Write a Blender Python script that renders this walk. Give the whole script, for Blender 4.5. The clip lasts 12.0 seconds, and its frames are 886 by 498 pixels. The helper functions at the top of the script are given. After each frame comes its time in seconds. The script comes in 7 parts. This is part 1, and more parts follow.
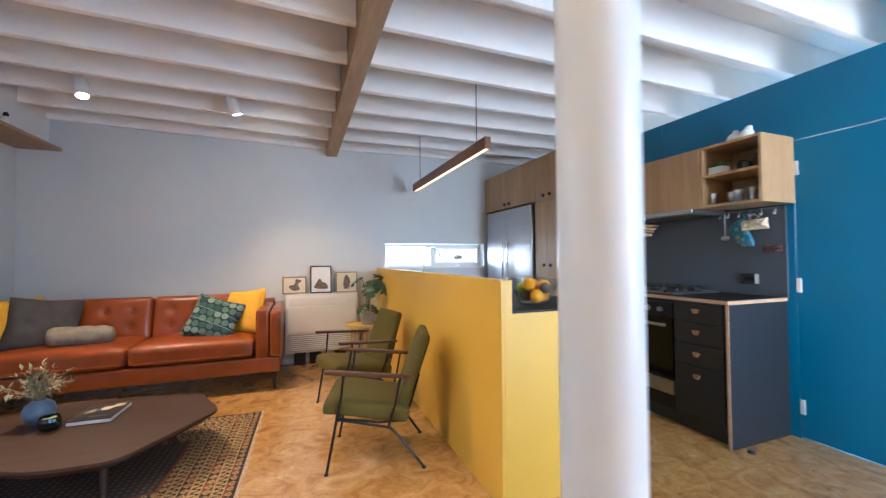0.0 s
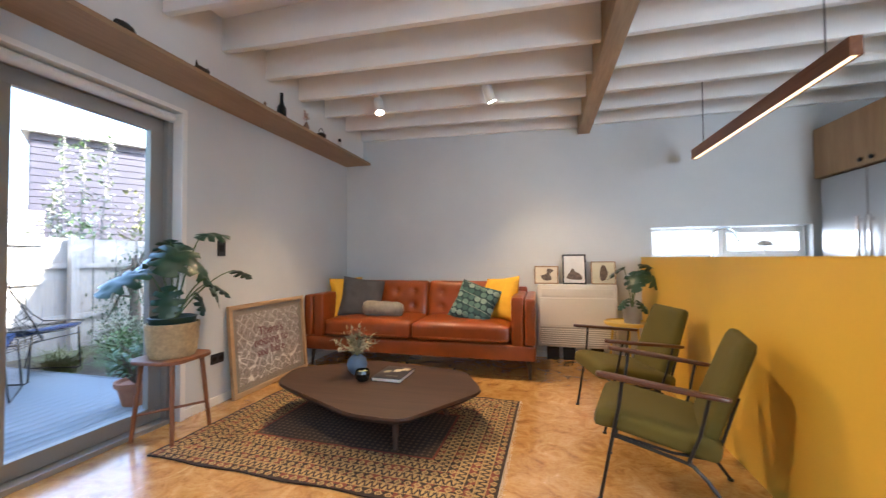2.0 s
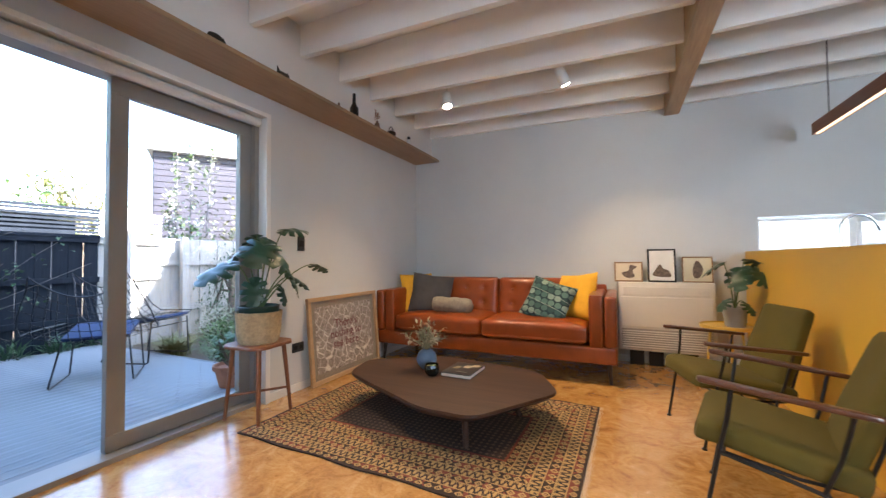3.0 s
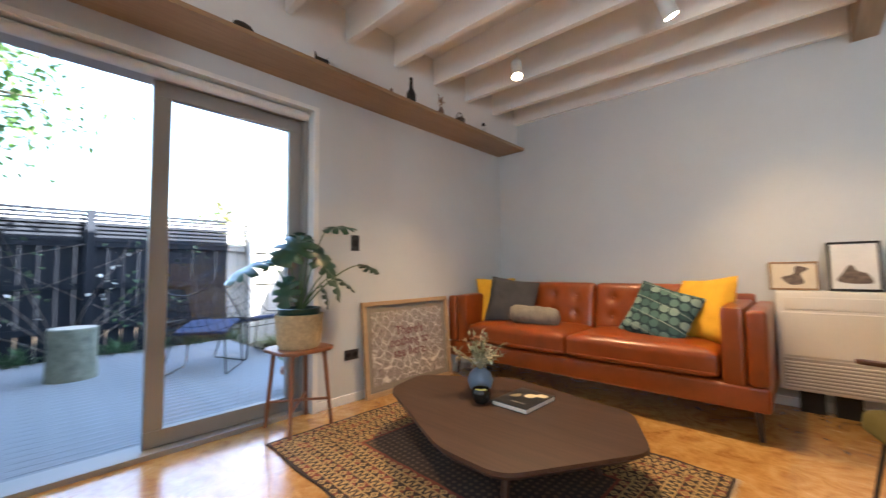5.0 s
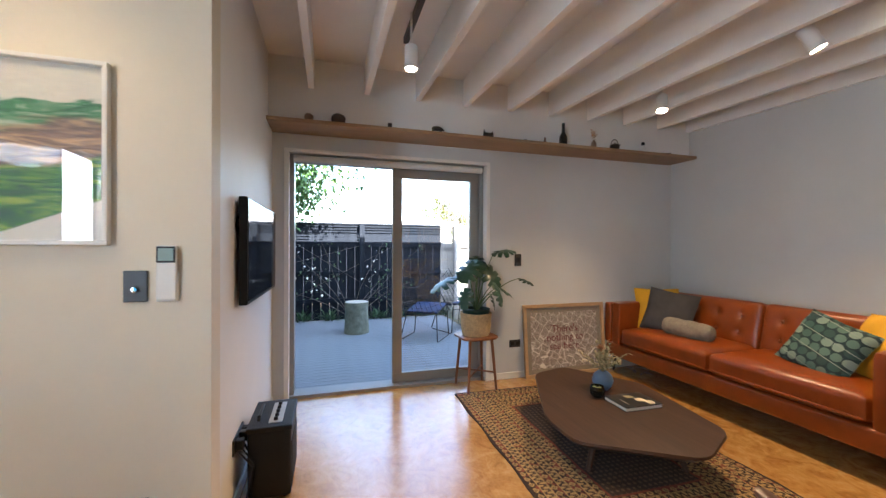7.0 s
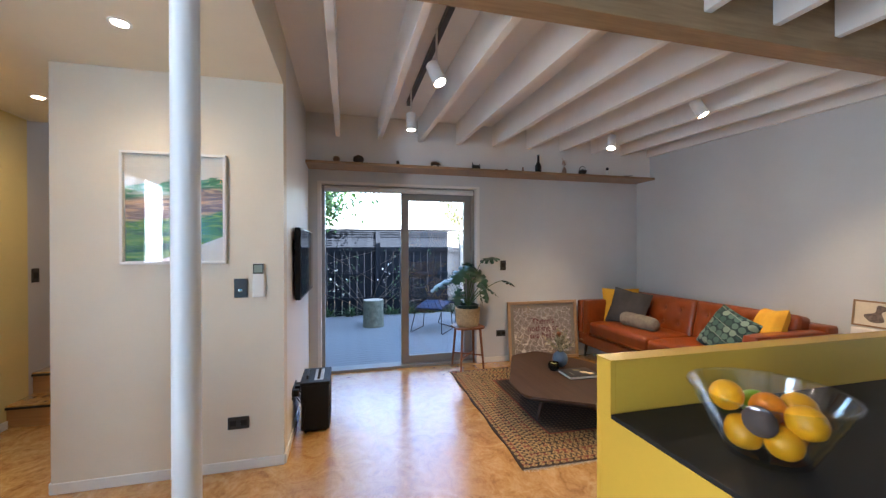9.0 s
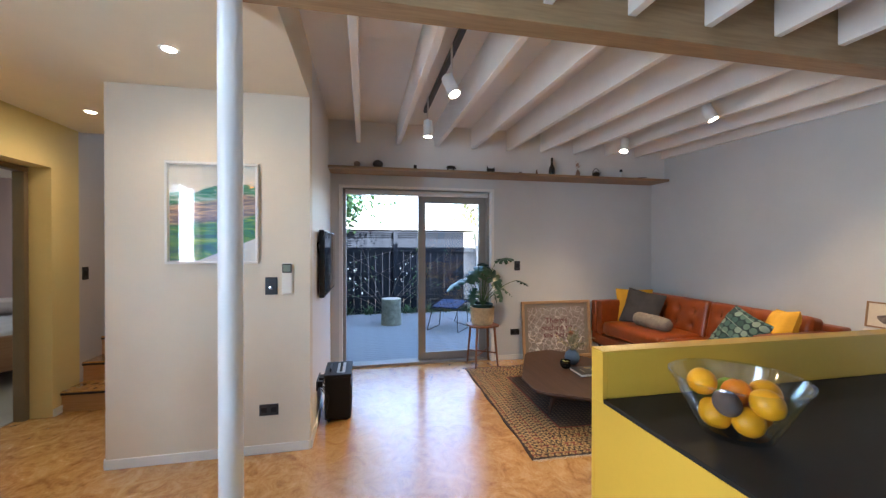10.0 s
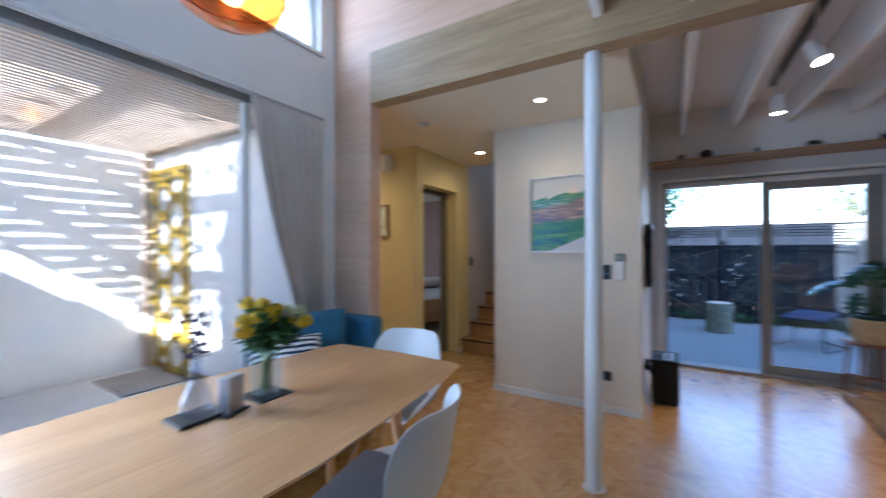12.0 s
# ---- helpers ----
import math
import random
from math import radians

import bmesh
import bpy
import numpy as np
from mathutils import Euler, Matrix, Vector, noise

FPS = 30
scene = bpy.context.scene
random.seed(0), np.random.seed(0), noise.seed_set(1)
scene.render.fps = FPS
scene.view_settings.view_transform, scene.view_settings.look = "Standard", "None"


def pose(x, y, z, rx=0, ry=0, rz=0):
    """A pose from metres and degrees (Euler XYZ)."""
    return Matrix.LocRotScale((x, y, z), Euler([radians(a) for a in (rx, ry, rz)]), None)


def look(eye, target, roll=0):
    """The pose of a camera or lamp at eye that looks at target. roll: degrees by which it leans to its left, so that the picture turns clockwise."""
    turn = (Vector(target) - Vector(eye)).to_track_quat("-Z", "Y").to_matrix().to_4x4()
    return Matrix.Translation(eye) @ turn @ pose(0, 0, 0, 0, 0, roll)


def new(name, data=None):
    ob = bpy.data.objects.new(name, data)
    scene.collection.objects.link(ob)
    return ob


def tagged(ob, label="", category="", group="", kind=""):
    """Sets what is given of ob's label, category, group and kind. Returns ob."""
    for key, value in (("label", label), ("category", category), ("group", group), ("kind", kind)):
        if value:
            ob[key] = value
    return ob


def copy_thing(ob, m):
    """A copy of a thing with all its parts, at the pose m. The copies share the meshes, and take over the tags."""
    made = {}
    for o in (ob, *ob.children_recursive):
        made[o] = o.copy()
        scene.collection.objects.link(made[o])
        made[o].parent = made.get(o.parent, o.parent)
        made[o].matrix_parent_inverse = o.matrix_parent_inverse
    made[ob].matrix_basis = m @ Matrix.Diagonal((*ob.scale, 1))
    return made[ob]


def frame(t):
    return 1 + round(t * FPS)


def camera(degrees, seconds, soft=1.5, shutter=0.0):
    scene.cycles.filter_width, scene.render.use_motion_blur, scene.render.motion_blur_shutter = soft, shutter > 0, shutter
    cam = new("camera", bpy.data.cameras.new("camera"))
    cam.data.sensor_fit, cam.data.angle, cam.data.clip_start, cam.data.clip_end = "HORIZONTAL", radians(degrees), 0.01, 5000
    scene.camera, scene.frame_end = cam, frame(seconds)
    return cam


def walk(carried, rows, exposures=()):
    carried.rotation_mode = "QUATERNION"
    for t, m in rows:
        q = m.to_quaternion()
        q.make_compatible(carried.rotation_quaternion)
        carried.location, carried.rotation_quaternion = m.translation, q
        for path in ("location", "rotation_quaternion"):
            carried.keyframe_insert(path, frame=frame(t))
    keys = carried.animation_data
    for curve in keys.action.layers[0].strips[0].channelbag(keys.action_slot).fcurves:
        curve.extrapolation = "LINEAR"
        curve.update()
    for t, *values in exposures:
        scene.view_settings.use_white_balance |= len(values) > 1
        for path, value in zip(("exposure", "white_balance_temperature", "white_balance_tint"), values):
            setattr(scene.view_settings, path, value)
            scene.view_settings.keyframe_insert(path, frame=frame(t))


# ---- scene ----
# ---- camera and walk ----
cam = camera(98.7, 12.0, soft=1.35, shutter=0.5)
PATH = [
    (0, (0.078, 0.118, 1.152), (0.782, 1.99, 1.203), -0.4),
    (0.5, (0.103, 0.285, 1.166), (0.643, 2.21, 1.217), -0.4),
    (1, (0.016, 0.353, 1.143), (0.082, 2.351, 1.201), -0.5),
    (1.5, (0.005, 0.437, 1.101), (-0.301, 2.412, 1.162), -0.5),
    (2, (-0.019, 0.477, 1.052), (-0.522, 2.411, 1.101), -0.4),
    (2.5, (-0.021, 0.509, 1.012), (-0.728, 2.379, 1.076), -0.6),
    (3, (-0.05, 0.554, 1.0), (-0.892, 2.367, 1.057), -0.5),
    (3.2, (-0.06, 0.586, 0.998), (-0.949, 2.38, 1.05), -0.5),
    (4.8, (-0.004, 1.139, 0.927), (-1.231, 2.715, 1.029), -0.5),
    (5, (0.051, 1.197, 0.931), (-1.311, 2.658, 1.043), -0.6),
    (5.5, (0.232, 1.219, 1.021), (-1.446, 2.306, 1.088), -0.5),
    (6, (0.457, 1.138, 1.093), (-1.378, 1.933, 1.126), -0.2),
    (6.5, (0.735, 1.052, 1.199), (-1.161, 1.688, 1.164), -0.1),
    (7, (0.987, 1.04, 1.253), (-0.927, 1.619, 1.247), 0.2),
    (7.2, (1.109, 1.038, 1.261), (-0.807, 1.61, 1.242), 0.1),
    (8.8, (1.823, 0.984, 1.34), (-0.11, 1.497, 1.332), -0.1),
    (9, (1.877, 0.982, 1.354), (-0.06, 1.48, 1.345), -0.1),
    (9.5, (1.968, 0.973, 1.37), (0.023, 1.437, 1.363), -0.2),
    (10, (2.026, 0.962, 1.365), (0.068, 1.373, 1.355), 0.0),
    (10.5, (2.098, 0.898, 1.352), (0.128, 1.242, 1.339), 0.1),
    (11, (2.171, 0.781, 1.324), (0.178, 0.944, 1.317), 0.3),
    (11.2, (2.235, 0.743, 1.324), (0.236, 0.785, 1.313), 0.3),
    (11.5, (2.389, 0.712, 1.317), (0.416, 0.382, 1.318), 0.1),
    (12, (2.572, 0.811, 1.29), (0.857, -0.218, 1.292), -0.1),
]
walk(cam, [(t, look(eye, target, roll)) for t, eye, target, roll in PATH],
     exposures=[(0.0, 3.72, 5450, 10), (0.5, 3.67, 5150, 10), (1.0, 3.77, 5600, 10), (3.0, 3.62, 6000, 10), (5.0, 3.69, 6300, 10), (6.0, 3.57, 6850, 10), (7.0, 3.37, 6250, 10), (9.5, 3.32, 5800, 10), (10.5, 3.41, 5700, 10), (11.0, 3.34, 5550, 10), (11.5, 3.25, 5400, 10), (12.0, 2.78, 5050, 10)])

# ---- world, sun, lamps ----
SUN_DIR = Vector((0.75, 0.29, 0.53)).normalized()
world = bpy.data.worlds.new("sky")
scene.world = world
world.use_nodes = True
wn = world.node_tree
wn.nodes.clear()
sky_tex = wn.nodes.new("ShaderNodeTexSky")
sky_tex.sky_type = "NISHITA"
sky_tex.sun_disc = False
sky_tex.sun_elevation = math.asin(SUN_DIR.z)
sky_tex.sun_rotation = math.atan2(SUN_DIR.x, SUN_DIR.y)
wbg = wn.nodes.new("ShaderNodeBackground")
wbg.inputs["Strength"].default_value = 0.15
wout = wn.nodes.new("ShaderNodeOutputWorld")
wn.links.new(sky_tex.outputs[0], wbg.inputs[0])
wn.links.new(wbg.outputs[0], wout.inputs[0])

sun = new("sun", bpy.data.lights.new("sun", "SUN"))
sun.data.energy, sun.data.angle, sun.data.color = 5.0, radians(0.5), (1.0, 0.94, 0.86)
sun.matrix_world = look((0, 0, 20), Vector((0, 0, 20)) - SUN_DIR)

YN_WIN = 4.86
WARM = (1.0, 0.67, 0.36)
SPOT_W, DOWN_W = 30, 2.2


def spot(name, eye, target, watts, angle, blend=0.5, size=0.03, color=WARM):
    ob = new(name, bpy.data.lights.new(name, "SPOT"))
    ob.data.energy, ob.data.spot_size, ob.data.spot_blend = watts, radians(angle), blend
    ob.data.shadow_soft_size, ob.data.color = size, color
    ob.matrix_world = look(eye, target)
    return ob


def daylight_lamp(name, eye, target, w, h_, watts, color):
    """An area lamp standing in for daylight."""
    ob = new(name, bpy.data.lights.new(name, "AREA"))
    ob.data.shape, ob.data.size, ob.data.size_y, ob.data.energy, ob.data.color = "RECTANGLE", w, h_, watts, color
    ob.matrix_world = look(eye, target)
    return ob


DAY = (0.86, 0.93, 1.0)
daylight_lamp("daylight_dining_window", (2.58, -1.44, 1.15), (2.9, 2.0, 1.15), 0.62, 2.1, 12, DAY)
daylight_lamp("daylight_high_window", (1.06, -1.47, 3.2), (1.3, 1.0, 2.4), 0.75, 0.9, 1.4, DAY)
daylight_lamp("daylight_north_window", (1.71, YN_WIN, 1.19), (1.71, 0.0, 1.0), 1.25, 0.22, 0.8, DAY)
# Added lamp that brightens the bedroom; its window is invented, out of view.
daylight_lamp("added_bedroom_daylight", (-1.9, -5.19, 1.5), (-2.6, -2.0, 0.9), 1.2, 1.1, 4, DAY)
# Added lamp for the stairwell, set before a wall without any opening.
daylight_lamp("added_stair_daylight", (-4.39, -1.03, 3.1), (-2.0, -1.03, 1.5), 0.7, 1.0, 1.5, DAY)

# living room track spots: eye, aim, share of full power
SPOTS = [((-0.36, 1.52, 2.39), (0.50, 2.30, 0.0), 0.28, 70), ((-1.28, 1.52, 2.39), (-1.25, 1.5, 0.0), 0.28, 70),
         ((-0.42, 3.57, 2.39), (0.42, 4.36, 0.0), 0.22, 84), ((-1.40, 3.57, 2.39), (-0.85, 2.95, 0.0), 0.55, 120)]

# ---- small builders ----
def thing(name, label, category, group="", loc=(0, 0, 0), rz=0, kind=""):
    ob = new(name)
    ob.matrix_basis = pose(*loc, 0, 0, rz)
    ob.empty_display_size = 0.1
    return tagged(ob, label, category, group, kind)


def part(name, bm, material, parent=None, label="", smooth=False):
    """Links a bmesh as one mesh object, under a thing or a part."""
    me = bpy.data.meshes.new(name)
    bmesh.ops.recalc_face_normals(bm, faces=bm.faces)
    bm.to_mesh(me)
    bm.free()
    me.materials.append(material)
    if smooth:
        me.polygons.foreach_set("use_smooth", [True] * len(me.polygons))
        me.set_sharp_from_angle(angle=radians(40))
    ob = new(name, me)
    if parent is not None:
        ob.parent = parent
    if label:
        tagged(ob, label)
    return ob


def struct(name, bm, material, label, smooth=False):
    return tagged(part(name, bm, material, None, "", smooth), label, name.split("_")[0], kind="structure")


def box(x0, x1, y0, y1, z0, z1, bev=0.0, seg=2, bm=None):
    """A box, with rounded edges where bev is given, added to bm or new."""
    b = bmesh.new()
    bmesh.ops.create_cube(b, size=1.0)
    s = Matrix.LocRotScale(((x0 + x1) / 2, (y0 + y1) / 2, (z0 + z1) / 2), None, (abs(x1 - x0), abs(y1 - y0), abs(z1 - z0)))
    b.transform(s)
    if bev:
        bmesh.ops.bevel(b, geom=b.edges[:], offset=bev, segments=seg, profile=0.5, affect="EDGES")
    return join(bm, b)


def join(bm, b, m=None):
    if m is not None:
        b.transform(m)
    if bm is None:
        return b
    me = bpy.data.meshes.new("tmp")
    b.to_mesh(me)
    b.free()
    bm.from_mesh(me)
    bpy.data.meshes.remove(me)
    return bm


def rod(p0, p1, r0, r1=None, seg=12, bm=None):
    p0, p1 = Vector(p0), Vector(p1)
    b = bmesh.new()
    d = p1 - p0
    bmesh.ops.create_cone(b, cap_ends=True, segments=seg, radius1=r0, radius2=r0 if r1 is None else r1, depth=d.length)
    b.transform(Matrix.Translation((p0 + p1) / 2) @ d.to_track_quat("Z", "Y").to_matrix().to_4x4())
    return join(bm, b)


def lathe(profile, c=(0, 0, 0), seg=32, bm=None):
    """Turns (radius, height) pairs about the z axis."""
    b = bmesh.new()
    rings = []
    for r, z in profile:
        if r < 1e-5:
            rings.append([b.verts.new((c[0], c[1], c[2] + z))])
        else:
            rings.append([b.verts.new((c[0] + r * math.cos(2 * math.pi * i / seg), c[1] + r * math.sin(2 * math.pi * i / seg), c[2] + z)) for i in range(seg)])
    for a, d in zip(rings, rings[1:]):
        for i in range(seg):
            j = (i + 1) % seg
            vs = [a[i % len(a)], a[j % len(a)], d[j % len(d)], d[i % len(d)]]
            vs = list(dict.fromkeys(vs))
            if len(vs) > 2:
                b.faces.new(vs)
    return join(bm, b)


def tube(pts, r, seg=8, bm=None):
    """A bent round bar through points."""
    b = bmesh.new()
    pts = [Vector(p) for p in pts]
    rings = []
    up = None
    for i, p in enumerate(pts):
        d = (pts[min(i + 1, len(pts) - 1)] - pts[max(i - 1, 0)]).normalized()
        if up is None:
            up = d.orthogonal().normalized()
        up = (up - d * up.dot(d)).normalized()
        side = d.cross(up)
        rr = r[i] if isinstance(r, (list, tuple)) else r
        rings.append([b.verts.new(p + rr * (math.cos(2 * math.pi * k / seg) * up + math.sin(2 * math.pi * k / seg) * side)) for k in range(seg)])
    for a, c in zip(rings, rings[1:]):
        for k in range(seg):
            b.faces.new((a[k], a[(k + 1) % seg], c[(k + 1) % seg], c[k]))
    b.faces.new(rings[0][::-1])
    b.faces.new(rings[-1])
    return join(bm, b)


def prism(outline, z0, z1, bev=0.0, seg=2, bm=None):
    """An upright slab from an outline in x and y."""
    b = bmesh.new()
    f = b.faces.new([b.verts.new((x, y, z0)) for x, y in outline])
    r = bmesh.ops.extrude_face_region(b, geom=[f])
    bmesh.ops.translate(b, verts=[v for v in r["geom"] if isinstance(v, bmesh.types.BMVert)], vec=(0, 0, z1 - z0))
    if bev:
        es = [e for e in b.edges if abs(e.verts[0].co.z - e.verts[1].co.z) < 1e-6]
        bmesh.ops.bevel(b, geom=es, offset=bev, segments=seg, profile=0.5, affect="EDGES")
    return join(bm, b)


def smooth_loop(pts, n=8):
    """Catmull-Rom round a closed loop of 2D points."""
    out = []
    k = len(pts)
    for i in range(k):
        p0, p1, p2, p3 = (Vector(pts[(i + j - 1) % k]) for j in range(4))
        for s in range(n):
            t = s / n
            out.append(tuple(0.5 * (2 * p1 + (p2 - p0) * t + (2 * p0 - 5 * p1 + 4 * p2 - p3) * t * t + (3 * p1 - p0 - 3 * p2 + p3) * t ** 3)))
    return out


# ---- materials ----
def nodes_of(name):
    m = bpy.data.materials.new(name)
    m.use_nodes = True
    nt = m.node_tree
    return m, nt, nt.nodes["Principled BSDF"]


def ramp(nt, fac, stops):
    r = nt.nodes.new("ShaderNodeValToRGB")
    while len(r.color_ramp.elements) < len(stops):
        r.color_ramp.elements.new(0.5)
    for e, (p, c) in zip(r.color_ramp.elements, stops):
        e.position, e.color = p, (*c, 1)
    nt.links.new(fac, r.inputs[0])
    return r.outputs[0]


def noise_node(nt, scale, detail=4, vec=None, distortion=0.0, rough=0.55):
    n = nt.nodes.new("ShaderNodeTexNoise")
    n.inputs["Scale"].default_value, n.inputs["Detail"].default_value = scale, detail
    n.inputs["Distortion"].default_value, n.inputs["Roughness"].default_value = distortion, rough
    if vec is not None:
        nt.links.new(vec, n.inputs["Vector"])
    return n.outputs["Fac"]


def coords(nt, scale=(1, 1, 1), kind="Object", rot=(0, 0, 0)):
    tc = nt.nodes.new("ShaderNodeTexCoord")
    mp = nt.nodes.new("ShaderNodeMapping")
    mp.inputs["Scale"].default_value = scale
    mp.inputs["Rotation"].default_value = rot
    nt.links.new(tc.outputs[kind], mp.inputs["Vector"])
    return mp.outputs[0]


def mix(nt, fac, a, b, mode="MIX"):
    n = nt.nodes.new("ShaderNodeMix")
    n.data_type, n.blend_type = "RGBA", mode
    for sock, v in ((n.inputs[0], fac), (n.inputs[6], a), (n.inputs[7], b)):
        if isinstance(v, (int, float)):
            sock.default_value = v
        elif isinstance(v, tuple):
            sock.default_value = (*v, 1)
        else:
            nt.links.new(v, sock)
    return n.outputs[2]


def bump(nt, bs, height, strength, dist=0.01):
    b = nt.nodes.new("ShaderNodeBump")
    b.inputs["Strength"].default_value, b.inputs["Distance"].default_value = strength, dist
    nt.links.new(height, b.inputs["Height"])
    nt.links.new(b.outputs[0], bs.inputs["Normal"])


def M(name, c, rough=0.5, metal=0.0, var=0.12, scale=3.0, fine=60.0, bmp=0.1, coat=0.0, sheen=0.0, spec=0.5):
    """A plain surface with soft stains, fine grain and relief."""
    m, nt, bs = nodes_of(name)
    v = coords(nt)
    a = noise_node(nt, scale, 3, v)
    b = noise_node(nt, fine, 5, v)
    lo = tuple(max(0, x * (1 - var)) for x in c)
    hi = tuple(min(1, x * (1 + var)) for x in c)
    col = ramp(nt, a, [(0.3, lo), (0.7, hi)])
    col = mix(nt, 0.25, col, ramp(nt, b, [(0.3, lo), (0.7, hi)]))
    nt.links.new(col, bs.inputs["Base Color"])
    rr = nt.nodes.new("ShaderNodeMapRange")
    rr.inputs["To Min"].default_value, rr.inputs["To Max"].default_value = max(0.02, rough - 0.06), min(1, rough + 0.06)
    nt.links.new(a, rr.inputs["Value"])
    nt.links.new(rr.outputs[0], bs.inputs["Roughness"])
    bs.inputs["Metallic"].default_value = metal
    bs.inputs["Coat Weight"].default_value = coat
    bs.inputs["Sheen Weight"].default_value = sheen
    bs.inputs["Specular IOR Level"].default_value = spec
    if bmp:
        bump(nt, bs, b, bmp, 0.004)
    return m


def wood(name, dark, light, along="x", rough=0.45, grain=1.0, coat=0.0, scale=6.0, bmp=0.08, spec=0.5):
    """Timber: streaks along one axis with fine pores."""
    m, nt, bs = nodes_of(name)
    st = {"x": (0.07, 1, 1), "y": (1, 0.07, 1), "z": (1, 1, 0.07)}[along]
    v = coords(nt, tuple(s * scale for s in st))
    a = noise_node(nt, 1.0 * grain, 6, v, 1.2, 0.6)
    fine = coords(nt, tuple(s * scale * 12 for s in st))
    f = noise_node(nt, 1.0, 4, fine)
    big = noise_node(nt, 1.2, 2, coords(nt))
    col = ramp(nt, a, [(0.32, dark), (0.5, tuple((x + y) / 2 for x, y in zip(dark, light))), (0.68, light)])
    col = mix(nt, 0.35, col, ramp(nt, f, [(0.35, dark), (0.6, light)]), "MIX")
    col = mix(nt, 0.5, col, ramp(nt, big, [(0.3, (0.86, 0.86, 0.86)), (0.7, (1, 1, 1))]), "MULTIPLY")
    nt.links.new(col, bs.inputs["Base Color"])
    bs.inputs["Roughness"].default_value = rough
    bs.inputs["Specular IOR Level"].default_value = spec
    bs.inputs["Coat Weight"].default_value = coat
    bump(nt, bs, f, bmp, 0.003)
    return m


def glass(name, tint=(1, 1, 1), gloss=1.0, rough=0.0):
    """Thin clear pane: lets light through, mirrors at a slant."""
    m, nt, bs = nodes_of(name)
    nt.nodes.remove(bs)
    out = nt.nodes["Material Output"]
    tr = nt.nodes.new("ShaderNodeBsdfTransparent")
    tr.inputs[0].default_value = (*tint, 1)
    gl = nt.nodes.new("ShaderNodeBsdfGlossy")
    gl.inputs["Roughness"].default_value = rough
    fr = nt.nodes.new("ShaderNodeLayerWeight")
    fr.inputs[0].default_value = 0.35
    pw = nt.nodes.new("ShaderNodeMath")
    pw.operation = "POWER"
    pw.inputs[1].default_value = 4.0
    nt.links.new(fr.outputs["Facing"], pw.inputs[0])
    mul = nt.nodes.new("ShaderNodeMath")
    mul.operation, mul.use_clamp = "MULTIPLY_ADD", True
    mul.inputs[1].default_value = 0.6 * gloss
    mul.inputs[2].default_value = 0.045 * gloss
    nt.links.new(pw.outputs[0], mul.inputs[0])
    mx = nt.nodes.new("ShaderNodeMixShader")
    nt.links.new(mul.outputs[0], mx.inputs[0])
    nt.links.new(tr.outputs[0], mx.inputs[1])
    nt.links.new(gl.outputs[0], mx.inputs[2])
    nt.links.new(mx.outputs[0], out.inputs[0])
    return m


def glow(name, c, strength):
    m, nt, bs = nodes_of(name)
    bs.inputs["Base Color"].default_value = (*c, 1)
    bs.inputs["Emission Color"].default_value = (*c, 1)
    bs.inputs["Emission Strength"].default_value = strength
    return m


def cork_floor():
    m, nt, bs = nodes_of("cork floor")
    v = coords(nt)
    n1 = noise_node(nt, 6.5, 8, v, 1.8, 0.62)
    n2 = noise_node(nt, 40.0, 4, coords(nt, (1, 1.7, 1)), 0.8, 0.6)
    n3 = noise_node(nt, 0.9, 3, v)
    col = ramp(nt, n1, [(0.30, (0.29, 0.125, 0.027)), (0.43, (0.47, 0.235, 0.062)), (0.53, (0.56, 0.31, 0.092)), (0.68, (0.66, 0.42, 0.165))])
    col = mix(nt, 0.25, col, ramp(nt, n2, [(0.33, (0.30, 0.145, 0.035)), (0.62, (0.60, 0.38, 0.16))]))
    col = mix(nt, 0.5, col, ramp(nt, n3, [(0.3, (0.82, 0.80, 0.78)), (0.7, (1, 1, 1))]), "MULTIPLY")
    br = nt.nodes.new("ShaderNodeTexBrick")
    br.offset = 0.5
    for k, val in (("Scale", 1.0), ("Mortar Size", 0.0012), ("Brick Width", 0.9), ("Row Height", 0.3), ("Bias", 0.0), ("Mortar Smooth", 0.3)):
        br.inputs[k].default_value = val
    br.inputs["Color1"].default_value, br.inputs["Color2"].default_value = (1, 1, 1, 1), (0.88, 0.86, 0.83, 1)
    br.inputs["Mortar"].default_value = (0.72, 0.68, 0.62, 1)
    nt.links.new(v, br.inputs["Vector"])
    col = mix(nt, 0.7, col, br.outputs["Color"], "MULTIPLY")
    nt.links.new(col, bs.inputs["Base Color"])
    rr = nt.nodes.new("ShaderNodeMapRange")
    rr.inputs["To Min"].default_value, rr.inputs["To Max"].default_value = 0.17, 0.32
    nt.links.new(n1, rr.inputs["Value"])
    nt.links.new(rr.outputs[0], bs.inputs["Roughness"])
    bs.inputs["Coat Weight"].default_value, bs.inputs["Coat Roughness"].default_value = 1.0, 0.21
    bs.inputs["Coat IOR"].default_value = 1.6
    bump(nt, bs, n1, 0.08, 0.004)
    return m


FLOOR = cork_floor()
WHITE = M("white paint", (0.78, 0.77, 0.75), 0.55, var=0.03, bmp=0.04)
CREAM = M("warm white paint", (0.71, 0.64, 0.52), 0.6, var=0.03, bmp=0.04)
GREY = M("pale blue grey paint", (0.60, 0.62, 0.63), 0.6, var=0.03, bmp=0.05)
YELLOW_WALL = M("mustard wall paint", (0.66, 0.54, 0.24), 0.6, var=0.04, bmp=0.04)
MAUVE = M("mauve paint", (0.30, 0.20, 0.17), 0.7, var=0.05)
BLUE = M("petrol blue paint", (0.003, 0.155, 0.30), 0.42, var=0.06, bmp=0.05)
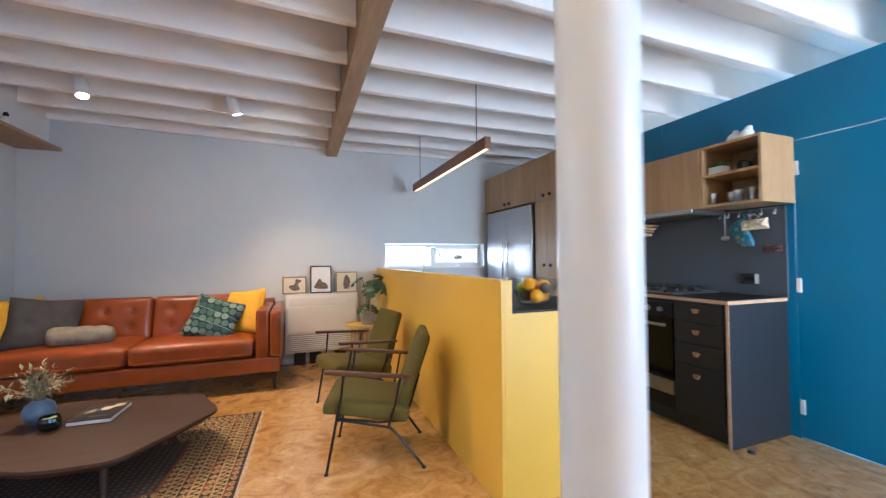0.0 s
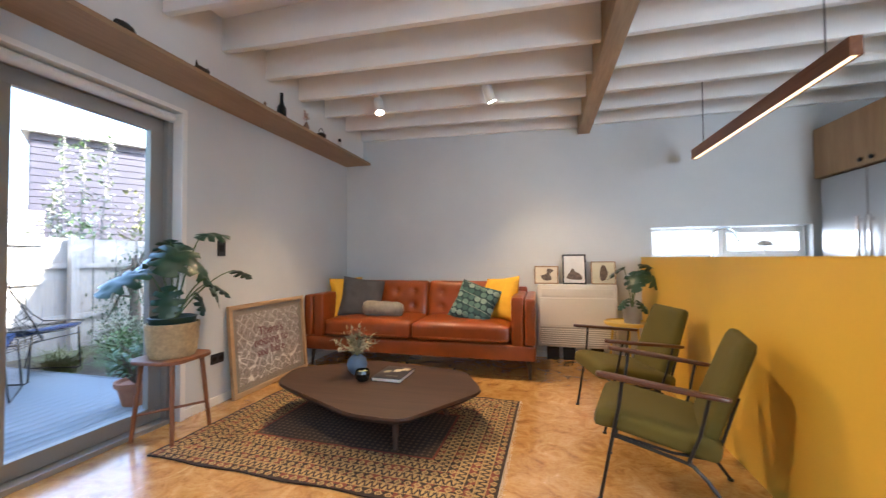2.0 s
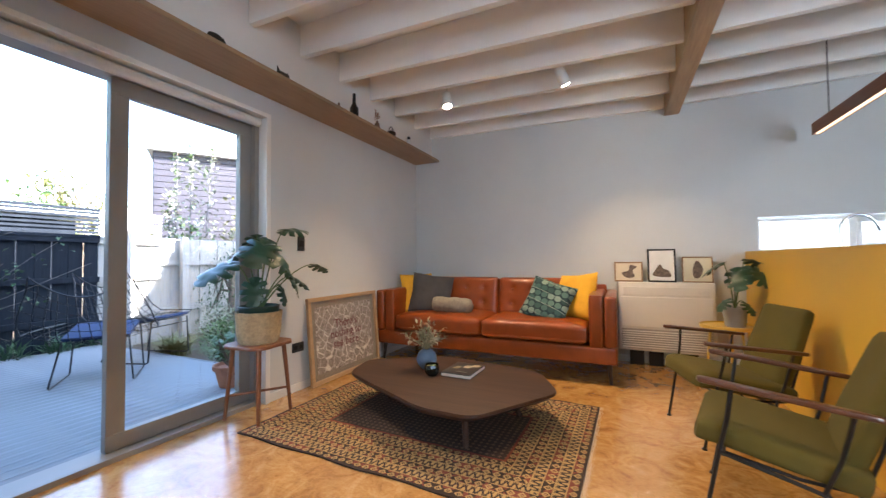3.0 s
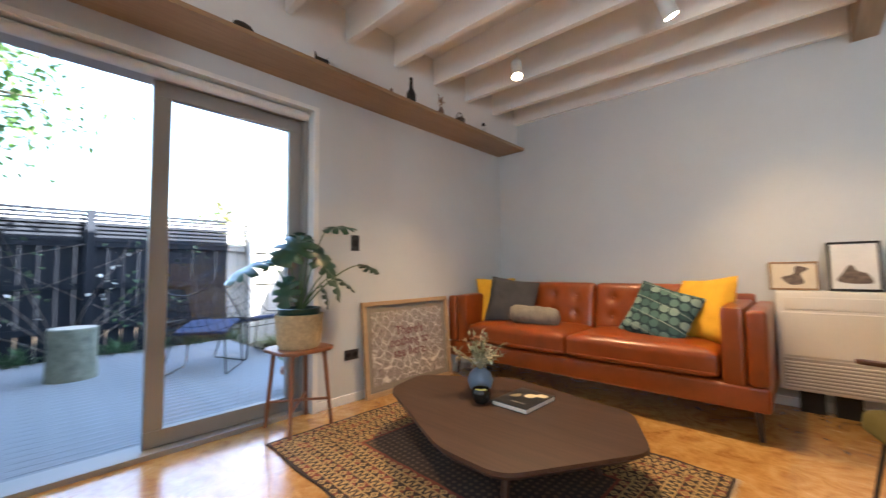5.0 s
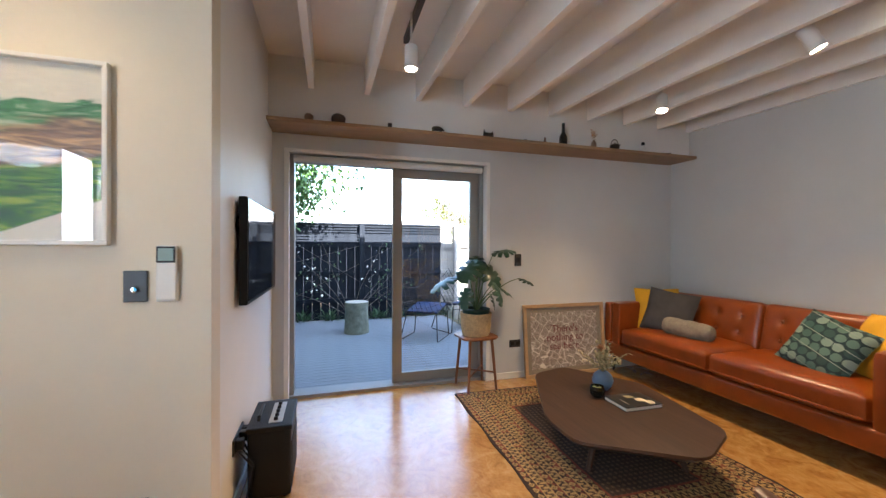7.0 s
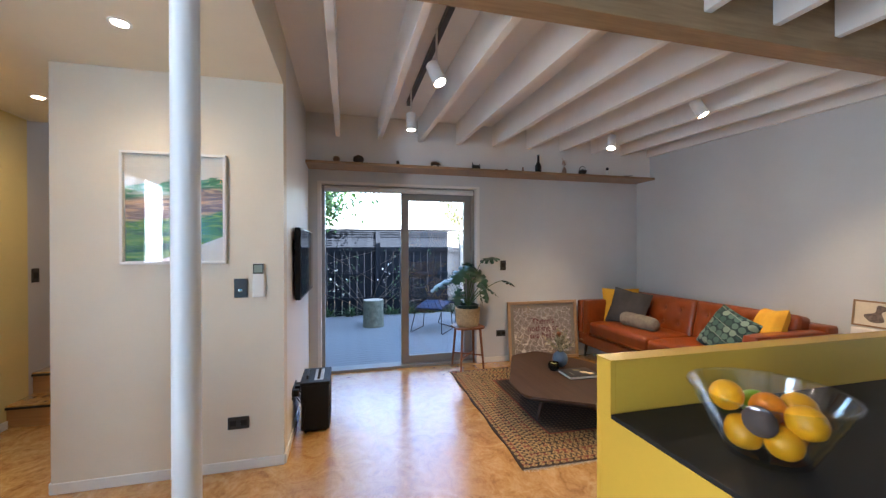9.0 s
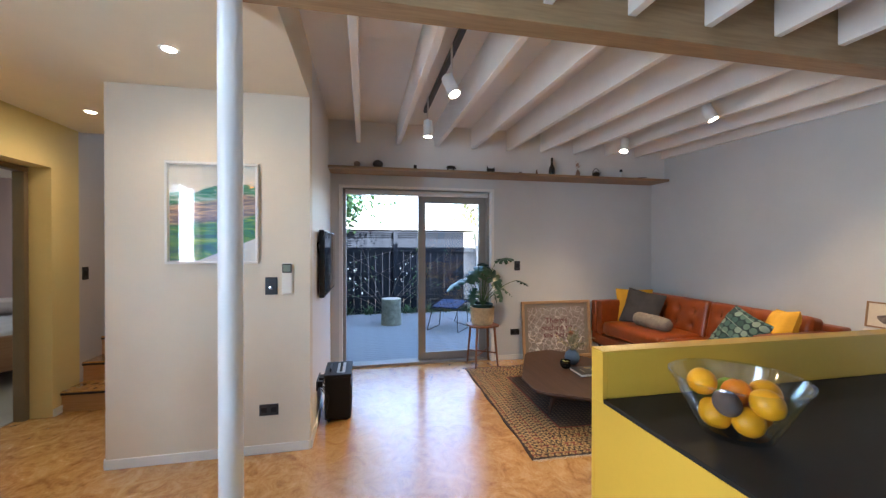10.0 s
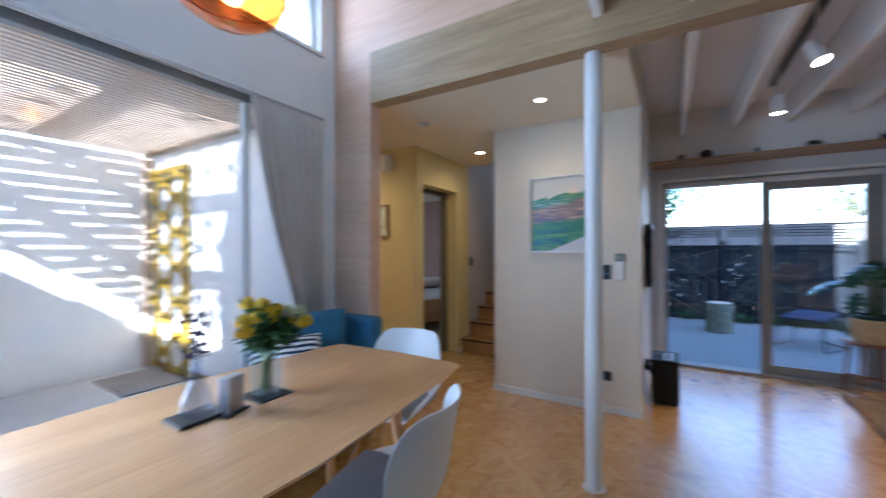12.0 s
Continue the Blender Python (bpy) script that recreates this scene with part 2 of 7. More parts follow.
YELLOW = M("mustard lacquer", (0.64, 0.395, 0.045), 0.42, var=0.04, bmp=0.05)
BLACKTOP = M("black laminate", (0.016, 0.016, 0.016), 0.55, var=0.15, fine=200, bmp=0.06, spec=0.25)
CABBLACK = M("charcoal laminate", (0.016, 0.018, 0.024), 0.5, var=0.12, bmp=0.05)
SPLASH = M("slate grey panel", (0.075, 0.09, 0.11), 0.35, var=0.08)
JOIST = M("white painted timber", (0.88, 0.865, 0.84), 0.5, var=0.03, scale=5, fine=90, bmp=0.15)
STEEL = M("brushed stainless steel", (0.42, 0.42, 0.43), 0.36, 1.0, var=0.06, bmp=0.03)
ALU = M("grey powder-coated aluminium", (0.30, 0.29, 0.275), 0.42, 0.2, var=0.05, bmp=0.02)
CHROME = M("chrome", (0.8, 0.8, 0.8), 0.08, 1.0, var=0.02, bmp=0)
BLACKMETAL = M("black steel", (0.015, 0.015, 0.016), 0.4, 0.4, var=0.1, bmp=0.03)
BLACKPLASTIC = M("black plastic", (0.010, 0.010, 0.011), 0.38, var=0.1, bmp=0.03, spec=0.3)
DARKPLATE = M("anthracite switch plate", (0.035, 0.035, 0.038), 0.35, 0.3, var=0.08, bmp=0.02)
WHITEPLASTIC = M("white plastic", (0.78, 0.77, 0.74), 0.35, var=0.03, bmp=0.02)
BEAM_W = wood("oiled pine beam", (0.27, 0.175, 0.085), (0.46, 0.32, 0.17), "y", 0.5, 1.4)
PLY = wood("pink-tinged plywood", (0.55, 0.33, 0.21), (0.72, 0.49, 0.34), "y", 0.5, 1.0, scale=3.0)
OAK_Y = wood("oak veneer", (0.34, 0.20, 0.09), (0.50, 0.325, 0.165), "z", 0.45, 1.0, scale=7)
OAK_SHELF = wood("oak shelf", (0.27, 0.165, 0.085), (0.40, 0.265, 0.15), "y", 0.5, 1.0)
PLYEDGE = wood("plywood edge", (0.42, 0.25, 0.14), (0.68, 0.48, 0.32), "y", 0.5, 2.0, scale=20)
WALNUT = wood("dark walnut", (0.034, 0.016, 0.010), (0.074, 0.036, 0.022), "x", 0.5, 1.0, spec=0.3)
TEAK = wood("red-brown teak", (0.15, 0.052, 0.020), (0.27, 0.105, 0.045), "z", 0.4, 1.0)
STAIRWOOD = wood("stair plywood", (0.35, 0.17, 0.06), (0.50, 0.27, 0.11), "y", 0.45)
PALEOAK = wood("pale oak tabletop", (0.42, 0.225, 0.092), (0.58, 0.335, 0.15), "x", 0.35, 1.0, coat=0.2)
PANE = glass("window glass")

# ---- the house: floor, walls, ceilings ----
XW, YN, XE = -2.33, 4.69, 3.05


def multi(*boxes, bev=0.0):
    bm = None
    for b in boxes:
        bm = box(*b, bev=bev, bm=bm)
    return bm


struct("floor", multi((-2.46, 4.3, 0.3, 4.9, -0.12, 0.0), (-4.6, 0.42, -5.2, 0.3, -0.12, 0.0), (0.42, 4.3, -1.56, 0.3, -0.12, 0.0)), FLOOR, "varnished cork floor, warm honey brown, mottled grain")

# west wall with the sliding door opening (y 0.735 to 2.465, 2.03 high)
struct("wall_west", multi((XW - 0.2, XW, 0.3, 0.735, 0, 2.2), (XW - 0.2, XW, 2.465, 4.9, 0, 2.2), (XW - 0.2, XW, 0.735, 2.465, 2.03, 2.2)),
       GREY, "pale grey painted wall around the sliding glass door")
struct("wall_west_upper", box(XW - 0.2, -2.11, 0.3, 4.9, 2.204, 2.9), WHITE, "white painted bulkhead above the long shelf")
# north wall with the low window (x 1.04 to 2.38, z 1.04 to 1.34)
struct("wall_north", multi((XW, 1.04, YN, YN + 0.2, 0, 2.9), (2.38, 4.6, YN, YN + 0.2, 0, 2.9), (1.04, 2.38, YN, YN + 0.2, 0, 1.04), (1.04, 2.38, YN, YN + 0.2, 1.345, 2.9)),
       GREY, "pale blue-grey painted wall with a low strip window")
# block with the television wall and the painting wall
struct("wall_television", multi((XW, -0.80, 0.49, 0.61, 0, 2.9)), WHITE, "white painted wall behind the television")
struct("wall_painting", multi((-0.80, -0.675, -0.585, 0.61, 0, 2.376), (-4.4, -0.80, -0.585, -0.46, 0, 4.0)), CREAM, "warm white painted wall with a landscape painting")
# corridor south wall with the bedroom doorway (x -1.60 to -0.84)
struct("wall_corridor", multi((-1.90, -1.60, -1.70, -1.48, 0, 4.0), (-0.84, -0.78, -1.70, -1.48, 0, 2.4), (-1.60, -0.84, -1.70, -1.48, 2.0, 4.0)), YELLOW_WALL, "mustard-tinted corridor wall with the bedroom doorway")
# A white wall whose lilac-grey shade is put into the base colour.
struct("wall_stair", box(-4.4, -1.90, -1.58, -1.48, 0, 4.0), M("white paint with lilac shade", (0.52, 0.50, 0.53), 0.6, var=0.03, bmp=0.04), "white stairwell wall with lilac shade in its colour")
struct("wall_yellow", box(-0.78, -0.68, -5.2, -1.48, 0, 2.376), YELLOW_WALL, "mustard yellow painted hall wall")
struct("wall_stair_end", box(-4.5, -4.4, -1.58, -0.46, 0, 4.0), WHITE, "white wall at the stair head")
struct("ceiling_hall", multi((-0.80, 0.36, -5.2, 0.61, 2.376, 2.9), (-1.93, -0.80, -1.48, -0.585, 2.376, 2.9)), M("cream ceiling paint", (0.80, 0.73, 0.58), 0.6, var=0.03, bmp=0.04), "flat cream plaster hall ceiling")
struct("wall_hall_end", box(-0.78, 0.36, -5.3, -5.2, 0, 2.4), CREAM, "plain hall end wall")
# timber-lined wall over the beam, and the post at the opening
struct("wall_plywood", multi((0.364, 0.476, -1.42, 0.50, 2.72, 4.0), (0.364, 0.476, -1.42, -1.06, 0, 2.72)), PLY, "pink-tinged plywood wall over the beam")
struct("wall_hall_east", box(0.364, 0.476, -5.2, -1.42, 0, 4.0), WHITE, "white wall beside the courtyard")
# dining: south wall with glazed opening (x 0.62 to 2.85) and a high window
struct("wall_south", multi((0.476, 0.62, -1.56, -1.42, 0, 4.0), (2.95, 4.2, -1.56, -1.42, 0, 4.0), (0.62, 2.95, -1.56, -1.42, 2.27, 2.73), (0.62, 2.95, -1.56, -1.42, 3.75, 4.0), (1.5, 2.95, -1.56, -1.42, 2.73, 3.75)),
       WHITE, "white wall around the tall dining windows")
struct("wall_dining_east", box(XE, XE + 0.1, -1.42, 0.60, 0, 4.0), BLUE, "petrol blue painted wall by the dining table")
struct("wall_dining_north", box(0.476, 4.2, 0.46, 0.50, 2.72, 4.0), WHITE, "white wall over the kitchen edge joist")
struct("ceiling_dining", box(-4.5, 4.2, -1.56, 0.62, 4.0, 4.1), WHITE, "high white ceiling over the dining table")
struct("wall_kitchen", multi((XE, XE + 0.1, 0.60, 0.80, 0, 2.31), (XE, XE + 0.1, 0.8, 1.605, 1.90, 2.31), (XE, XE + 0.1, 1.605, YN, 0, 2.31)), BLUE, "petrol blue painted kitchen partition, short of the ceiling")
# The opening is invented and hidden; it lets daylight onto the ceiling behind.
struct("wall_far_east", multi((4.2, 4.3, -1.56, 1.2, 0, 4.1), (4.2, 4.3, 3.6, 4.9, 0, 4.1), (4.2, 4.3, 1.2, 3.6, 0, 0.9), (4.2, 4.3, 1.2, 3.6, 2.05, 4.1)), WHITE, "plain white wall with an added, unseen daylight opening")

# exposed ceiling: deck, joists, beam
# Unseen extra height up to 3.995 is added to shade the black fence.
struct("ceiling", box(-2.5, 4.3, 0.50, 4.9, 2.70, 3.995), M("white ceiling board", (0.86, 0.845, 0.83), 0.6, var=0.03), "white boarded ceiling above open joists")
JY = [0.915 + 0.4205 * k for k in range(10)]
bm = box(0.48, 4.2, 0.47, 0.515, 2.485, 2.70, bev=0.004)
struct("joist", bm, JOIST, "white painted edge joist over the kitchen")
jw = box(-2.11, 0.358, -0.0225, 0.0225, 2.485, 2.70, bev=0.004)
je = box(0.482, 4.2, -0.0225, 0.0225, 2.485, 2.70, bev=0.004)
for v in jw.verts:
    if v.co.z < 2.6:
        v.co.z -= 0.012 + 0.060 * (v.co.x + 2.11) / 2.47
for v in je.verts:
    if v.co.z < 2.6:
        v.co.z -= 0.056 - 0.004 * (v.co.x - 0.48)
west_joist = struct("joist", jw, JOIST, "white painted ceiling joist, open underneath")
east_joist = struct("joist", je, JOIST, "white painted ceiling joist, open underneath")
for k, y in enumerate(JY):
    y = min(y, YN - 0.024)
    for j in (west_joist, east_joist):
        o = j if k == 0 else copy_thing(j, pose(0, y, 0))
        o.matrix_basis = pose(0, y, 0)
struct("beam", box(0.36, 0.48, -1.06, YN, 2.348, 2.718, bev=0.003), BEAM_W, "long oiled pine beam across the room")
col = struct("column", lathe([(0.0, 0), (0.056, 0), (0.056, 0.004), (0.0445, 0.006), (0.0445, 2.346), (0.0, 2.346)], (0.388, 0.451, 0), 40), M("white enamelled steel", (0.76, 0.76, 0.755), 0.34, var=0.006, bmp=0.0), "round white steel column under the beam", smooth=True)

# ---- door, windows, trims ----
def frame_rect(axis, at, d, u0, u1, z0, z1, w, bm=None):
    """Four bars round an opening, in the plane where axis is at, d deep."""
    for a0, a1, b0, b1 in ((u0, u1, z1 - w, z1), (u0, u1, z0, z0 + w), (u0, u0 + w, z0 + w, z1 - w), (u1 - w, u1, z0 + w, z1 - w)):
        bm = box(at, at + d, a0, a1, b0, b1, bev=0.003, bm=bm) if axis == "x" else box(a0, a1, at, at + d, b0, b1, bev=0.003, bm=bm)
    return bm


def no_shadow(ob):
    ob.visible_shadow = False
    return ob


# sliding door to the deck
door_set = tagged(new("door_1"), "grey aluminium sliding glass door, half open to the deck", "door", kind="structure")
part("outer_frame", multi((-2.53, -2.39, 0.737, 2.463, 1.975, 2.028), (-2.53, -2.39, 0.737, 0.772, 0.0, 1.975), (-2.53, -2.39, 2.43, 2.463, 0.0, 1.975), (-2.53, -2.36, 0.737, 2.463, -0.01, 0.028), bev=0.003), ALU, door_set)
leaf = part("sliding_leaf", frame_rect("x", -2.475, 0.045, 1.60, 2.43, 0.03, 1.973, 0.085), ALU, door_set, "sliding leaf with a wide aluminium frame")
no_shadow(part("pane", box(-2.457, -2.451, 1.685, 2.345, 0.115, 1.888), PANE, leaf))
swing = part("open_leaf", multi((-3.36, -2.54, 0.66, 0.705, 0.02, 0.10), (-3.36, -2.54, 0.66, 0.705, 1.90, 1.975), (-2.62, -2.54, 0.66, 0.705, 0.10, 1.90), (-3.36, -3.28, 0.66, 0.705, 0.10, 1.90), bev=0.003), ALU, door_set, "glass leaf folded open against the house")
no_shadow(part("pane", box(-3.28, -2.62, 0.68, 0.686, 0.10, 1.90), PANE, swing))
part("door_handle", box(-2.60, -2.56, 0.708, 0.745, 0.92, 1.14, bev=0.008), BLACKMETAL, swing, "black pull handle")
part("blind_cassette", lathe([(0, 0), (0.03, 0), (0.03, 1.66), (0, 1.66)], (0, 0, 0), 20), M("pale blind fabric", (0.62, 0.61, 0.60), 0.8), door_set, "rolled-up fabric roller blind", smooth=True).matrix_basis = pose(-2.358, 0.77, 1.985, -90, 0, 0)
struct("trim_door_1", multi((-2.39, XW + 0.02, 0.70, 0.738, 0.0, 2.026), (-2.39, XW + 0.02, 2.462, 2.50, 0.0, 2.026), (-2.39, XW + 0.02, 0.70, 2.50, 2.026, 2.056), bev=0.003), WHITE, "white timber lining of the deck door")

# low strip window in the north wall
win = tagged(new("window_1"), "low white strip window above the kitchen bench", "window", kind="structure")
part("window_frame", frame_rect("y", YN + 0.09, 0.05, 1.05, 2.37, 1.05, 1.335, 0.028), WHITE, win)
part("mullion", box(1.655, 1.70, YN + 0.085, YN + 0.14, 1.078, 1.307, bev=0.003), WHITE, win)
part("sash", frame_rect("y", YN + 0.075, 0.04, 1.70, 2.342, 1.078, 1.307, 0.03), WHITE, win, "opening sash")
part("window_sill", box(1.03, 2.39, YN - 0.012, YN + 0.10, 1.03, 1.052, bev=0.003), WHITE, win)
no_shadow(part("pane", box(1.078, 1.655, YN + 0.11, YN + 0.115, 1.078, 1.307), PANE, win))
no_shadow(part("pane", box(1.73, 2.312, YN + 0.095, YN + 0.10, 1.108, 1.277), PANE, win))

orn = thing("sill_ornament", "small pale mushroom-shaped ornament on the window sill", "ornament", loc=(2.02, YN + 0.035, 1.052))
part("stem", lathe([(0, 0), (0.03, 0), (0.03, 0.006), (0.006, 0.012), (0.005, 0.10), (0, 0.10)], seg=16), WHITEPLASTIC, orn, smooth=True)
part("cap", lathe([(0, 0.098), (0.05, 0.10), (0.066, 0.112), (0.05, 0.135), (0.02, 0.148), (0, 0.15)], seg=20), M("grey beige ceramic", (0.42, 0.38, 0.33), 0.5), orn, smooth=True)

# dining glazing and high window
dw = tagged(new("window_2"), "tall aluminium glazed doors to the white courtyard", "window", kind="structure")
part("window_frame", frame_rect("y", -1.53, 0.06, 0.625, 2.945, 0.0, 2.265, 0.05), ALU, dw)
part("mullion", box(1.135, 1.175, -1.525, -1.475, 0.05, 2.215, bev=0.003), WHITE, dw)
part("head_trim", box(0.58, 2.99, -1.425, -1.40, 2.255, 2.30, bev=0.003), WHITE, dw)
part("curtain_rail", box(0.62, 2.9, -1.40, -1.375, 2.235, 2.255, bev=0.003), STEEL, dw)
for a, b in ((0.675, 1.13), (1.19, 2.895)):
    no_shadow(part("pane", box(a, b, -1.50, -1.495, 0.05, 2.215), PANE, dw))
hw = tagged(new("window_3"), "high clerestory window over the dining table", "window", kind="structure")
part("window_frame", frame_rect("y", -1.53, 0.06, 0.625, 1.495, 2.735, 3.745, 0.045), WHITE, hw)
part("window_sill", box(0.60, 1.52, -1.425, -1.395, 2.715, 2.74, bev=0.003), WHITE, hw)
no_shadow(part("pane", box(0.67, 1.45, -1.505, -1.5, 2.78, 3.70), PANE, hw))

# skirtings
SK = M("white skirting paint", (0.76, 0.75, 0.72), 0.45, var=0.03)
struct("baseboard_painting", multi((-0.675, -0.663, -0.585, 0.61, 0, 0.06), (-0.80, -0.675, -0.597, -0.585, 0, 0.06), bev=0.003), SK, "low white skirting board")
struct("baseboard_television", multi((-2.31, -0.675, 0.61, 0.622, 0, 0.06), bev=0.003), SK, "low white skirting board")
struct("baseboard_west", multi((XW, XW + 0.012, 2.502, 4.678, 0, 0.06), bev=0.003), SK, "low white skirting board")
struct("baseboard_north", multi((XW + 0.012, 0.944, YN - 0.012, YN, 0, 0.06), bev=0.003), SK, "low white skirting board")
struct("baseboard_hall", multi((-0.68, -0.668, -5.2, -1.468, 0, 0.06), (-1.69, -1.602, -1.48, -1.468, 0, 0.06), (-0.838, -0.68, -1.48, -1.468, 0, 0.06), bev=0.003), SK, "low white skirting board")
struct("trim_bedroom_door", multi((-1.598, -1.555, -1.71, -1.63, 0, 1.955), (-0.885, -0.842, -1.71, -1.63, 0, 1.955), (-1.598, -0.842, -1.71, -1.63, 1.957, 1.998), bev=0.003), M("dark door lining", (0.16, 0.12, 0.075), 0.5), "painted doorway lining of the bedroom")

# stairs
for k in range(9):
    x = -1.69 - 0.25 * k
    st = tagged(part("stair_step", box(x - 0.25, x, -1.478, -0.587, 0.0, 0.172 * (k + 1) - 0.02), STAIRWOOD), "varnished plywood stair step with dark nosing", "stair", "stair flight", "structure")
    part("tread", box(x - 0.25, x + 0.012, -1.478, -0.587, 0.172 * (k + 1) - 0.02, 0.172 * (k + 1), bev=0.003), FLOOR, st, "cork tread")
    part("nosing", box(x + 0.0, x + 0.016, -1.478, -0.587, 0.172 * (k + 1) - 0.03, 0.172 * (k + 1) - 0.012), BLACKMETAL, st, "thin dark nosing")

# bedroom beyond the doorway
# The south gap is an unseen opening, added for the bedroom's daylight lamp.
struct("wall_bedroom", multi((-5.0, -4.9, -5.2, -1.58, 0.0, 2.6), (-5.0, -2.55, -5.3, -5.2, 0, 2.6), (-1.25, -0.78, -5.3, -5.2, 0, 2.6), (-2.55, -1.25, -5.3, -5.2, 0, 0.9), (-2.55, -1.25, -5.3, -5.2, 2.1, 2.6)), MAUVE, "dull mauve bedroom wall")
struct("ceiling_bedroom", box(-5.0, -0.78, -5.2, -1.58, 2.4, 2.5), CREAM, "plain bedroom ceiling")
struct("floor_bedroom", box(-4.9, -0.79, -5.2, -1.715, 0.0, 0.012), M("grey beige carpet", (0.36, 0.33, 0.28), 0.95, var=0.1, fine=300, bmp=0.4), "grey-beige bedroom carpet")

# ---- living room ----
LEATHER = M("cognac leather", (0.215, 0.043, 0.005), 0.31, var=0.22, scale=7, fine=120, bmp=0.18, coat=0.12)
DARKLEG = M("dark stained leg", (0.03, 0.018, 0.013), 0.4)
MUSTARD = M("mustard linen", (0.66, 0.36, 0.02), 0.85, var=0.12, scale=9, fine=350, bmp=0.35)
VELVET = M("grey velvet", (0.055, 0.053, 0.057), 0.85, var=0.3, scale=8, fine=250, bmp=0.25)
KNIT = M("grey knitted wool", (0.22, 0.195, 0.16), 0.95, var=0.2, scale=30, fine=220, bmp=0.9)
OLIVE = M("olive green wool", (0.078, 0.062, 0.006), 0.9, var=0.16, scale=6, fine=400, bmp=0.35)


def cushion(w, d, h, r, puff=0.0, n=14):
    """A soft block, rounded at the edges and domed on top."""
    b = box(-w / 2, w / 2, -d / 2, d / 2, -h / 2, h / 2)
    bmesh.ops.subdivide_edges(b, edges=b.edges[:], cuts=n, use_grid_fill=True)
    for v in b.verts:
        c = Vector((max(-w / 2 + r, min(w / 2 - r, v.co.x)), max(-d / 2 + r, min(d / 2 - r, v.co.y)), max(-h / 2 + r, min(h / 2 - r, v.co.z))))
        o = v.co - c
        if o.length > 1e-6:
            v.co = c + o.normalized() * r
        f = (1 - (2 * v.co.x / w) ** 4) * (1 - (2 * v.co.y / d) ** 4)
        v.co.z += puff * max(0, f) * (1 if v.co.z > 0 else -0.3)
    return b


def pillow(w, h, t, n=18, sag=0.0, seed=0):
    """A scatter cushion with pinched corners, lying in x and z, t thick in y."""
    b = bmesh.new()
    grid = {}
    for side in (1, -1):
        for i in range(n + 1):
            for j in range(n + 1):
                u, v = 2 * i / n - 1, 2 * j / n - 1
                edge = i in (0, n) or j in (0, n)
                if side == -1 and edge:
                    grid[side, i, j] = grid[1, i, j]
                    continue
                f = max(0.0, (1 - u ** 4) * (1 - v ** 4)) ** 0.55
                k = 1 - 0.07 * (1 - abs(u)) * abs(v) - 0.0
                l = 1 - 0.07 * (1 - abs(v)) * abs(u)
                p = Vector((u * w / 2 * l, side * t / 2 * f, v * h / 2 * k))
                p += 0.012 * noise.noise_vector(Vector((u * 2 + seed, v * 2, side))) * f
                p.y += side * 0.010 * noise.noise(Vector((u * 4 + v * 2.5 + seed, v * 2 - u, seed))) * f ** 0.5
                p.y += sag * (1 - v) * 0.0
                grid[side, i, j] = b.verts.new(p)
    for side in (1, -1):
        for i in range(n):
            for j in range(n):
                b.faces.new([grid[side, i, j], grid[side, i + 1, j], grid[side, i + 1, j + 1], grid[side, i, j + 1]])
    return b


def bolster(ln, r):
    """A rolled cushion along x, soft at its ends."""
    b = bmesh.new()
    rings = []
    for i in range(25):
        u = 2 * i / 24 - 1
        rr_ = r * max(0.0, 1 - abs(u) ** 9) ** 0.5
        ring = []
        for k in range(28):
            a = 2 * math.pi * k / 28
            q = Vector((u * ln / 2, math.cos(a) * rr_, math.sin(a) * rr_ * 0.93))
            ring.append(b.verts.new(q + 0.010 * noise.noise_vector(q * 16) * min(1, rr_ / r)))
        rings.append(ring)
    for p, q in zip(rings, rings[1:]):
        for k in range(28):
            b.faces.new((p[k], p[(k + 1) % 28], q[(k + 1) % 28], q[k]))
    return b


# sofa
sofa = thing("sofa", "long cognac brown leather sofa with buttoned back", "sofa")
part("base", box(-2.31, -0.08, 3.80, 4.62, 0.165, 0.30, bev=0.02, seg=3), LEATHER, sofa, smooth=True)
for x0, x1, xi0, xi1 in ((-2.31, -2.22, -2.22, -2.10), (-0.17, -0.08, -0.29, -0.17)):
    part("armrest", box(x0, x1, 3.79, 4.62, 0.30, 0.70, bev=0.022, seg=3), LEATHER, sofa, smooth=True)
    b = cushion(xi1 - xi0, 0.72, 0.43, 0.03, 0.0, 8)
    b.transform(pose((xi0 + xi1) / 2, 4.16, 0.50))
    part("arm_cushion", b, LEATHER, sofa, smooth=True)
part("back_frame", box(-2.22, -0.17, 4.50, 4.62, 0.30, 0.75, bev=0.02, seg=3), LEATHER, sofa, smooth=True)
